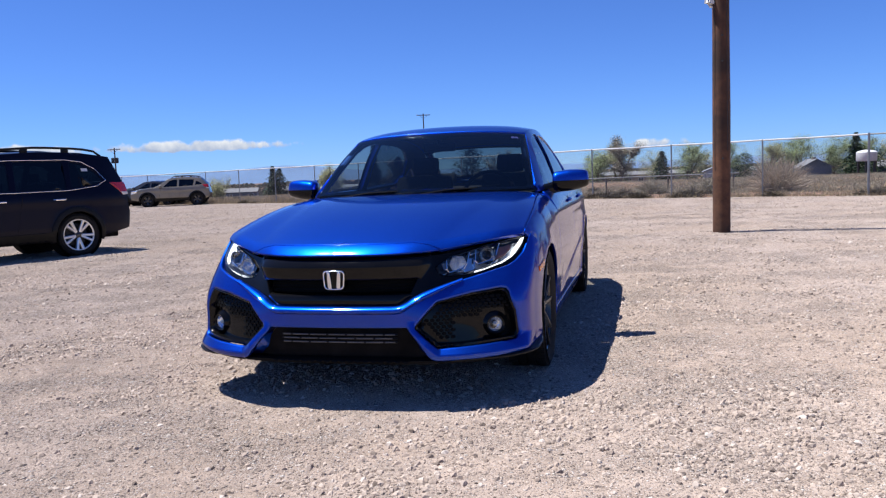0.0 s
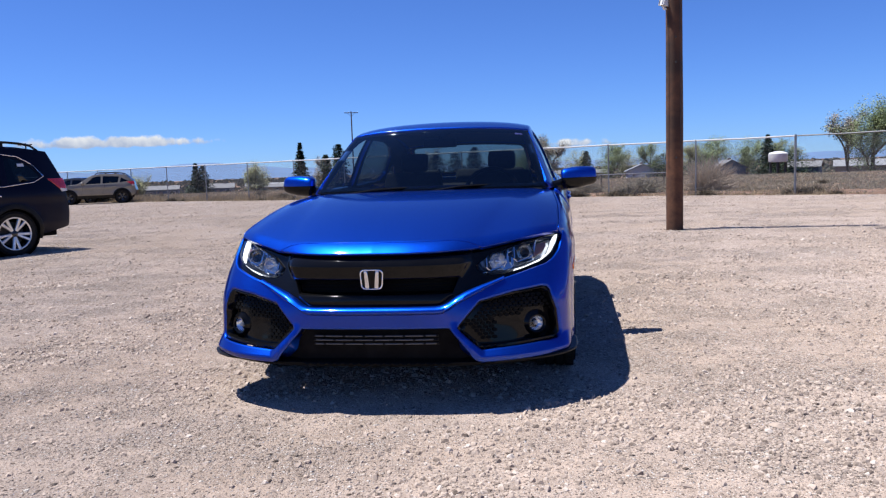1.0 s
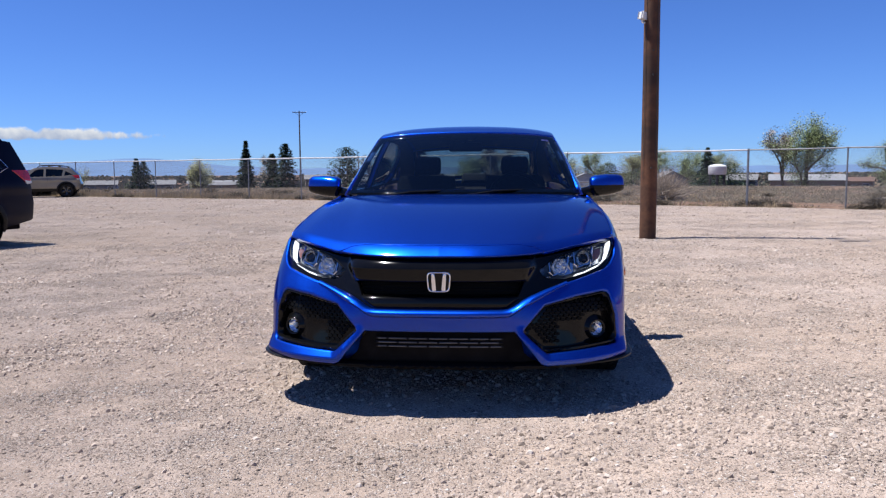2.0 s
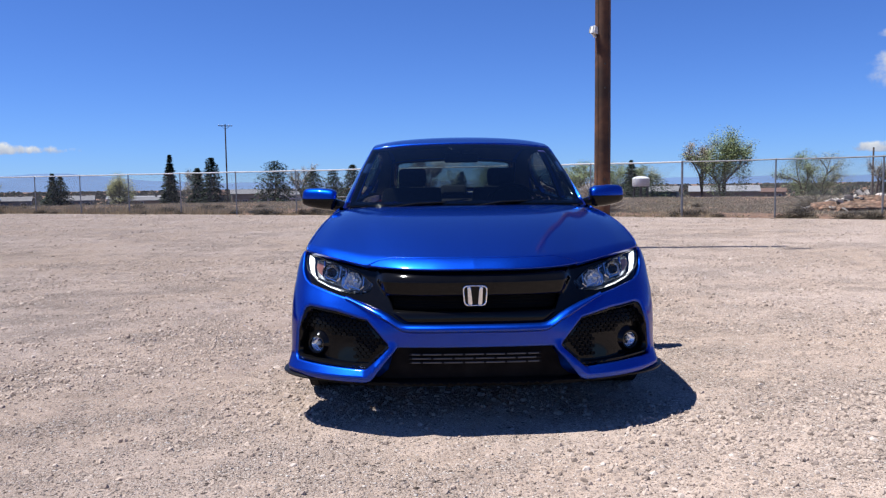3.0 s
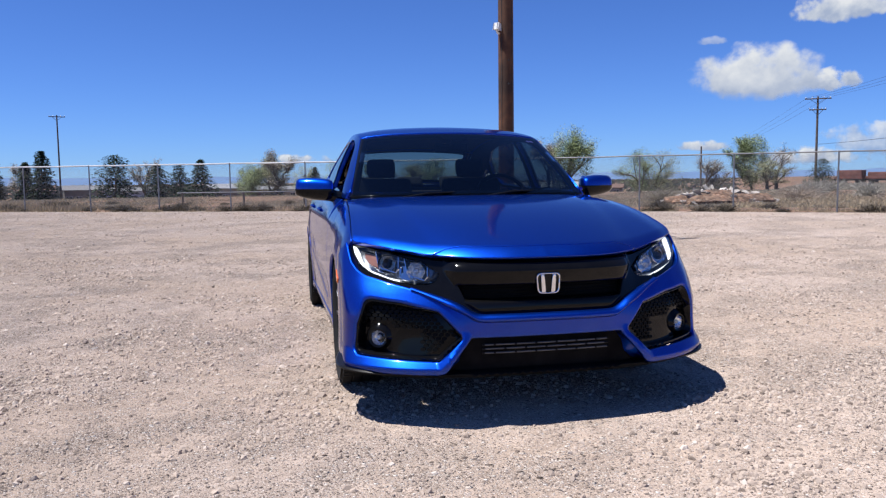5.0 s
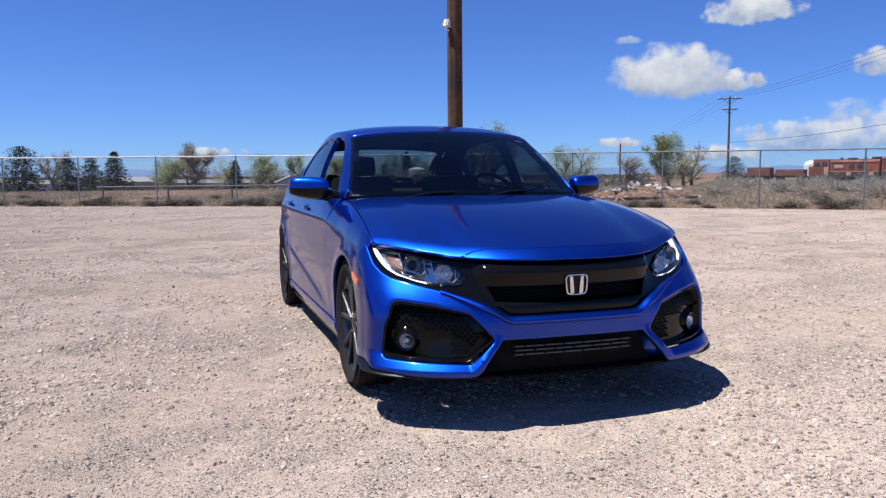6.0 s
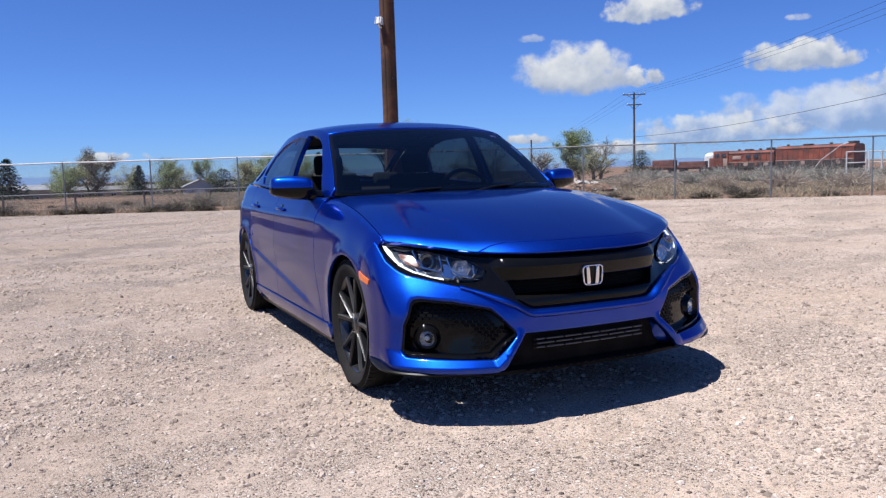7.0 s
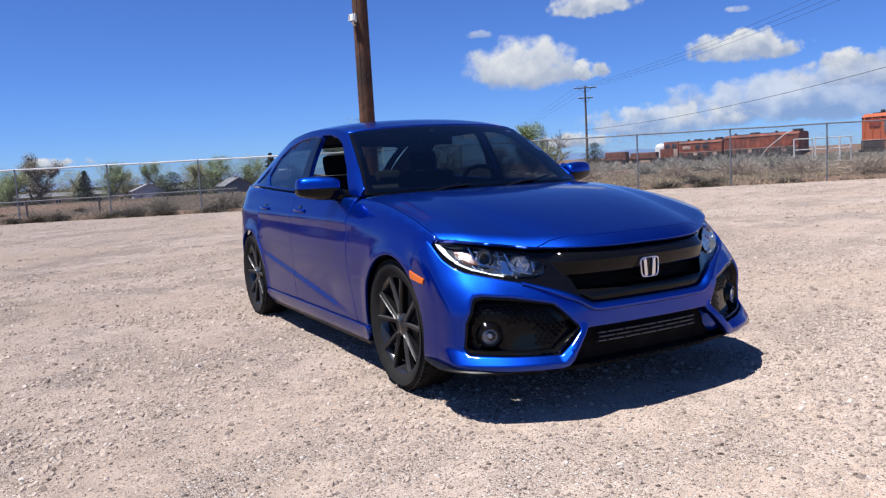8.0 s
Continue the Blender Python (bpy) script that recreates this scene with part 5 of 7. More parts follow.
TRIMPALE = mat("pale_trim_paint", (0.336, 0.24, 0.192), 0.7, vary=0.3, scale=2)
rail_wagon(59.4, 100, 64.2, 95, 2.86, RUST, "long faded rust-red locomotive standing beyond the fence", cab=False)
rail_wagon(55.0, 103, 59.25, 100.2, 2.55, RUST, "faded rust-red locomotive with cab beyond the fence")
for az0, az1, hh in ((51.1, 52.7, 1.75), (52.85, 54.8, 1.5)):
    a, c = Vector((*spot(*E8, az0, 106), 0)), Vector((*spot(*E8, az1, 105), 0))
    L, m = (c - a).length, (a + c) / 2
    w = thing("flat_wagon", pose(m.x, m.y, 0, 0, 0, math.degrees(math.atan2(c.y - a.y, c.x - a.x))), "low rusty brown rail wagon loaded with scrap", "wagon", "trains beyond the fence")
    part("deck", box(bm_new(), -L / 2, L / 2, -1.1, 1.1, 0.5, 0.7, 0.02), SOOT, w)
    part("load", box(bm_new(), -L * 0.46, L * 0.44, -0.8, 0.8, 0.7, hh, 0.08), RUSTBROWN, w)
    part("side_board", box(bm_new(), -L / 2, L / 2, -1.14, -1.06, 0.7, 0.98, 0.01), RUSTBROWN, w)
    for u in (-L * 0.33, L * 0.33):
        part("wheel", lathe(bm_new(), [(0.001, -1.0), (0.28, -1.0), (0.32, -0.94), (0.32, -0.8)], 16, Matrix.Translation((u, 0, 0.32))), SOOT, w)
        part("axle_box", box(bm_new(), u - 0.2, u + 0.2, -1.05, 1.05, 0.25, 0.5, 0.02), SOOT, w)
wt = thing("storage_tank", pose(*spot(*E8, 54.95, 110), 0), "white upright storage tank with domed top", "tank")
part("tank_shell", lathe(bm_new(), [(0.001, 2.6), (0.35, 2.55), (0.65, 2.4), (0.8, 2.15), (0.82, 2.0), (0.82, 0.0)], 24, Matrix.Rotation(radians(90), 4, "X")), WHITEPAINT, wt)
part("hatch", lathe(bm_new(), [(0.001, 2.7), (0.18, 2.69), (0.2, 2.5)], 14, Matrix.Rotation(radians(90), 4, "X")), WHITEPAINT, wt)
rail_wagon(68.0, 66, 80.0, 58, 3.25, ORANGE, "bright orange locomotive standing beyond the fence", cab=False, louvre=True)
# boom lying on the wagon roof
ob = part("boom", tube(bm_new(), [(*spot(*E8, 61.4, 95.8), 0.05), (*spot(*E8, 61.9, 95.2), 1.2), (*spot(*E8, 63.1, 94.2), 2.75), (*spot(*E8, 63.5, 93.9), 2.95)], 0.05, 6), WHITEPAINT, None)
tagged(ob, "long pale loading boom leaning over the wagon", "boom")
# white pipe frames
for az, w in ((64.1, 1.5), (65.2, 1.0), (65.9, 1.0), (66.6, 0.9)):
    gx_, gy_ = spot(*E8, az, 62)
    g = thing("pipe_gate", pose(gx_, gy_, -0.05, 0, 0, -27), "white painted pipe gate", "gate", "white frames behind the fence")
    for u in (-w / 2, w / 2):
        part("upright", tube(bm_new(), [(u, 0, 0), (u, 0, 1.75)], 0.05, 6), WHITEPAINT, g)
    for z in (0.95, 1.72):
        part("crossbar", tube(bm_new(), [(-w / 2, 0, z), (w / 2, 0, z)], 0.045, 6), WHITEPAINT, g)

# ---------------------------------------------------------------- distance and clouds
# aerial haze is painted in: blue base colour with a faint blue glow
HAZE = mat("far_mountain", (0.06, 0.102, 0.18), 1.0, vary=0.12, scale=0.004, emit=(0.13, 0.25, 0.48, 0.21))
bm = bm_new()
prev = None
for k in range(160):
    az = -60 + k * 0.75
    D = 4200
    hh = 30 + 52 * math.exp(-((az + 14.5) / 5.5) ** 2) + 34 * math.exp(-((az + 27) / 6) ** 2) + 10 * noise.noise((az * 0.35, 1.1, 0)) + 5 * noise.noise((az * 1.4, 3.1, 0))
    x, y = spot(0, 0, az, D)
    x2, y2 = spot(0, 0, az, D - 600)
    col = [bm.verts.new((x2, y2, -5)), bm.verts.new((lerp(x2, x, .5), lerp(y2, y, .5), max(4, hh * 0.55 + 6 * noise.noise((az * 2.2, 7, 0))))), bm.verts.new((x, y, max(6, hh)))]
    if prev:
        for i in range(2):
            bm.faces.new((prev[i], col[i], col[i + 1], prev[i + 1]))
    prev = col
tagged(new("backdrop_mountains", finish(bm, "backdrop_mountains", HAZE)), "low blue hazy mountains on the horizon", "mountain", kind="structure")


def cloud_mat(name, seed, sx, sy, puff, cover, shade, veil):
    """A heap cloud: fractal noise inside an oval, bright above and blue-grey at the base."""
    m = bpy.data.materials.new(name)
    m.use_nodes = True
    n, l = m.node_tree.nodes, m.node_tree.links
    n.remove(n["Principled BSDF"])
    tc, mp = n.new("ShaderNodeTexCoord"), n.new("ShaderNodeMapping")
    mp.inputs["Location"].default_value = (seed * 3.7, seed * 1.3, seed)
    l.new(tc.outputs["Object"], mp.inputs["Vector"])

    def nz(scale, detail, rough, vec):
        a = n.new("ShaderNodeTexNoise")
        a.inputs["Scale"].default_value, a.inputs["Detail"].default_value, a.inputs["Roughness"].default_value = scale, detail, rough
        l.new(vec, a.inputs["Vector"])
        return a.outputs["Fac"]

    def math_(op, a, b):
        x = n.new("ShaderNodeMath")
        x.operation = op
        for k, q in enumerate((a, b)):
            if isinstance(q, (int, float)):
                x.inputs[k].default_value = q
            else:
                l.new(q, x.inputs[k])
        return x.outputs[0]

    sep = n.new("ShaderNodeSeparateXYZ")
    l.new(tc.outputs["Object"], sep.inputs[0])
    u, v = math_("DIVIDE", sep.outputs[0], sx), math_("DIVIDE", sep.outputs[1], sy)
    vlow = math_("MULTIPLY", math_("MINIMUM", v, 0.0), 1.7)
    vv = math_("ADD", math_("MAXIMUM", v, 0.0), vlow)
    r2 = math_("ADD", math_("MULTIPLY", u, u), math_("MULTIPLY", vv, vv))
    f1 = nz(puff, 8, 0.52, mp.outputs[0])
    dens = math_("SUBTRACT", math_("ADD", math_("MULTIPLY", math_("SUBTRACT", f1, 0.5), 2.2), cover + 0.36), math_("MULTIPLY", r2, 1.0))
    al = n.new("ShaderNodeMapRange")
    al.interpolation_type = "SMOOTHSTEP"
    al.inputs["From Min"].default_value, al.inputs["From Max"].default_value = 0.0, 0.6
    al.inputs["To Max"].default_value = veil
    l.new(dens, al.inputs["Value"])
    f2 = nz(puff * 0.8, 6, 0.55, mp.outputs[0])
    tone = math_("ADD", math_("MULTIPLY", v, 0.62), math_("ADD", math_("MULTIPLY", math_("SUBTRACT", f2, 0.5), 1.9), 0.43))
    rp = n.new("ShaderNodeValToRGB")
    e = rp.color_ramp.elements
    e[0].position, e[0].color = 0.16, (*shade, 1)
    e[1].position, e[1].color = 0.92, (0.92, 0.955, 1.0, 1)
    l.new(tone, rp.inputs["Fac"])
    em, tr, mx = n.new("ShaderNodeEmission"), n.new("ShaderNodeBsdfTransparent"), n.new("ShaderNodeMixShader")
    em.inputs[1].default_value = 0.505
    l.new(rp.outputs["Color"], em.inputs[0])
    l.new(al.outputs["Result"], mx.inputs[0]), l.new(tr.outputs[0], mx.inputs[1]), l.new(em.outputs[0], mx.inputs[2])
    l.new(mx.outputs[0], n["Material Output"].inputs[0])
    return m


def cloud(eye, az, el, waz, hel, seed, puff=3.0, cover=0.55, shade=(0.46, 0.55, 0.74), veil=1.0):
    """A distant cloud sheet across waz by hel degrees, centred at that bearing and height."""
    D = 2400 + 120 * (seed * 7 % 16)
    x, y = spot(*eye, az, D * math.cos(radians(el)))
    z = 1.1 + D * math.sin(radians(el))
    sx, sy = math.tan(radians(waz / 2)), math.tan(radians(hel / 2))
    bm = bm_new()
    for a, b in ((-1.7, -1.5), (1.7, -1.5), (1.7, 1.7), (-1.7, 1.7)):
        bm.verts.new((a * sx, b * sy, 0))
    bm.faces.new(bm.verts[:])
    ob = new("backdrop_cloud", finish(bm, "backdrop_cloud", cloud_mat("cloud", seed, sx, sy, puff / max(sy, 0.02) * 0.55, cover, shade, veil)))
    ob.matrix_world = look((x, y, z), (*eye, 1.1)) @ Matrix.Rotation(math.pi, 4, "Y") @ Matrix.Diagonal((D, D, D, 1))
    ob.visible_shadow = False
    tagged(ob, "white heap cloud with grey base", "cloud", "clouds", kind="structure")


cloud(E0, -20.0, 2.6, 15.0, 1.25, 1, 2.2, 0.42)
cloud(E0, -31.0, 2.4, 8.0, 1.4, 2, 2.2, 0.45)
cloud(E8, 45.4, 6.5, 9.6, 5.0, 3, 2.2, 0.62)
cloud(E8, 49.8, 6.1, 4.0, 2.0, 4, 2.4, 0.5)
cloud(E8, 50.4, 10.6, 6.8, 2.8, 5, 2.4, 0.58)
cloud(E8, 60.4, 6.7, 8.4, 3.0, 6, 2.4, 0.58)
cloud(E8, 60.0, 9.3, 2.0, 0.8, 7, 2.2, 0.3, veil=0.6)
cloud(E8, 42.3, 9.2, 3.0, 1.0, 8, 2.2, 0.2, veil=0.5)
cloud(E8, 65.0, 2.9, 23.0, 4.6, 9, 2.2, 0.62, (0.30, 0.42, 0.70), 0.75)
cloud(E8, 69.0, 4.4, 13.0, 3.2, 16, 2.2, 0.55, (0.32, 0.44, 0.72), 0.7)
cloud(E8, 55.0, 2.2, 13.0, 3.0, 10, 2.4, 0.55, (0.36, 0.48, 0.74), 0.8)
cloud(E8, 49.0, 1.2, 9.0, 1.8, 11, 2.2, 0.35)
cloud(E8, 66.5, 5.2, 5.0, 2.2, 12, 2.4, 0.4)
cloud(E4, 41.8, 2.1, 4.2, 1.1, 13, 2.2, 0.45)
cloud(E0, 12.5, 1.6, 8.0, 1.0, 14, 2.0, 0.15)
cloud(E8, 80.0, 7.0, 16.0, 6.0, 15, 3.0, 0.5)
# ---------------------------------------------------------------- the blue hatchback
# Car frame: x forward from the front axle, y to the car's left, z up from the ground.
BARGREY = mat("dark_grey_bar", (0.11, 0.108, 0.105), 0.45, vary=0.2, spec=0.3)
CAR = pose(-0.2007, 4.529, 0, 0, 0, -101.3)
WB, WR, ARCH, AZ = 2.70, 0.325, 0.368, 0.335
REAR_AXLE, WHEEL_R = -2.76, 0.337

FZ = [0.16, 0.25, 0.40, 0.50, 0.58, 0.66, 0.73, 0.80, 0.86]
FP = [0, 0.20, 0.38, 0.50, 0.62, 0.74, 0.82, 0.90, 1.02, 1.30]
FU = [[.925, .922, .912, .89, .85, .78, .71, .62, .50, .22],
      [.945, .942, .925, .90, .86, .79, .72, .64, .51, .22],
      [.950, .945, .925, .89, .84, .78, .72, .64, .51, .22],
      [.950, .945, .915, .875, .83, .775, .715, .63, .50, .22],
      [.940, .932, .895, .84, .785, .725, .665, .58, .47, .21],
      [.928, .918, .870, .80, .73, .655, .59, .51, .42, .20],
      [.908, .898, .845, .765, .685, .595, .525, .45, .38, .18],
      [.870, .858, .800, .715, .625, .525, .445, .39, .33, .16],
      [.820, .808, .750, .665, .575, .475, .395, .34, .28, .12]]
FV = [[0, .2, .38, .5, .62, .74, .81, .86, .885, .89]] + [[0, .2, .38, .5, .62, .74, .82, .88, .903, .905]] * 4 + [
      [0, .2, .38, .5, .62, .74, .82, .875, .90, .905], [0, .2, .38, .5, .62, .74, .815, .866, .892, .90], [0, .2, .38, .5, .62, .735, .805, .85, .872, .885], [0, .2, .38, .5, .61, .72, .785, .825, .85, .865]]
GP, GZ = np.linspace(0, 1.30, 164), np.linspace(0.16, 0.86, 89)


def _table(T):
    cols = [[curve(FZ, [row[c] for row in T])(z) for c in range(len(FP))] for z in GZ]
    return np.array([[f(p) for p in GP] for f in (curve(FP, r) for r in cols)])


TU, TV = _table(FU), _table(FV)


def fascia(p, z):
    """The nose: p runs round it from the middle, z is the height."""
    s, p = (-1 if p < 0 else 1), min(abs(p), 1.2999)
    i, j = min(max((z - 0.16) / (0.70 / 88), 0), 87.999), p / 1.30 * 163
    a, b = int(i), int(j)
    fa, fb = i - a, j - b

    def get(T):
        return lerp(lerp(T[a, b], T[a, b + 1], fb), lerp(T[a + 1, b], T[a + 1, b + 1], fb), fa)

    return Vector((get(TU), s * get(TV), z))


hood_uf = curve([0, .2, .36, .5, .62, .74, .84], [.918, .906, .858, .768, .668, .560, .435])
hood_zf = curve([0, .2, .36, .5, .62, .74, .84], [.746, .746, .748, .755, .772, .792, .812])
hood_ur = curve([0, .4, .6, .775], [-.43, -.46, -.51, -.60])


def hood(a, b):
    """a across, b from the front edge (0) back to the windscreen (1.35)."""
    t, s = min(max(b / 1.35, -0.02), 1.02), a / 0.84
    v = s * lerp(0.84, 0.778, t)
    e = abs(s) * 0.84
    u = lerp(hood_uf(e), hood_ur(e * 0.92), t)
    z0, z1 = hood_zf(e), 0.998 - 0.012 * abs(s) ** 3
    z = z0 + (z1 - z0) * (1 - (1 - min(1, max(0, t))) ** 1.72)
    vc = lerp(0.46, 0.60, t)
    z += 0.007 / (1 + math.exp((abs(v) - vc) / 0.02)) * math.sin(math.pi * min(1, max(0, t))) ** 0.6
    k = min(1, max(0, t) / 0.065)
    z += 0.027 * (1 - (1 - k) ** 2) * (1 - t) * (1 - 0.45 * abs(s) ** 2)
    z -= 0.010 * math.exp(-((abs(s) - 1) / 0.09) ** 2)
    return Vector((u, v, z))


_he = [hood(0.84, 1.35 * i / 30) for i in range(31)]
edge_z = curve([p.x for p in _he[::-1]], [p.z for p in _he[::-1]], False)
edge_v = curve([p.x for p in _he[::-1]], [p.y for p in _he[::-1]], False)
belt_z = curve([-3.45, -2.8, -2.2, -1.6, -1.0, -0.6], [1.062, 1.05, 1.025, 1.003, .99, .985])
belt_v = curve([-3.45, -3.1, -2.8, -2.2, -1.6, -1.0, -0.75, -0.6], [.70, .765, .795, .81, .812, .808, .797, .776])
side_s = curve([.16, .24, .30, .42, .55, .68, .78, .86, .92, 1.06], [.850, .876, .880, .886, .897, .8975, .889, .879, .869, .852])


def side(u, z):
    """The flank of the car's left: u along it, z up."""
    front = u > -0.6
    ze, ve = (edge_z(u), edge_v(u)) if front else (belt_z(u), belt_v(u) + 0.014)
    r = lerp(0.10, 0.17, min(1, max(0, (u + 0.9) / 0.6)))
    v = side_s(z)
    v += 0.006 * math.exp(-((z - (0.845 + 0.02 * (-u) / 3)) / 0.036) ** 2) * min(1, max(0, (-0.3 - u) / 0.4))
    zl = 0.30 + 0.150 * (-0.50 - u)
    k = min(1, max(0, (-0.60 - u) / 0.3)) * min(1, max(0, (u + 2.45) / 0.3))
    v -= 0.012 * k * (math.exp(-((z - zl) / 0.15) ** 2) if z > zl else math.exp(-((zl - z) / 0.026) ** 2))
    for c in (0, -WB):
        d = math.hypot(u - c, z - AZ)
        v += 0.010 * math.exp(-((d - ARCH) / 0.05) ** 2)
    if u < -2.8:
        v -= 0.22 * ((-2.8 - u) / 0.8) ** 2
    if u > 0.25:
        v -= 0.05 * ((u - 0.25) / 0.2) ** 2
    k = max(0.0, min(1.0, (ze - z) / r))
    return Vector((u, ve + (v - ve) * math.sqrt(k * (2 - k)), z))


def top_edge(u):
    """The upper edge of the car's side: along the windscreen, the roof and the tail."""
    if u > -1.16:
        t = (-0.6 - u) / 0.56
        return lerp(0.765, 0.635, t), lerp(1.0, 1.388, t) + 0.012 * math.sin(math.pi * t)
    if u > -2.75:
        return roof_w(u), roof(u, roof_w(u)).z
    t = (-2.75 - u) / 0.70
    return lerp(roof_w(-2.75), 0.655, t), lerp(roof(-2.75, roof_w(-2.75)).z, 1.07, t) + 0.012 * math.sin(math.pi * t)


roof_w = curve([-2.75, -1.8, -1.16], [.595, .622, .635])
roof_zc = curve([-2.75, -2.5, -2.1, -1.7, -1.3, -1.08], [1.395, 1.449, 1.489, 1.494, 1.467, 1.420])


def roof(u, v):
    s = abs(v) / 0.63
    return Vector((u, v, roof_zc(u) - 0.034 * s**2 - 0.018 * s**6))


def cabin_side(u, h):
    """Side of the greenhouse: h from the belt (0) to the roof (0.4)."""
    k = h / 0.4
    u = min(u, -0.62)
    vt, zt = top_edge(u)
    vb, zb = belt_v(u), belt_z(u)
    return Vector((u, lerp(vb, vt, k) + 0.022 * math.sin(math.pi * min(1, max(0, k))) * min(1, (zt - zb) / 0.3), lerp(zb, zt, k)))


def windscreen(a, b):
    s, h = a / 0.7, b / 0.8
    lo = Vector((hood_ur(min(0.775, abs(s) * 0.765)) - 0.02, 0.765 * s, 1.0 - 0.004 * s * s))
    hi = Vector((-1.09 - 0.07 * s * s, 0.635 * s, 1.417 - 0.030 * s * s))
    p = lo.lerp(hi, h)
    return p + Vector((0.012, 0, 0.022)) * math.sin(math.pi * min(1, max(0, h)))


def rear_window(a, b):
    s, h = a / 0.6, b / 0.7
    p = Vector((lerp(-2.76, -3.44, h), s * lerp(0.575, 0.635, h), lerp(1.378, 1.075, h) - 0.03 * s * s))
    return p + Vector((0, 0, 0.03 * math.sin(math.pi * h)))


def tail(p, z):
    s = abs(p) / 0.80
    bulge = curve([.2, .35, .55, .70, .9, 1.06], [-3.50, -3.60, -3.60, -3.54, -3.52, -3.50])(z)
    return Vector((bulge + 0.20 * s**3.2, p * (0.885 + 0.05 * min(1, max(0, (0.8 - z) / 0.5))), z))


def blade_spoke(bm, ang, r0, r1, w0, w1, y0, y1, twist=0.0, depth=0.03):
    """One wheel spoke: a tapered bar from the hub out to the rim, its face from y0 to y1."""
    c, s = math.cos(ang), math.sin(ang)
    c2, s2 = math.cos(ang + twist), math.sin(ang + twist)
    vs = []
    for (cc, ss, r, w, y) in ((c, s, r0, w0, y0), (c2, s2, r1, w1, y1)):
        for side_, dy in ((-1, 0), (-0.55, 0.006), (0.55, 0.006), (1, 0), (1, -depth), (-1, -depth)):
            vs.append(bm.verts.new((r * cc - side_ * w * ss, y + dy, r * ss + side_ * w * cc)))
    for k in range(6):
        bm.faces.new((vs[k], vs[(k + 1) % 6], vs[6 + (k + 1) % 6], vs[6 + k]))
    bm.faces.new(vs[:6])
    bm.faces.new(vs[6:])


def tyre_mesh(bm, R, rim, w):
    h = w / 2
    lathe(bm, [(rim - 0.01, -h * 0.78), (rim + 0.006, -h * 0.86), (rim + 0.03, -h * 0.98), ((R + rim) / 2 + 0.01, -h), (R - 0.03, -h * 0.95), (R - 0.008, -h * 0.84),
               (R - 0.001, -h * 0.68), (R, -h * 0.5), (R - 0.006, -h * 0.47), (R - 0.006, -h * 0.43), (R, -h * 0.4), (R, -h * 0.06), (R - 0.007, -h * 0.05), (R - 0.007, h * 0.05),
               (R, h * 0.06), (R, h * 0.4), (R - 0.006, h * 0.43), (R - 0.006, h * 0.47), (R, h * 0.5), (R - 0.001, h * 0.68), (R - 0.008, h * 0.84), (R - 0.03, h * 0.95),
               ((R + rim) / 2 + 0.012, h), ((R + rim) / 2 + 0.006, h * 0.985), (rim + 0.03, h * 0.98), (rim + 0.006, h * 0.86), (rim - 0.01, h * 0.78)], 56)
    for k in range(72):  # tread blocks
        t = 2 * math.pi * k / 72
        for y0, y1 in ((-0.9, -0.52), (0.52, 0.9)):
            m = Matrix.Rotation(t, 4, "Y")
            box(bm, R - 0.007, R + 0.0015, h * y0, h * y1, -0.0105, 0.0105, 0, m)
    return bm


def wheel(parent, x, y, R, rim, w, outer, spokes, dark, face, z=None):
    """A road wheel. outer is +1 on the car's left; spokes lists (angle, lean) of each spoke."""
    wob = new("wheel")
    wob.parent = parent
    wob.matrix_local = pose(x, y, R if z is None else z, 0, 0, 0 if outer > 0 else 180)
    part("tyre", tyre_mesh(bm_new(), R, rim, w), RUBBER, wob, "dusty black tyre", 50)
    b = lathe(bm_new(), [(rim - 0.012, -w * 0.40), (rim - 0.03, -w * 0.3), (rim - 0.035, w * 0.2), (rim - 0.016, w * 0.36), (rim - 0.004, w * 0.40), (rim + 0.008, w * 0.41), (rim + 0.009, w * 0.37)], 56)
    part("rim", b, dark, wob)
    b = bm_new()
    lathe(b, [(0.001, -w * 0.12), (rim * 0.72, -w * 0.12), (rim * 0.72, -w * 0.06), (0.075, -w * 0.05), (0.001, -w * 0.04)], 40)
    part("brake_disc", b, DISC, wob, "grey steel brake disc")
    for ang, lean, w0, w1 in spokes:
        b = bm_new()
        blade_spoke(b, ang, 0.045, rim - 0.012, w0, w1, w * 0.30, w * 0.385, lean)
        part("spoke", b, face, wob, angle=25)
        if face is SPOKEBLACK:
            b = bm_new()
            q = 1 if lean < 0 else -1
            blade_spoke(b, ang + q * 0.13, 0.062, rim - 0.010, 0.0010, 0.0016, w * 0.335, w * 0.392, lean - q * 0.085, 0.012)
            part("spoke_edge", b, SPOKECUT, wob, "bright machined spoke edge", angle=25)
    if face is RIMCUT:
        part("rim_edge", lathe(bm_new(), [(rim - 0.022, w * 0.375), (rim - 0.016, w * 0.40), (rim - 0.002, w * 0.415), (rim + 0.006, w * 0.405)], 56), RIMCUT, wob, "bright machined rim edge")
    b = lathe(bm_new(), [(0.001, w * 0.36), (0.028, w * 0.355), (0.034, w * 0.335), (0.06, w * 0.325), (0.068, w * 0.29), (0.07, w * 0.2)], 32)
    part("hub_cap", b, dark, wob)
    return wob


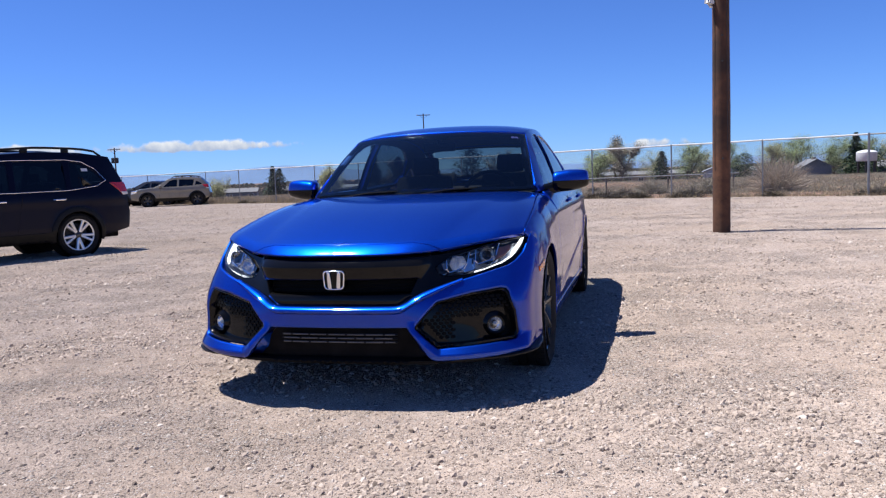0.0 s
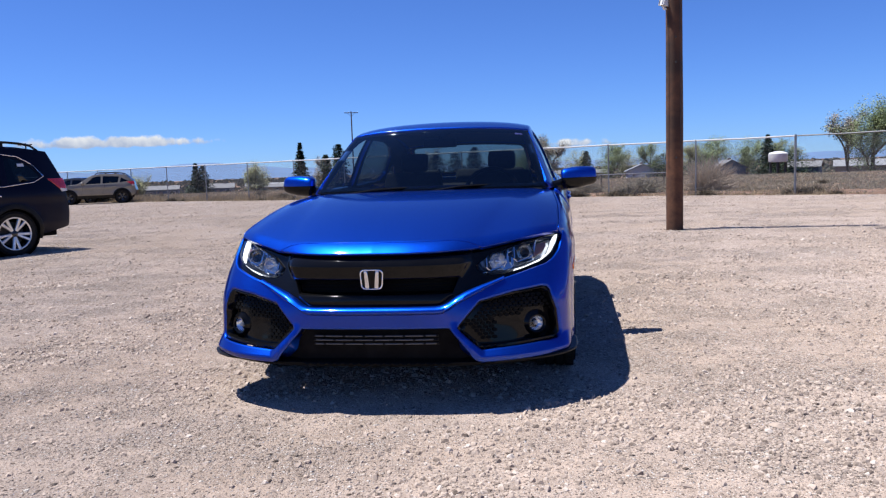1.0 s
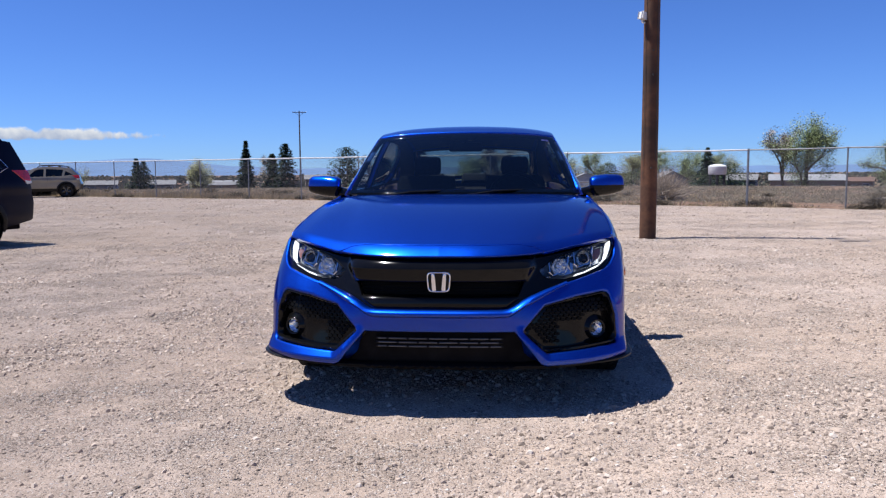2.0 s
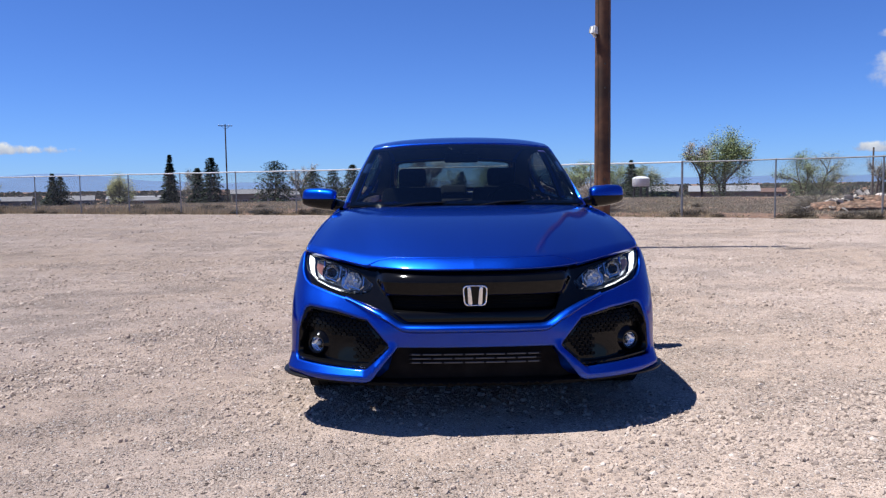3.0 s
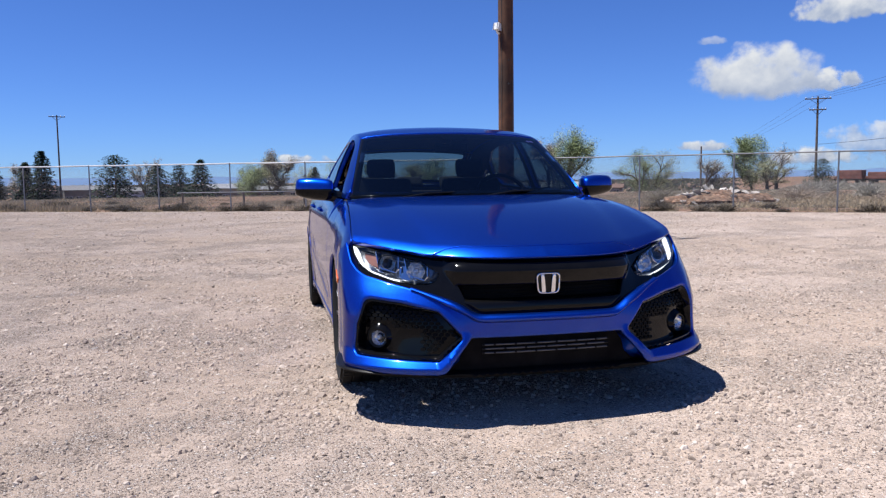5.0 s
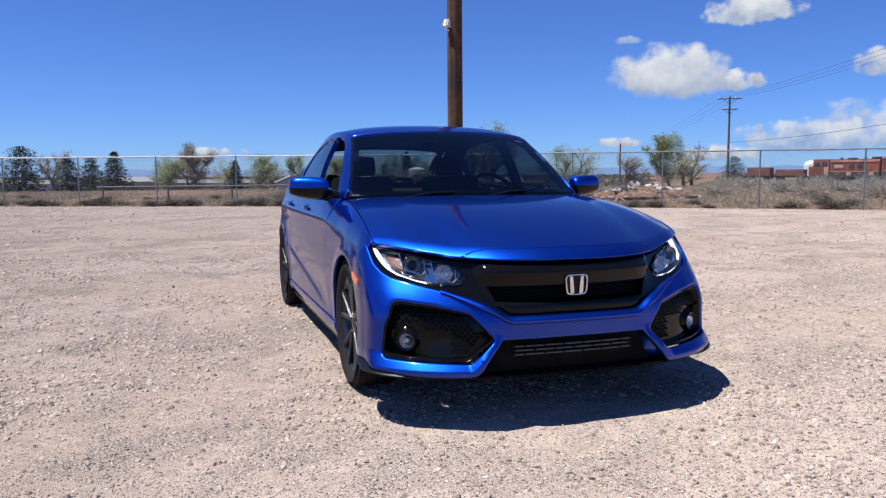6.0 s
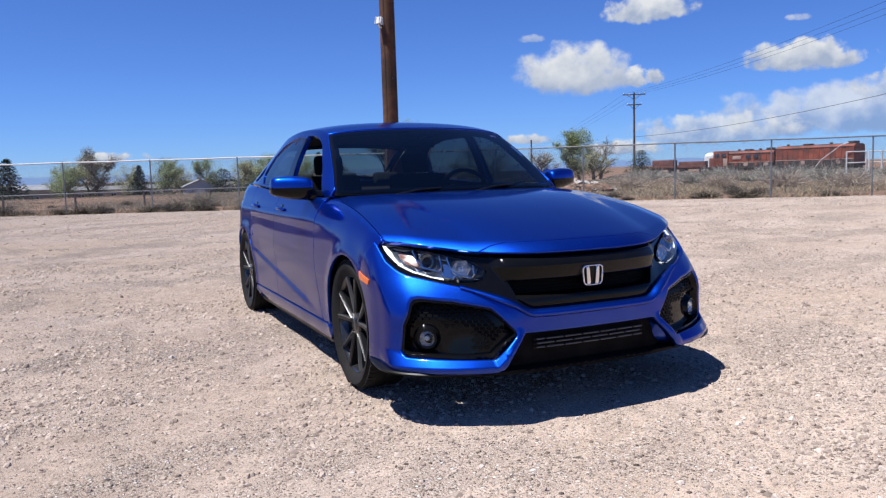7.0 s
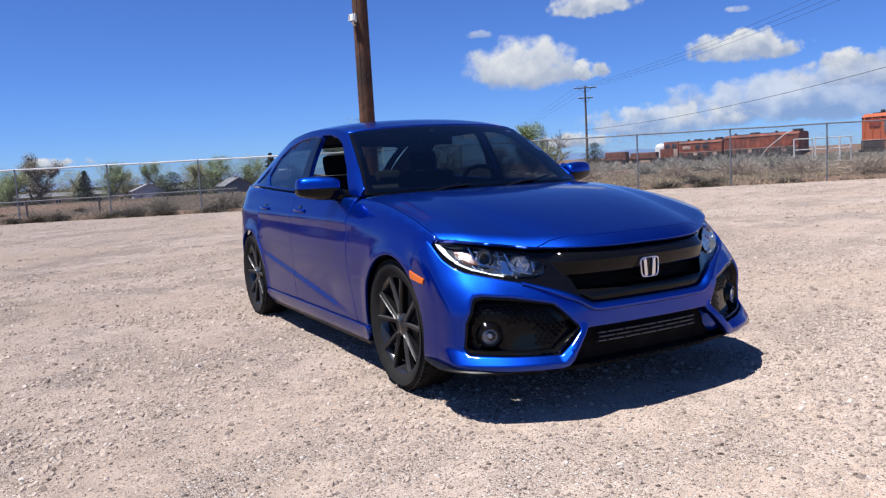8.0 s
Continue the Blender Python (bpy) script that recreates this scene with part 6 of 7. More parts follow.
def build_hatchback():
    car = thing("hatchback_car", CAR, "shiny metallic blue five-door hatchback parked on gravel", "car")
    G = 0.0012

    # bonnet
    out = [(-0.8393, 0.0), (-0.50, 0.0), (-0.44, .040), (-0.37, .0675), (0.37, .0675), (0.44, .040), (0.50, 0.0), (0.8393, 0.0), (0.8393, 1.347), (-0.8393, 1.347)]
    part("bonnet", panel(out, hood, 0.024, edge=0.0022, thick=0.02), BLUE, car, "", 40)
    lip = [(-0.497, 0.0), (0.497, 0.0), (0.44, .0385), (0.37, .066), (-0.37, .066), (-0.44, .0385)]
    part("nose_panel", panel(lip, hood, 0.011, edge=0.004, thick=0.009), BLUE, car, "", 40)

    # front bumper with its side pockets and the notch of the lower intake
    pocket = [(.80, .557), (.775, .563), (.65, .549), (.495, .513), (.393, .398), (.50, .301), (.84, .311), (.862, .332), (.852, .44), (.815, .54)]
    topl = [(.30, .490), (.325, .493), (.35, .504), (.39, .530), (.43, .549), (.50, .576), (.61, .614), (.655, .625), (.73, .645), (.79, .661), (.825, .680), (.863, .715), (.882, .752), (.905, .785), (.94, .800), (1.04, .772), (1.14, .722), (1.215, .665)]
    archf = [(1.52 - math.sqrt(ARCH**2 - (z - AZ) ** 2), z) for z in (.605, .56, .50, .43, .36, .30, .25, .232)]
    lowl = [(1.0, .236), (.85, .237), (.495, .233), (.468, .244), (.366, .374), (.352, .394)]
    half = topl + archf + lowl
    outline = [(-x, y) for x, y in half[::-1]] + half
    def skin(p, z):
        """The nose with the ledge under the grille and the blades that jut out below the side intakes."""
        q, a = fascia(p, z), abs(p)
        foot = 0.322 + 0.097 * min(1, max(0, (0.50 - a) / 0.107))
        k = min(1, max(0, (foot - z) / 0.058)) * min(1, max(0, (a - 0.35) / 0.10)) * min(1, max(0, (1.02 - a) / 0.12))
        d = Vector((1, 0.35 * p, 0)).normalized()
        q = q + d * (0.048 * k - 0.012 * min(1, max(0, (0.262 - z) / 0.03)))
        return q

    bmp = panel(outline, skin, 0.016, [pocket, [(-x, y) for x, y in pocket]], edge=0.012, thick=0.085)
    bumper = part("front_bumper", bmp, BLUE, car, "", 40)
    # rounded lip along the upper edge of the bumper, under the grille
    lip_z = curve([0, .29] + [p for p, _ in topl[:10]], [.490, .490] + [z for _, z in topl[:10]], False)
    b, prev = bm_new(), None
    for p in np.linspace(-0.60, 0.60, 97):
        z, a = lip_z(abs(p)), abs(p)
        w = 0.45 + 0.55 * min(1, max(0, (0.56 - a) / 0.12))
        f = Vector((1, 0.5 * p, 0)).normalized()
        row = [b.verts.new(fascia(p, z + dz * w) + f * dx * w + Vector((0, 0, ez * w))) for dz, dx, ez in
               ((-.030, -.004, 0), (-.018, .018, 0), (-.011, .022, .001), (-.002, .015, .003), (.008, -.006, .003), (.009, -.030, -.002))]
        if prev:
            for i in range(5):
                b.faces.new((prev[i], row[i], row[i + 1], prev[i + 1]))
        prev = row
    part("bumper_lip", b, BLUE, bumper, "", 60)
    for s in (1, -1):
        pk = [(s * x, y) for x, y in pocket]
        liner = part("fog_lamp_pocket", panel([(s * (.63 + (x - .63) * 1.07), .43 + (y - .43) * 1.16) for x, y in pocket], fascia, 0.04, edge=0, thick=0, out=-0.058), GLOSSBLACK, bumper, "gloss black side intake with honeycomb")
        ins = [(.63 + (x - .63) * .965, .435 + (y - .435) * .93) for x, y in pocket]
        ring = panel(rounded([(s * (.63 + (x - .63) * 1.035), .43 + (y - .43) * 1.07) for x, y in pocket], 0.02), fascia, 0.03, [[(s * x, y) for x, y in ins]], edge=0.003, thick=0.055, out=-0.010)
        part("pocket_bezel", ring, GLOSSBLACK, liner)
        b = bm_new()
        for row in range(12):  # flat black plates put in for the shade inside the honeycomb's cells
            z = .335 + 0.0165 * row
            for k in range(18):
                p0 = 0.42 + 0.027 * k + 0.0135 * (row % 2)
                if not all(inside(ins, p0 + dp, z + dz) for dp, dz in ((-.016, 0), (.016, 0), (0, .012), (0, -.012))) or math.hypot(p0 - 0.745, z - 0.380) < 0.085:
                    continue
                if z < 0.42 and p0 > 0.56:
                    continue
                b.faces.new([b.verts.new(fascia(s * (p0 + 0.0122 * math.cos(t)), z + 0.0092 * math.sin(t)) + Vector((-0.0555, 0, 0))) for t in [math.pi / 3 * (q + 0.5) for q in range(6)]])
        part("honeycomb_mesh", b, MESHBLACK, liner)
        c = fascia(s * 0.745, 0.380) + Vector((-0.050, 0, 0))
        nrm = Vector((0.9, s * 0.42, 0)).normalized()
        rot = Matrix.Translation(c) @ nrm.to_track_quat("Y", "Z").to_matrix().to_4x4()
        fog = part("fog_lamp", lathe(bm_new(), [(0.001, -0.022), (0.020, -0.018), (0.030, -0.010), (0.037, 0.002)], 32, rot), REFLECTOR, bumper, "round fog lamp with clear lens")
        part("lens", lathe(bm_new(), [(0.036, 0.004), (0.025, 0.010), (0.001, 0.013)], 32, rot), LENS, fog, recalc=False)
        part("bezel", lathe(bm_new(), [(0.034, -0.006), (0.036, 0.008), (0.043, 0.011), (0.050, 0.002), (0.064, -0.012)], 32, rot), GLOSSBLACK, fog)
        part("bulb_shield", lathe(bm_new(), [(0.001, 0.000), (0.009, -0.002), (0.012, -0.010), (0.012, -0.018)], 20, rot), LAMPGREY, fog)
        # side marker lamp
        mk = [(s * x, z) for x, z in ((1.055, .622), (1.236, .648), (1.240, .608), (1.09, .594))]
        part("side_marker_lamp", panel(rounded(mk, 0.008), fascia, 0.02, edge=0.003, thick=0.006, out=0.005), AMBER, bumper, "amber side marker lamp")

    # lower intake with its bars
    low = [(.350, .398), (.470, .243), (.40, .235)]
    lo = [(-x, y) for x, y in low[::-1]] + low
    intake = part("lower_intake", panel(lo, fascia, 0.05, edge=0, thick=0, out=-0.055), DARKVOID, car, "black lower air intake")
    for k in range(3):  # three rows of short bars, set like bricks
        z = 0.360 - 0.0185 * k
        for q in range(7):
            p0 = -0.335 + 0.096 * q + (0.048 if k % 2 else 0)
            p0, p1 = max(-0.29, p0), min(0.29, p0 + 0.084)
            if p1 - p0 > 0.02:
                pts = [fascia(p, z) + Vector((-0.026, 0, 0)) for p in np.linspace(p0, p1, 4)]
                part("intake_bar", tube(bm_new(), pts, 0.0036, 6), BARGREY, intake, "grey horizontal grille bar")
        pts = [fascia(p, z - 0.002) + Vector((-0.034, 0, 0)) for p in np.linspace(-0.30, 0.30, 13)]
        part("intake_rail", tube(bm_new(), pts, 0.0045, 6), SATINBLACK, intake)
    # chin spoiler
    spl = [(.40, .233), (.495, .230), (.85, .233), (1.0, .232), (1.168, .228), (1.172, .214), (1.0, .212), (.85, .214), (.50, .214), (.30, .212)]
    sp = [(-x, y) for x, y in spl[::-1]] + spl
    splitter = part("chin_spoiler", panel(sp, fascia, 0.04, edge=0.003, thick=0.09, out=-0.010), MESHBLACK, car, "black plastic chin spoiler", 40)
    for s in (1, -1):  # thin fins at the corners
        b, prev = bm_new(), None
        for p in np.linspace(0.56, 1.15, 30):
            t = (p - 0.56) / 0.59
            w = 0.004 + 0.044 * math.sin(math.pi * min(1, max(0, (t - 0.2) / 0.8)) ** 0.7) if t > 0.2 else 0.004
            q, q2 = fascia(s * p, 0.23), fascia(s * (p + 0.01), 0.23)
            d = (q2 - q).normalized()
            nn = Vector((d.y, -d.x, 0)) * (1 if s > 0 else -1)
            zz = 0.226 + 0.012 * t
            row = [b.verts.new(v) for v in (Vector((q.x, q.y, zz)) - nn * 0.03, Vector((q.x, q.y, zz)) + nn * w, Vector((q.x, q.y, zz + .007)) + nn * (w + .002), Vector((q.x, q.y, zz + .013)) + nn * (w - .004), Vector((q.x, q.y, zz + .013)) - nn * 0.03)]
            if prev:
                for i in range(4):
                    b.faces.new((prev[i], row[i], row[i + 1], prev[i + 1]))
            else:
                b.faces.new(row)
            prev = row
        b.faces.new(prev)
        part("splitter_fin", b, SATINBLACK, splitter, "black splitter fin", 40)

    # black wing between the lamps
    bottom = [(.30, .495), (.325, .498), (.35, .509), (.39, .535), (.43, .554), (.50, .581), (.61, .619), (.655, .630), (.73, .650), (.79, .666), (.825, .685), (.863, .720), (.882, .757), (.90, .788)]
    top = [(.90, .815), (.84, .809), (.74, .788), (.62, .762), (.50, .740), (.36, .728), (.20, .724)]
    lamp = [(.482, .676), (.497, .648), (.533, .634), (.60, .634), (.643, .642), (.70, .656), (.767, .677), (.825, .71), (.862, .752), (.888, .793), (.84, .793), (.79, .785), (.70, .765), (.62, .743), (.54, .720)]
    w = [(p, z - 0.014) for p, z in bottom] + top
    gap = [(.30, .512), (.37, .548), (.40, .615), (.438, .690), (.435, .716)]
    wing = panel([(-x, y) for x, y in w[::-1]] + w, fascia, 0.03, [lamp, [(-x, y) for x, y in lamp], gap + [(-x, y) for x, y in gap[::-1]]], edge=0.004, thick=0.03, out=-0.022)
    grille = part("grille_surround", wing, GLOSSBLACK, car, "black front grille between the headlights")

    def swept(rows):
        """A bar across the nose: each row is (height, depth, half its width)."""
        b, prev = bm_new(), None
        for t in np.linspace(-1, 1, 61):
            t = t * (1.5 - 0.5 * t * t)
            f = min(1, max(0, (abs(t) - 0.90) / 0.10))
            f = f * f * (3 - 2 * f)
            row = [b.verts.new(fascia(t * hw, z) + Vector((lerp(dx, -0.026, f), 0, 0))) for z, dx, hw in rows]
            if prev:
                for A, B, C, D in zip(prev, row, row[1:], prev[1:]):
                    b.faces.new((A, B, C, D))
            prev = row
        return b

    section = [(.738, -.036, .447), (.731, -.014, .450), (.722, -.004, .453), (.708, .005, .456), (.698, .0105, .458), (.693, .0125, .459), (.688, .0125, .459), (.683, .0105, .458), (.665, .001, .449),
               (.640, -.011, .435), (.628, -.018, .427), (.622, -.026, .422), (.618, -.050, .419), (.614, -.075, .417)]
    ledge = [(.562, -.075, .394), (.559, -.050, .392), (.556, -.026, .391), (.552, -.018, .389), (.547, -.0145, .386), (.541, -.0135, .380), (.522, -.014, .357), (.503, -.017, .330), (.490, -.032, .317)]
    part("grille_bar", swept(section), GLOSSBLACK, grille, "gloss black upper grille bar", 60)
    part("grille_ledge", swept(ledge), GLOSSBLACK, grille, "gloss black lower grille edge", 60)
    part("grille_mesh", swept([(.616, -.074, .417), (.60, -.076, .411), (.58, -.076, .402), (.560, -.074, .393)]), MESHBLACK, grille)
    for z in (.604, .588, .573):
        part("grille_slat", tube(bm_new(), [fascia(p, z) + Vector((-.068, 0, 0)) for p in np.linspace(-.37, .37, 17)], 0.004, 6), MESHBLACK, grille)
    # plain badge: a rounded ring with two bars
    bz, bx = 0.629, 0.926
    hexo = rounded([(-.058, .0475), (.058, .0475), (.051, -.0475), (-.051, -.0475)], 0.026, 5)
    hexi = rounded([(-.051, .041), (.051, .041), (.044, -.041), (-.044, -.041)], 0.021, 5)
    flat = lambda a, c: Vector((bx + 0.012, a, bz + c))
    ring = part("badge", panel(hexo, flat, 0.012, [hexi], edge=0.003, thick=0.014), CHROME, grille, "chrome badge")
    part("badge_backing", panel([(x * .97, y * .97) for x, y in hexo], lambda a, c: flat(a, c) - Vector((.010, 0, 0)), 0.02, edge=0.002, thick=0.045), GLOSSBLACK, ring)
    for s in (1, -1):
        q = [(s * .012, -.041), (s * .031, -.041), (s * .036, .041), (s * .020, .041), (s * .015, -.004)]
        part("badge_bar", panel(q, flat, 0.012, edge=0.002, thick=0.012), CHROME, ring)

    # headlights
    for s in (1, -1):
        L = [(s * x, y) for x, y in lamp]
        hl = part("headlight", panel(L, fascia, 0.03, edge=0, thick=0, out=-0.075), LAMPGREY, car, "clear headlight with white light strip")
        rimw = bm_new()
        n = len(lamp)
        dl = dense(L, 0.03)
        ra = [rimw.verts.new(fascia(*p) + Vector((-0.016, 0, 0))) for p in dl]
        rb = [rimw.verts.new(fascia(*p) + Vector((-0.078, 0, 0))) for p in dl]
        for i in range(len(dl)):
            rimw.faces.new((ra[i], ra[(i + 1) % len(dl)], rb[(i + 1) % len(dl)], rb[i]))
        part("lamp_housing", rimw, SATINBLACK, hl)
        part("lens", panel(L, fascia, 0.03, edge=0, thick=0, out=-0.010), LENS, hl, recalc=False)
        drl = [(.655, .646), (.70, .657), (.767, .679), (.823, .712), (.860, .754), (.886, .791), (.858, .788), (.838, .768), (.834, .748), (.810, .7115), (.761, .6825), (.70, .6605), (.655, .652)]
        part("light_strip", panel([(s * x, y) for x, y in drl], fascia, 0.02, edge=0.003, thick=0.02, out=-0.022), LAMPWHITE, hl, "white daytime running light strip")
        for p, z, r, m in ((.562, .676, .042, REFLECTOR), (.685, .706, .040, REFLECTOR)):
            c = fascia(s * p, z) + Vector((-0.055, 0, 0))
            nrm = Vector((1, s * 0.25, 0)).normalized()
            rot = Matrix.Translation(c) @ nrm.to_track_quat("Y", "Z").to_matrix().to_4x4()
            part("reflector_bowl", lathe(bm_new(), [(0.001, -0.02), (r * 0.5, -0.014), (r * 0.85, 0.004), (r, 0.022), (r * 1.08, 0.026), (r * 1.1, 0.0)], 28 if p > .6 else 6, rot), m, hl, "", 35 if p > .6 else 10)
            part("projector_lens", lathe(bm_new(), [(r * 0.62, 0.006), (r * 0.56, 0.018), (r * 0.35, 0.028), (0.001, 0.032)] if p > .6 else [(r * 0.22, -0.01), (r * 0.2, 0.012), (0.001, 0.016)], 24, rot), GLOSSBLACK if p > .6 else REFLECTOR, hl)
        tl = [(.738, .698), (.785, .722), (.806, .748), (.806, .772), (.755, .762), (.735, .735)]
        part("turn_lamp", panel([(s * x, y) for x, y in tl], fascia, 0.02, edge=0.003, thick=0.02, out=-0.035), AMBERDARK, hl, "brown turn signal lamp")
        # silver facets behind the lens
        for p0, p1, z0, z1, dx in ((.515, .60, .640, .646, -.03), (.61, .66, .652, .715, -.05), (.625, .73, .735, .748, -.045), (.52, .60, .712, .722, -.05), (.728, .760, .690, .755, -.055)):
            q = [(s * p0, z0), (s * p1, z0 + .25 * (p1 - p0)), (s * p1, z1 + .25 * (p1 - p0)), (s * p0, z1)]
            part("reflector_facet", panel(q, fascia, 0.03, edge=0.002, thick=0.01, out=dx), CHROME, hl)
        for pc, zc in ((.562, .676), (.685, .706)):  # chrome frames round the two lamps
            arch_ = [(-.048, .040), (-.044, -.012), (-.030, -.032), (.026, -.028), (.042, -.010), (.046, .040)]
            pts = [fascia(s * (pc + dp), zc + dz + .22 * dp) + Vector((-.034 - .12 * max(0, dz), 0, 0)) for dp, dz in arch_]
            part("lamp_frame", tube(bm_new(), pts, 0.0055, 6), CHROME, hl, "chrome lamp frame")

    # flanks
    def arc(c, a0, a1, n=18):
        return [(c + ARCH * math.cos(radians(a)), AZ + ARCH * math.sin(radians(a))) for a in np.linspace(a0, a1, n)]

    fender = [(u, edge_z(u) - 0.0003) for u in np.linspace(0.434, -0.598, 24)] + [(-0.600, .80), (-0.595, .60), (-0.565, .40), (-0.53, .272)]
    fender += [(-0.363, .272)] + arc(0, 190, 47, 22)[1:] + [(.300, .672), (.365, .735), (.42, .795)]
    fd = [(u, z) for u, z in fender]
    door_f = [(u, belt_z(u) - G) for u in np.linspace(-0.603, -1.617, 12)] + [(-1.6275, .80), (-1.6325, .60), (-1.6175, .272), (-0.533, .272), (-0.568, .40), (-0.598, .60), (-0.603, .80)]
    door_r = [(u, belt_z(u) - G) for u in np.linspace(-1.621, -2.50, 10)] + [(-2.47, .90), (-2.40, .78), (-2.345, .66)]
    door_r += [(-WB + (ARCH + .03) * math.cos(radians(a)), AZ + (ARCH + .03) * math.sin(radians(a))) for a in (52, 36, 20, 5, -8)] + [(-2.28, .272), (-1.621, .272), (-1.636, .60), (-1.631, .80)]
    quarter = [(u, belt_z(u) - G) for u in np.linspace(-2.506, -3.44, 10)] + [(-3.46, .80), (-3.43, .55), (-3.40, .30), (-3.05, .28)]
    quarter += arc(-WB, -10, 190, 24)[0:0] + [p for p in arc(-WB, 190, -10, 26)] + [(-2.33, .272), (-2.286, .272)]
    quarter += [(-WB + (ARCH + .027) * math.cos(radians(a)), AZ + (ARCH + .027) * math.sin(radians(a))) for a in (-8, 5, 20, 36, 52)] + [(-2.351, .66), (-2.406, .78), (-2.476, .90)]
    skirt = [(-0.375, .268), (-2.335, .268), (-2.345, .20), (-2.25, .175), (-0.45, .175), (-0.40, .20)]
    for s in (1, -1):
        def add(name, poly, m, step=0.04, parent=car, label="", **k):
            b = panel(poly, side, step, flip=-1, **k)
            return part(name, b if s > 0 else mirrored(b), m, parent, label, 40)

        add("front_wing", fd, BLUE, 0.03, edge=0.0022)
        df = add("front_door", door_f, BLUE, 0.016, edge=0.002)
        dr = add("rear_door", door_r, BLUE, 0.016, edge=0.002)
        add("rear_quarter", quarter, BLUE, edge=0.002)
        add("side_skirt", skirt, BLUE, out=0.006, thick=0.06)
        add("sill_trim", [(-0.37, .178), (-2.33, .178), (-2.25, .15), (-0.45, .15)], SATINBLACK, out=0.004, thick=0.05)
        for d, u in ((df, -1.45), (dr, -2.27)):
            c = side(u, .895)
            b = bm_new()
            tube(b, [c + Vector((.100, .002, -.004)), c + Vector((.088, .010, -.001)), c + Vector((.02, .016, .001)), c + Vector((-.07, .014, .003)), c + Vector((-.10, .002, .005))], 0.011, 8)
            h = part("door_handle", b if s > 0 else mirrored(b), BLUE, d)
            b = bm_new()
            lathe(b, [(0.001, 0.003), (0.030, 0.006), (0.038, 0.004)], 24, Matrix.Translation(c + Vector((0, -.006, -.004))))
            part("handle_recess", b if s > 0 else mirrored(b), GLOSSBLACK, h)
        # greenhouse: pillars and roof rail in one pressing with two window openings
        rail = [(u, 0.0) for u in np.linspace(-0.64, -3.44, 22)] + [(u, 0.4) for u in np.linspace(-3.44, -0.64, 40)]
        win_f = [(-0.76, .03), (-1.575, .02), (-1.60, .362), (-1.40, .362), (-1.25, .35), (-1.10, .318), (-0.95, .272), (-0.83, .15)]
        win_r = [(-1.69, .02), (-2.48, .025), (-2.62, .10), (-2.52, .26), (-2.32, .325), (-2.05, .350), (-1.66, .356)]
        win_q = [(-2.66, .04), (-3.02, .05), (-2.82, .17), (-2.68, .21)]
        wins = [rounded(w_, 0.03) for w_ in (win_f, win_r, win_q)]
        b = panel(rail, cabin_side, 0.035, wins, edge=0.004, thick=0.03, flip=-1)
        shell = part("cabin_side", b if s > 0 else mirrored(b), BLUE, car, "", 40)
        b = panel(rail, cabin_side, 0.06, wins, edge=0, thick=0, out=-0.026, flip=-1)
        part("pillar_lining", b if s > 0 else mirrored(b), DASH, shell, "dark grey pillar lining")
        pil = [(-1.555, .012), (-1.72, .012), (-1.69, .345), (-1.58, .345)]
        b = panel(pil, cabin_side, 0.05, edge=0.002, thick=0.004, out=0.003, flip=-1)
        part("pillar_trim", b if s > 0 else mirrored(b), GLOSSBLACK, shell, "gloss black door pillar trim")
        for k, (w_, m) in enumerate(zip(wins, (DARKGLASS, DARKGLASS, DARKGLASS))):
            if k == 0 and s < 0:
                w_ = rounded([(-0.80, .035), (-1.575, .02), (-1.575, .05), (-0.83, .06)], 0.008)  # wound down
            b = panel(w_, cabin_side, 0.05, edge=0, thick=0, out=-0.010, flip=-1)
            if s > 0:
                bmesh.ops.reverse_faces(b, faces=b.faces)
            part("side_window", b if s > 0 else mirrored_keep(b), m, shell, "side window wound down" if k == 0 and s < 0 else "tinted side window", recalc=False)
        b = bm_new()
        tube(b, [cabin_side(u, 0.005) + Vector((0, 0.006, 0.004)) for u in np.linspace(-0.72, -3.0, 24)], 0.006, 6)
        part("belt_moulding", b if s > 0 else mirrored(b), GLOSSBLACK, shell)
        # door mirror
        b = bm_new()
        bmesh.ops.create_uvsphere(b, u_segments=28, v_segments=16, radius=1)
        for v in b.verts:
            x, y, z = v.co
            r = math.sqrt(max(1e-9, 1 - y * y))
            g = (1 - min(1, abs(y)) ** 5) ** 0.2 / r if r > 1e-4 else 0
            x, z = x * g, z * g
            taper = 1 - 0.20 * max(0, y)
            bx_ = math.copysign(abs(x) ** 0.7, x)
            zz = math.copysign(abs(z) ** 0.7, z) * (0.072 if z > 0 else 0.070)
            v.co = Vector((-0.865 + bx_ * 0.078 * taper - 0.03 * y, 0.965 + y * 0.118, 1.046 + zz * taper + 0.012 * y))
            if v.co.x < -0.93:
                v.co.x = -0.93
        lowb = b.copy()
        bmesh.ops.bisect_plane(b, geom=b.verts[:] + b.edges[:] + b.faces[:], plane_co=(0, 0, 1.046), plane_no=(0, 0, 1), clear_inner=True)
        bmesh.ops.bisect_plane(lowb, geom=lowb.verts[:] + lowb.edges[:] + lowb.faces[:], plane_co=(0, 0, 1.046), plane_no=(0, 0, 1), clear_outer=True)
        tube(lowb, [(-0.80, 0.78, 0.990), (-0.83, 0.84, 1.000), (-0.85, 0.90, 1.015)], 0.034, 10, 0.044)
        mir = part("door_mirror", b if s > 0 else mirrored(b), BLUE, car, "blue door mirror with black base", 50)
        part("mirror_base", lowb if s > 0 else mirrored(lowb), GLOSSBLACK, mir)
        b = panel(rounded([(.885, 1.02), (1.05, 1.03), (1.055, 1.10), (.89, 1.115)], 0.02), lambda a, c: Vector((-0.9335, a, c)), 0.05, edge=0, thick=0)
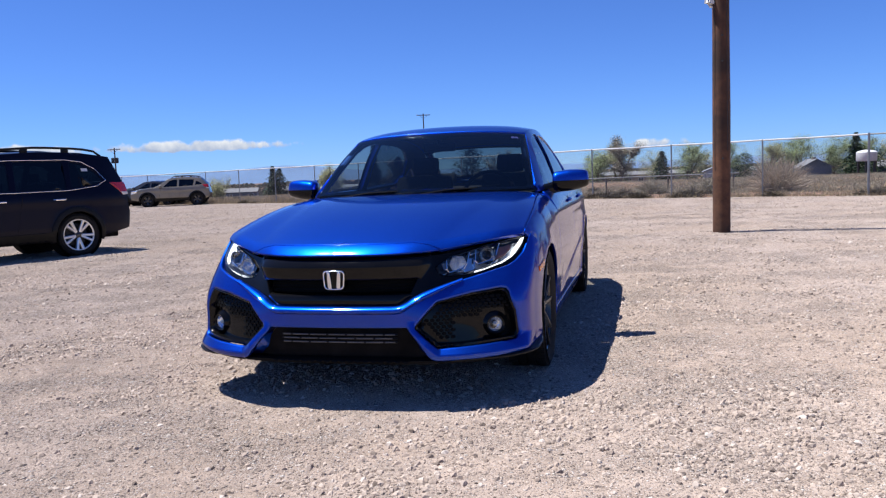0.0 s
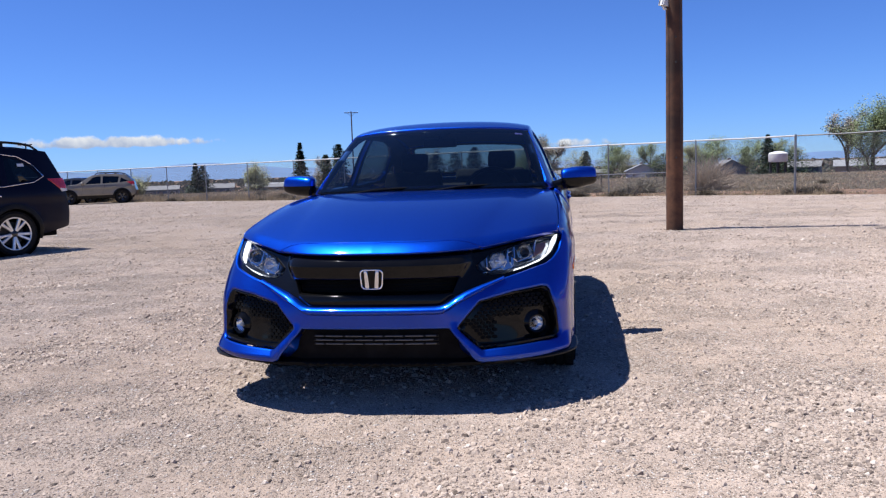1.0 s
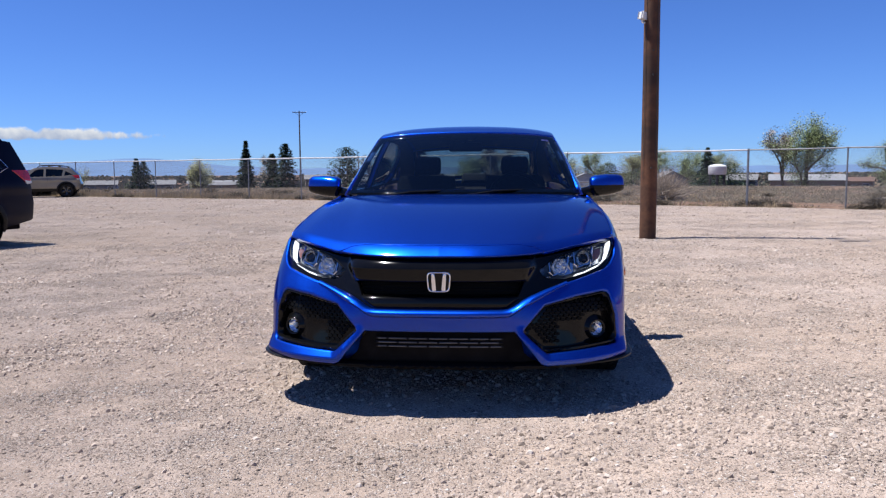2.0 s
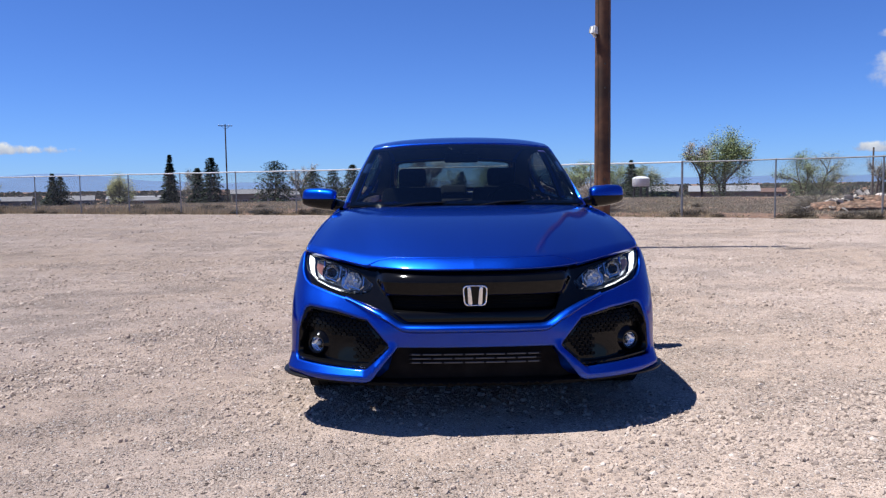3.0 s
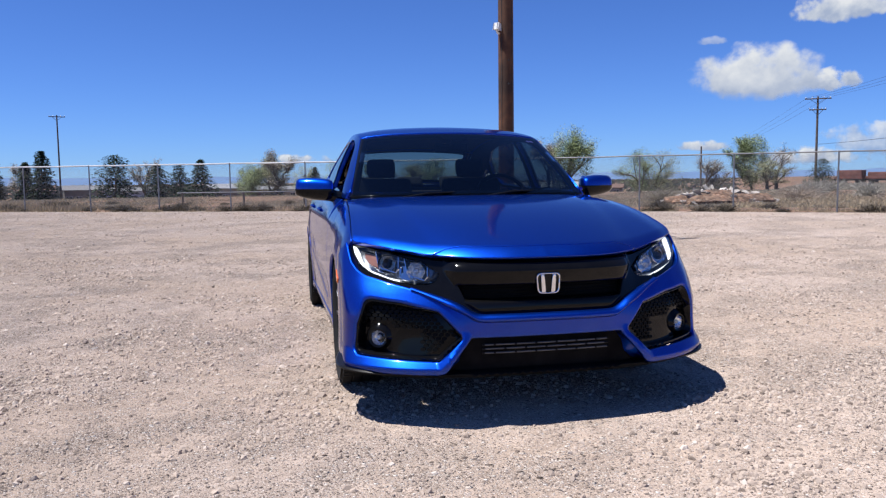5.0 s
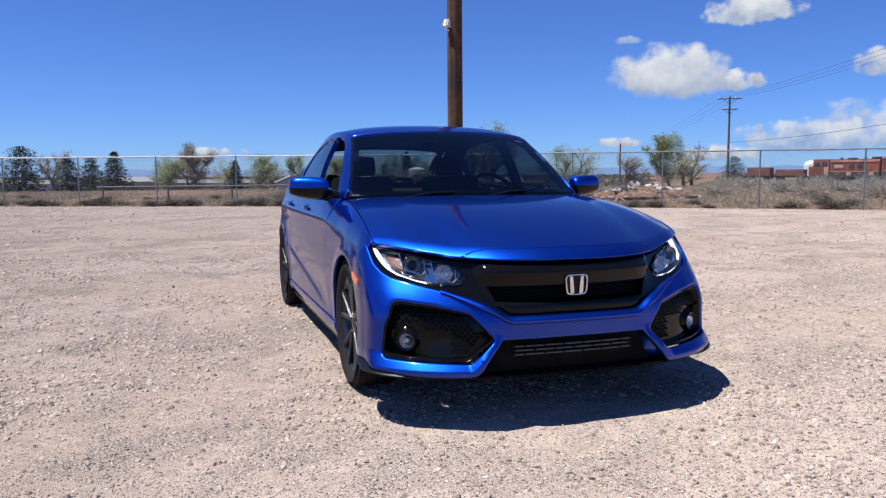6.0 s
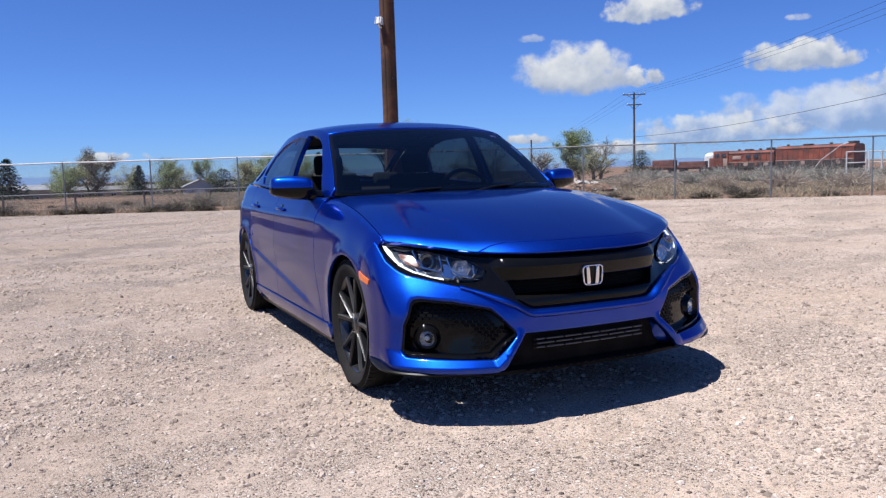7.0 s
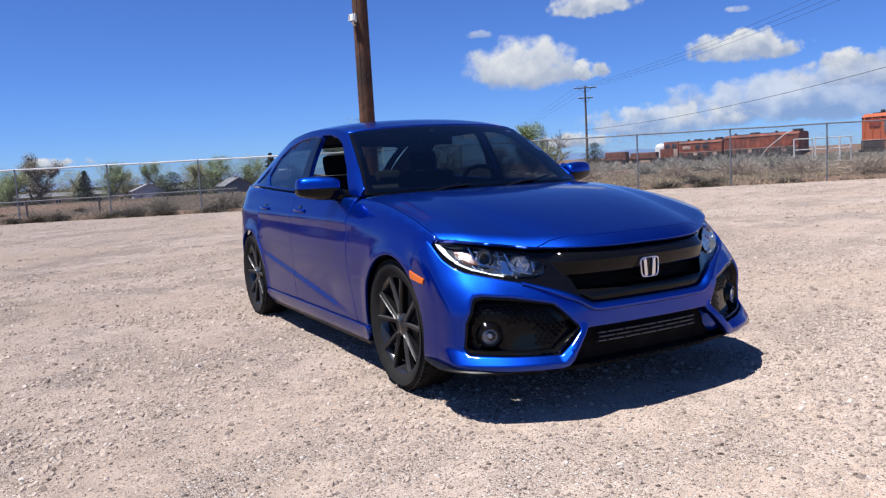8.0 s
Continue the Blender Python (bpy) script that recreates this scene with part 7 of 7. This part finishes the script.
        part("mirror_glass", b if s > 0 else mirrored(b), CHROME, mir)
        # wheels
        sp = []
        for k in range(5):
            a = 2 * math.pi * k / 5 + 0.3
            sp += [(a - 0.16, -0.14, 0.010, 0.012), (a + 0.16, 0.14, 0.010, 0.012)]
        for x in (0, -WB):
            wheel(car, x and REAR_AXLE, s * (0.797 if x == 0 else 0.830) + 0.03, WHEEL_R, 0.262, 0.225, s, sp, RIMDARK, SPOKEBLACK)
            b = bm_new()
            lathe(b, [(0.20, -0.16 * s), (ARCH + 0.006, -0.16 * s), (ARCH + 0.006, 0.10 * s), (ARCH - 0.002, 0.106 * s)], 40, Matrix.Translation((x, s * 0.76, AZ)))
            for f in [f for f in b.faces if f.calc_center_median().z < 0.16]:
                b.faces.remove(f)
            part("wheel_housing", b, DARKVOID, car)

    # glass, roof, tail
    part("roof_panel", panel([(-2.745, y) for y in np.linspace(-.59, .59, 14)] + [(u, roof_w(u)) for u in np.linspace(-2.6, -1.2, 12)] + [(-1.10 - .07 * (y / .63) ** 2, y) for y in np.linspace(.63, -.63, 15)]
                             + [(u, -roof_w(u)) for u in np.linspace(-1.2, -2.6, 12)], roof, 0.06, edge=0.008, thick=0.02), BLUE, car, "", 40)
    ws = rounded([(-.685, .012), (.685, .012), (.672, .79), (-.672, .79)], 0.03)
    wsg = part("windscreen", panel(ws, windscreen, 0.05, edge=0, thick=0, out=0.0), WINDSHIELD, car, "clear windscreen", recalc=False)
    wi = rounded([(-.655, .05), (.655, .05), (.645, .745), (.10, .745), (.08, .70), (-.08, .70), (-.10, .745), (-.645, .745)], 0.03)
    part("windscreen_border", panel(rounded([(-.698, .0), (.698, .0), (.696, .80), (-.696, .80)], 0.01), windscreen, 0.04, [wi], edge=0, thick=0.004, out=-0.004), GLOSSBLACK, wsg)
    rg = part("rear_window", panel(rounded([(-.58, .02), (.58, .02), (.58, .68), (-.58, .68)], 0.05), rear_window, 0.06, edge=0, thick=0, flip=1), CLEARGLASS, car, "tinted rear hatch window", recalc=False)
    part("window_border", panel(rounded([(-.60, 0), (.60, 0), (.60, .70), (-.60, .70)], 0.02), rear_window, 0.05, [rounded([(-.53, .06), (.53, .06), (.53, .64), (-.53, .64)], 0.06)], edge=0, thick=0.006, out=-0.003), GLOSSBLACK, rg)
    b = bm_new()
    tube(b, [(-3.43, y, 1.085 - 0.05 * (abs(y) / .65) ** 2) for y in np.linspace(-.66, .66, 15)], 0.016, 8)
    part("tail_spoiler", b, BLUE, car)
    part("tailgate", panel(rounded([(-.66, .62), (.66, .62), (.70, 1.055), (-.70, 1.055)], 0.03), tail, 0.08, flip=-1), BLUE, car, "", 40)
    part("rear_bumper", panel(rounded([(-.84, .24), (.84, .24), (.86, .612), (-.86, .612)], 0.04), tail, 0.08, flip=-1), BLUE, car, "", 40)
    for s in (1, -1):
        part("tail_lamp", panel(rounded([(s * .672, .64), (s * .83, .66), (s * .85, .98), (s * .712, 1.0)], 0.03), tail, 0.05, edge=0.006, out=0.004, flip=-1), RED, car, "red tail lamp")
    # wipers
    for pts in ([(-.33, -.52, .985), (-.50, -.10, 1.018)], [(-.36, .02, .99), (-.53, .42, 1.022)]):
        a, c = Vector(pts[0]), Vector(pts[1])
        b = tube(bm_new(), [a, a.lerp(c, .5) + Vector((0.008, 0, .012)), c], 0.007, 6)
        wip = part("wiper", b, SATINBLACK, car, "black windscreen wiper")
        d = (c - a) * 0.8
        part("wiper_blade", tube(bm_new(), [c - d * .75 + Vector((0.004, 0, -0.002)), c + d * .35 + Vector((-0.03, 0, 0.008))], 0.0055, 5), SATINBLACK, wip)
    part("cowl", box(bm_new(), -.62, -.43, -.72, .72, .93, .968, .01), SATINBLACK, car, "black plastic windscreen cowl")
    # underbody and engine bay close the shell
    b = bm_new()
    box(b, -3.38, 0.40, -0.60, 0.60, 0.17, 0.30, 0.02)
    box(b, -0.42, 0.62, -0.56, 0.56, 0.28, 0.72, 0.05)
    box(b, -0.55, -0.40, -0.76, 0.76, 0.25, 0.92, 0.02)
    box(b, -2.35, -0.36, -0.80, 0.80, 0.17, 0.27, 0.02)
    box(b, 0.35, 0.68, -0.56, 0.56, 0.19, 0.40, 0.02)
    box(b, -3.45, -2.0, -0.62, 0.62, 0.28, 0.62, 0.02)
    part("underbody", b, UNDERSIDE, car)
    # cabin
    b = bm_new()
    prof = [(-.46, .955), (-.70, .985), (-.92, .975), (-1.00, .94), (-1.02, .86), (-.98, .70), (-.80, .55)]
    for (x0, z0), (x1, z1) in zip(prof, prof[1:]):
        ys = np.linspace(-.74, .74, 13)
        for y0, y1 in zip(ys, ys[1:]):
            hump = [0.022 if y > .12 and y < .62 else 0.0 for y in (y0, y1)]
            try:
                b.faces.new([b.verts.new((x0, y0, z0 + (hump[0] if x0 < -.8 else 0))), b.verts.new((x0, y1, z0 + (hump[1] if x0 < -.8 else 0))), b.verts.new((x1, y1, z1 + (hump[1] if x1 < -.8 else 0))), b.verts.new((x1, y0, z1 + (hump[0] if x1 < -.8 else 0)))])
            except ValueError:
                pass
    bmesh.ops.remove_doubles(b, verts=b.verts, dist=1e-4)
    part("dashboard", b, DASH, car, "dark grey dashboard", 50)
    b = bm_new()
    rot = Matrix.Translation((-1.10, .36, .955)) @ Matrix.Rotation(radians(-24), 4, "Y")
    circ = [rot @ Vector((0, .185 * math.cos(t), .185 * math.sin(t))) for t in np.linspace(0, 2 * math.pi, 33)]
    tube(b, circ, 0.015, 8, caps=False)
    for a in (0.2, math.pi - 0.2, -math.pi / 2):
        tube(b, [rot @ Vector((0.02, 0, 0)), rot @ Vector((0, .18 * math.cos(a), .18 * math.sin(a)))], 0.02, 6, 0.012)
    bmesh.ops.create_uvsphere(b, u_segments=14, v_segments=8, radius=0.065, matrix=rot @ Matrix.Diagonal((0.5, 1.2, 1, 1)))
    tube(b, [rot @ Vector((0.02, 0, 0)), (-.92, .36, .90)], 0.035, 8)
    part("steering_wheel", b, SATINBLACK, car, "black steering wheel")
    for y in (-.37, .37):
        b = box(bm_new(), -1.88, -1.38, y - .25, y + .25, .42, .58, .06)
        seat = part("front_seat", b, CLOTH, car, "black cloth front seat", 60)
        tl = Matrix.Translation((-1.86, y, .52)) @ Matrix.Rotation(radians(-17), 4, "Y")
        part("backrest", box(bm_new(), -.09, .05, -.245, .245, 0, .62, .06, tl), CLOTH, seat, angle=60)
        part("headrest", box(bm_new(), -.06, .03, -.115, .115, .63, .785, .04, tl), CLOTH, seat, angle=60)
    b = box(bm_new(), -2.60, -2.15, -.64, .64, .45, .60, .05)
    rs = part("rear_seat", b, CLOTH, car, "black cloth rear bench seat", 60)
    tl = Matrix.Translation((-2.62, 0, .55)) @ Matrix.Rotation(radians(-24), 4, "Y")
    part("backrest", box(bm_new(), -.08, .06, -.64, .64, 0, .52, .05, tl), CLOTH, rs, angle=60)
    for y in (-.40, 0, .40):
        part("headrest", box(bm_new(), -.04, .03, y - .12, y + .12, .50, .63, .03, tl), CLOTH, rs, angle=60)
    b = tube(bm_new(), [(-1.10, 0, 1.385), (-1.12, 0, 1.345)], 0.012, 6)
    box(b, -1.15, -1.12, -.12, .12, 1.285, 1.35, .012)
    part("rear_view_mirror", b, SATINBLACK, car, "black interior mirror")
    for s in (1, -1):
        b = box(bm_new(), -2.5, -.62, s * .70 - .03, s * .70 + .03, .30, .955, .02)
        part("door_card", b, DASH, car)
    part("headlining", panel([(-2.70, -.54), (-2.70, .54), (-1.2, .58), (-1.2, -.58)], roof, 0.1, edge=0, thick=0, out=0.03, flip=-1), DASH, car, "grey cloth headlining")
    st = [(.585, .715), (.64, .712), (.638, .742), (.588, .744)]
    part("windscreen_sticker", panel(st, windscreen, 0.03, edge=0, thick=0, out=-0.006), mat("sticker_violet", (0.35, 0.28, 0.85), 0.5, vary=0.1), wsg, "small violet and white sticker")
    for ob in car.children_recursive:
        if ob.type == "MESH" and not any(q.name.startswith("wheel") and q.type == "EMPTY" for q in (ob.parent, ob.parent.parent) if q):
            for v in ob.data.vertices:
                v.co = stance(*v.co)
    return car


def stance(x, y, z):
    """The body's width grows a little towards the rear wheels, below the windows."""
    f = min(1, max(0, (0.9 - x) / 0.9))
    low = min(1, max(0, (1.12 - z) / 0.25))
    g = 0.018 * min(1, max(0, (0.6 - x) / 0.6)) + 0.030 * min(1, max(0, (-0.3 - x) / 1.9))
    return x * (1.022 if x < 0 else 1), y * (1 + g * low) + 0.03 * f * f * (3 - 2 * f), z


def mirrored_keep(bm):
    """As mirrored(), for sheets of glass whose faces must look outwards."""
    b2 = mirrored(bm)
    bmesh.ops.reverse_faces(b2, faces=b2.faces)
    return b2


build_hatchback()


# ---------------------------------------------------------------- other parked vehicles
def vehicle(name, m, label, group, WB, R, rim, half, sill, belt, prof, arch, bodym, clad, windows, spokes, spokemat, lean=0.36, rails=0.0, handle_u=(), trim=None, lampmat=RED):
    """A parked car. prof: the outline over the top from nose to tail as (x, z, what follows): the sides are cut to it,
    and a crowned strip closes it from side to side."""
    car = thing(name, m, label, "car", group)
    us, mid = [p[0] for p in prof], (prof[0][0] + prof[-1][0]) / 2
    L = prof[0][0] - prof[-1][0]

    def half_at(u, z):
        e = abs(u - mid) / (L / 2)
        v = half - 0.16 * e**7 - max(0, z - belt) * lean - 0.05 * max(0, sill + 0.15 - z) / 0.15
        v += 0.012 * math.exp(-((z - belt + 0.13) / 0.03) ** 2)
        for c in (0, -WB):
            v += 0.018 * math.exp(-((math.hypot(u - c, z - R) - arch) / 0.06) ** 2)
        return v

    flank = lambda u, z: Vector((u, half_at(u, z), z))
    top = [(u, z) for u, z, _ in prof]

    def arc(c, n=16):
        a0 = math.asin(min(1, (sill - R) / arch))
        return [(c + arch * math.cos(t), R + arch * math.sin(t)) for t in np.linspace(a0, math.pi - a0, n)]

    tail_low, nose_low = (prof[-1][0] + 0.04, sill + 0.1), (prof[0][0] - 0.04, sill + 0.08)
    body = top + [tail_low] + arc(-WB)[::-1] + arc(0)[::-1] + [nose_low]
    body = top + [tail_low] + [(u, z) for u, z in arc(-WB)[::-1]] + [(u, z) for u, z in arc(0)[::-1]] + [nose_low]
    for s in (1, -1):
        b = panel(body, flank, 0.09, [rounded(w, 0.04) for w in windows], edge=0.006, thick=0.04, flip=-1)
        sd = part("body_side", b if s > 0 else mirrored(b), bodym, car, "", 40)
        for w in windows:
            b = panel(rounded(w, 0.04), flank, 0.12, edge=0, thick=0, out=-0.012, flip=-1)
            part("side_window", b if s > 0 else mirrored(b), BLACKGLASS, sd, "dark tinted side window")
        if trim:
            b = bm_new()
            allw = trim
            tube(b, [flank(u, z) + Vector((0, 0.006, 0)) for u, z in allw], 0.0055, 6)
            part("window_trim", b if s > 0 else mirrored(b), CHROME, sd, "chrome window trim")
        for u in handle_u:
            c = flank(u, belt - 0.10)
            b = tube(bm_new(), [c + Vector((.10, 0, 0)), c + Vector((.08, .035, 0)), c + Vector((-.08, .035, 0)), c + Vector((-.10, 0, 0))], 0.014, 6)
            part("door_handle", b if s > 0 else mirrored(b), CHROME if trim else bodym, sd)
        for u0 in (-0.62, -1.68):
            b = tube(bm_new(), [flank(u0 - 0.02 * k, z) + Vector((0, -0.003, 0)) for k, z in enumerate(np.linspace(sill + 0.16, belt - 0.02, 7))], 0.005, 4)
            part("door_seam", b if s > 0 else mirrored(b), DARKVOID, sd)
        b = panel([(-arch - 0.02, sill + .13), (-WB + arch + .02, sill + .13), (-WB + arch, sill - .03), (-arch, sill - .03)], flank, 0.1, edge=0.01, thick=0.05, out=0.012, flip=-1)
        part("sill_cladding", b if s > 0 else mirrored(b), clad, car)
        for c in (0, -WB):
            ring = [(c + (arch + .075) * math.cos(t), R + (arch + .075) * math.sin(t)) for t in np.linspace(-0.25, math.pi + .25, 20)] + [(c + (arch - .006) * math.cos(t), R + (arch - .006) * math.sin(t)) for t in np.linspace(math.pi + .25, -0.25, 20)]
            b = panel(ring, flank, 0.06, edge=0.008, thick=0.03, out=0.012, flip=-1)
            part("arch_cladding", b if s > 0 else mirrored(b), clad, car)
            wheel(car, c, s * (half - 0.13), R, rim, 0.225, s, spokes, RIMDARK, spokemat)
            b = lathe(bm_new(), [(0.1, -0.16 * s), (arch + .004, -0.16 * s), (arch + .004, 0.09 * s)], 32, Matrix.Translation((c, s * (half - .12), R)))
            part("wheel_housing", b, DARKVOID, car)
        # door mirror
        b = bm_new()
        bmesh.ops.create_uvsphere(b, u_segments=16, v_segments=10, radius=1, matrix=Matrix.Translation((-0.72, half + 0.09, belt + 0.10)) @ Matrix.Diagonal((0.09, 0.13, 0.085, 1)))
        tube(b, [(-0.70, half - 0.08, belt + 0.02), (-0.72, half + 0.05, belt + 0.07)], 0.03, 6)
        part("door_mirror", b if s > 0 else mirrored(b), bodym, car)
        if rails:
            r0, r1 = rails
            zt = lambda u: np.interp(-u, [-q for q in us], [p[1] for p in prof])
            vr = lambda u: half_at(u, zt(u)) - 0.06
            pts = [(r0, vr(r0), zt(r0) + .0), (r0 - .12, vr(r0 - .12), zt(r0 - .12) + .07)] + [(u, vr(u), zt(u) + .075) for u in np.linspace(r0 - .3, r1 + .3, 8)] + [(r1 + .12, vr(r1 + .12), zt(r1 + .12) + .065), (r1, vr(r1), zt(r1))]
            b = tube(bm_new(), pts, 0.02, 8)
            for u in (lerp(r0, r1, .38), lerp(r0, r1, .7)):
                box(b, u - .06, u + .06, vr(u) - .02, vr(u) + .02, zt(u) - .01, zt(u) + .07, .01)
            part("roof_rail", b if s > 0 else mirrored(b), SATINBLACK, car, "black roof rail")
    # strip over the top
    strips = {}
    for (u0, z0, tag), (u1, z1, _) in zip(prof, prof[1:]):
        strips.setdefault(tag, []).append(((u0, z0), (u1, z1)))
    mats = {"body": bodym, "hood": bodym, "glass": DARKGLASS, "roof": bodym, "rear_glass": BLACKGLASS, "tail": bodym, "grille": SATINBLACK, "bumper": clad}
    for tag, segs in strips.items():
        b = bm_new()
        for (u0, z0), (u1, z1) in segs:
            d = Vector((u1 - u0, 0, z1 - z0)).normalized()
            up = Vector((d.z, 0, -d.x))
            rows = []
            for t in np.linspace(0, 1, 4):
                u, z = lerp(u0, u1, t), lerp(z0, z1, t)
                he = half_at(u, z) - 0.002
                rows.append([b.verts.new(Vector((u, he * q, z)) + up * 0.035 * (1 - q * q)) for q in np.linspace(-1, 1, 13)])
            for A, B in zip(rows, rows[1:]):
                for k in range(12):
                    b.faces.new((A[k], A[k + 1], B[k + 1], B[k]))
        bmesh.ops.remove_doubles(b, verts=b.verts, dist=0.002)
        part({"glass": "windscreen", "rear_glass": "rear_window", "hood": "bonnet", "roof": "roof_panel", "tail": "tailgate", "grille": "grille", "bumper": "bumper", "body": "nose_panel"}[tag], b, mats[tag], car, angle=50)
    for s in (1, -1):
        t0 = [p for p in prof if p[2] == "tail"][0]
        b = panel([(t0[0] + .30, t0[1] - .02), (t0[0] - .035, t0[1] - .02), (t0[0] - .06, t0[1] - .20), (t0[0] + .05, t0[1] - .24), (t0[0] + .16, t0[1] - .14)], flank, 0.05, edge=0.012, thick=0.02, out=0.012, flip=-1)
        part("tail_lamp", b if s > 0 else mirrored(b), lampmat, car, "red tail lamp wrapping round the corner")
        b = panel([(t0[0] + .10, t0[1] - .185), (t0[0] - .055, t0[1] - .20), (t0[0] - .06, t0[1] - .235), (t0[0] + .05, t0[1] - .245)], flank, 0.05, edge=0.005, thick=0.02, out=0.018, flip=-1)
        part("reversing_lamp", b if s > 0 else mirrored(b), WHITEPAINT, car)
        b = panel([(prof[0][0] - .05, belt - .28), (prof[0][0] - .06, belt - .12), (prof[0][0] - .42, belt - .06), (prof[0][0] - .36, belt - .20)], flank, 0.05, edge=0.01, thick=0.02, out=0.008, flip=-1)
        part("headlight", b if s > 0 else mirrored(b), REFLECTOR, car, "clear headlight")
    b = bm_new()
    box(b, prof[-1][0] + .15, prof[0][0] - .15, -half + .28, half - .28, sill - .04, belt - .25, .03)
    box(b, -WB + arch, -arch, -half + .08, half - .08, sill - .04, sill + .06, .02)
    part("underbody", b, DARKVOID, car)
    for u in (-1.15, -2.1):
        for y in (-.36, .36):
            b = box(bm_new(), u - .5, u - .38, y - .24, y + .24, belt - .3, belt + .18, .05)
            box(b, u - .5, u - .41, y - .13, y + .13, belt + .2, belt + .36, .03)
            part("seat", b, CLOTH, car)
    return car


five = []
for k in range(5):
    a = 2 * math.pi * k / 5 + 0.9
    five += [(a, 0.0, 0.022, 0.062)]
twin = []
for k in range(5):
    a = 2 * math.pi * k / 5 + 0.9
    twin += [(a - 0.10, -0.10, 0.020, 0.026), (a + 0.10, 0.10, 0.020, 0.026)]
SUV = [(0.93, 0.62, "grille"), (0.90, 0.93, "hood"), (0.55, 1.04, "hood"), (-0.40, 1.13, "glass"), (-1.05, 1.60, "roof"), (-1.5, 1.71, "roof"), (-2.2, 1.755, "roof"), (-2.9, 1.735, "roof"), (-3.42, 1.67, "rear_glass"),
       (-3.60, 1.24, "tail"), (-3.66, 0.86, "tail"), (-3.70, 0.70, "bumper"), (-3.66, 0.42, "bumper")]
swin = [[(-0.78, 1.13), (-1.62, 1.12), (-1.66, 1.58), (-1.40, 1.575), (-1.16, 1.50)], [(-1.72, 1.12), (-2.52, 1.13), (-2.56, 1.59), (-1.76, 1.59)], [(-2.62, 1.14), (-3.05, 1.20), (-3.20, 1.27), (-3.06, 1.43), (-2.85, 1.55), (-2.66, 1.585)]]
strim = [(-0.75, 1.105), (-1.65, 1.095), (-2.55, 1.105), (-3.05, 1.165), (-3.25, 1.26), (-3.09, 1.46), (-2.87, 1.585), (-2.6, 1.62), (-1.7, 1.615), (-1.38, 1.60)]
suv = vehicle("suv_car", pose(-8.69, 10.99, 0, 0, 0, -125.6), "glossy navy black SUV with roof rails parked on gravel", "parked cars", 2.67, 0.355, 0.265, 0.905, 0.30, 1.06, SUV, 0.40, NAVY, SATINBLACK,
        swin, twin, RIMCUT, rails=(-1.2, -3.3), handle_u=(-1.45, -2.38), trim=strim)
st = panel([(-2.84, 1.42), (-2.95, 1.42), (-2.95, 1.47), (-2.84, 1.47)], lambda u, z: Vector((u, 0.905 - (z - 1.06) * 0.36 + 0.004, z)), 0.06, edge=0, thick=0, flip=-1)
part("window_sticker", st, WHITEPAINT, suv, "small white window sticker")
CROSS = [(0.90, 0.60, "grille"), (0.88, 0.82, "hood"), (0.50, 0.95, "hood"), (-0.42, 1.05, "glass"), (-1.15, 1.50, "roof"), (-1.6, 1.57, "roof"), (-2.3, 1.57, "roof"), (-2.85, 1.50, "rear_glass"),
         (-3.22, 1.15, "tail"), (-3.28, 0.85, "tail"), (-3.34, 0.66, "bumper"), (-3.28, 0.42, "bumper")]
cwin = [[(-0.85, 1.05), (-1.60, 1.06), (-1.62, 1.45), (-1.38, 1.44), (-1.2, 1.38)], [(-1.70, 1.06), (-2.45, 1.09), (-2.52, 1.42), (-1.72, 1.455)], [(-2.55, 1.10), (-2.98, 1.16), (-2.62, 1.36)]]
vehicle("crossover_car", pose(-18.1, 42.6, 0, 0, 0, 194), "dusty tan crossover with roof rails parked by the fence", "parked cars", 2.63, 0.345, 0.225, 0.89, 0.32, 0.99, CROSS, 0.39, TAN, SATINBLACK,
        cwin, five, RIMDARK, rails=(-1.3, -2.8), handle_u=(-1.4, -2.25))
SEDAN = [(0.90, 0.55, "grille"), (0.86, 0.74, "hood"), (0.45, 0.86, "hood"), (-0.45, 0.97, "glass"), (-1.25, 1.38, "roof"), (-1.8, 1.43, "roof"), (-2.3, 1.40, "rear_glass"), (-3.0, 1.08, "roof"),
         (-3.55, 1.04, "tail"), (-3.62, 0.70, "bumper"), (-3.58, 0.40, "bumper")]
dwin = [[(-0.95, 0.98), (-1.62, 0.98), (-1.64, 1.31), (-1.45, 1.31)], [(-1.72, 0.98), (-2.45, 1.0), (-2.2, 1.29), (-1.74, 1.315)]]
vehicle("sedan_car", pose(-20.6, 45.6, 0, 0, 0, 178), "dark grey sedan parked behind the crossover", "parked cars", 2.70, 0.32, 0.21, 0.88, 0.26, 0.93, SEDAN, 0.36, GREYPAINT, SATINBLACK,
        dwin, five, RIMDARK, handle_u=(-1.4, -2.25))
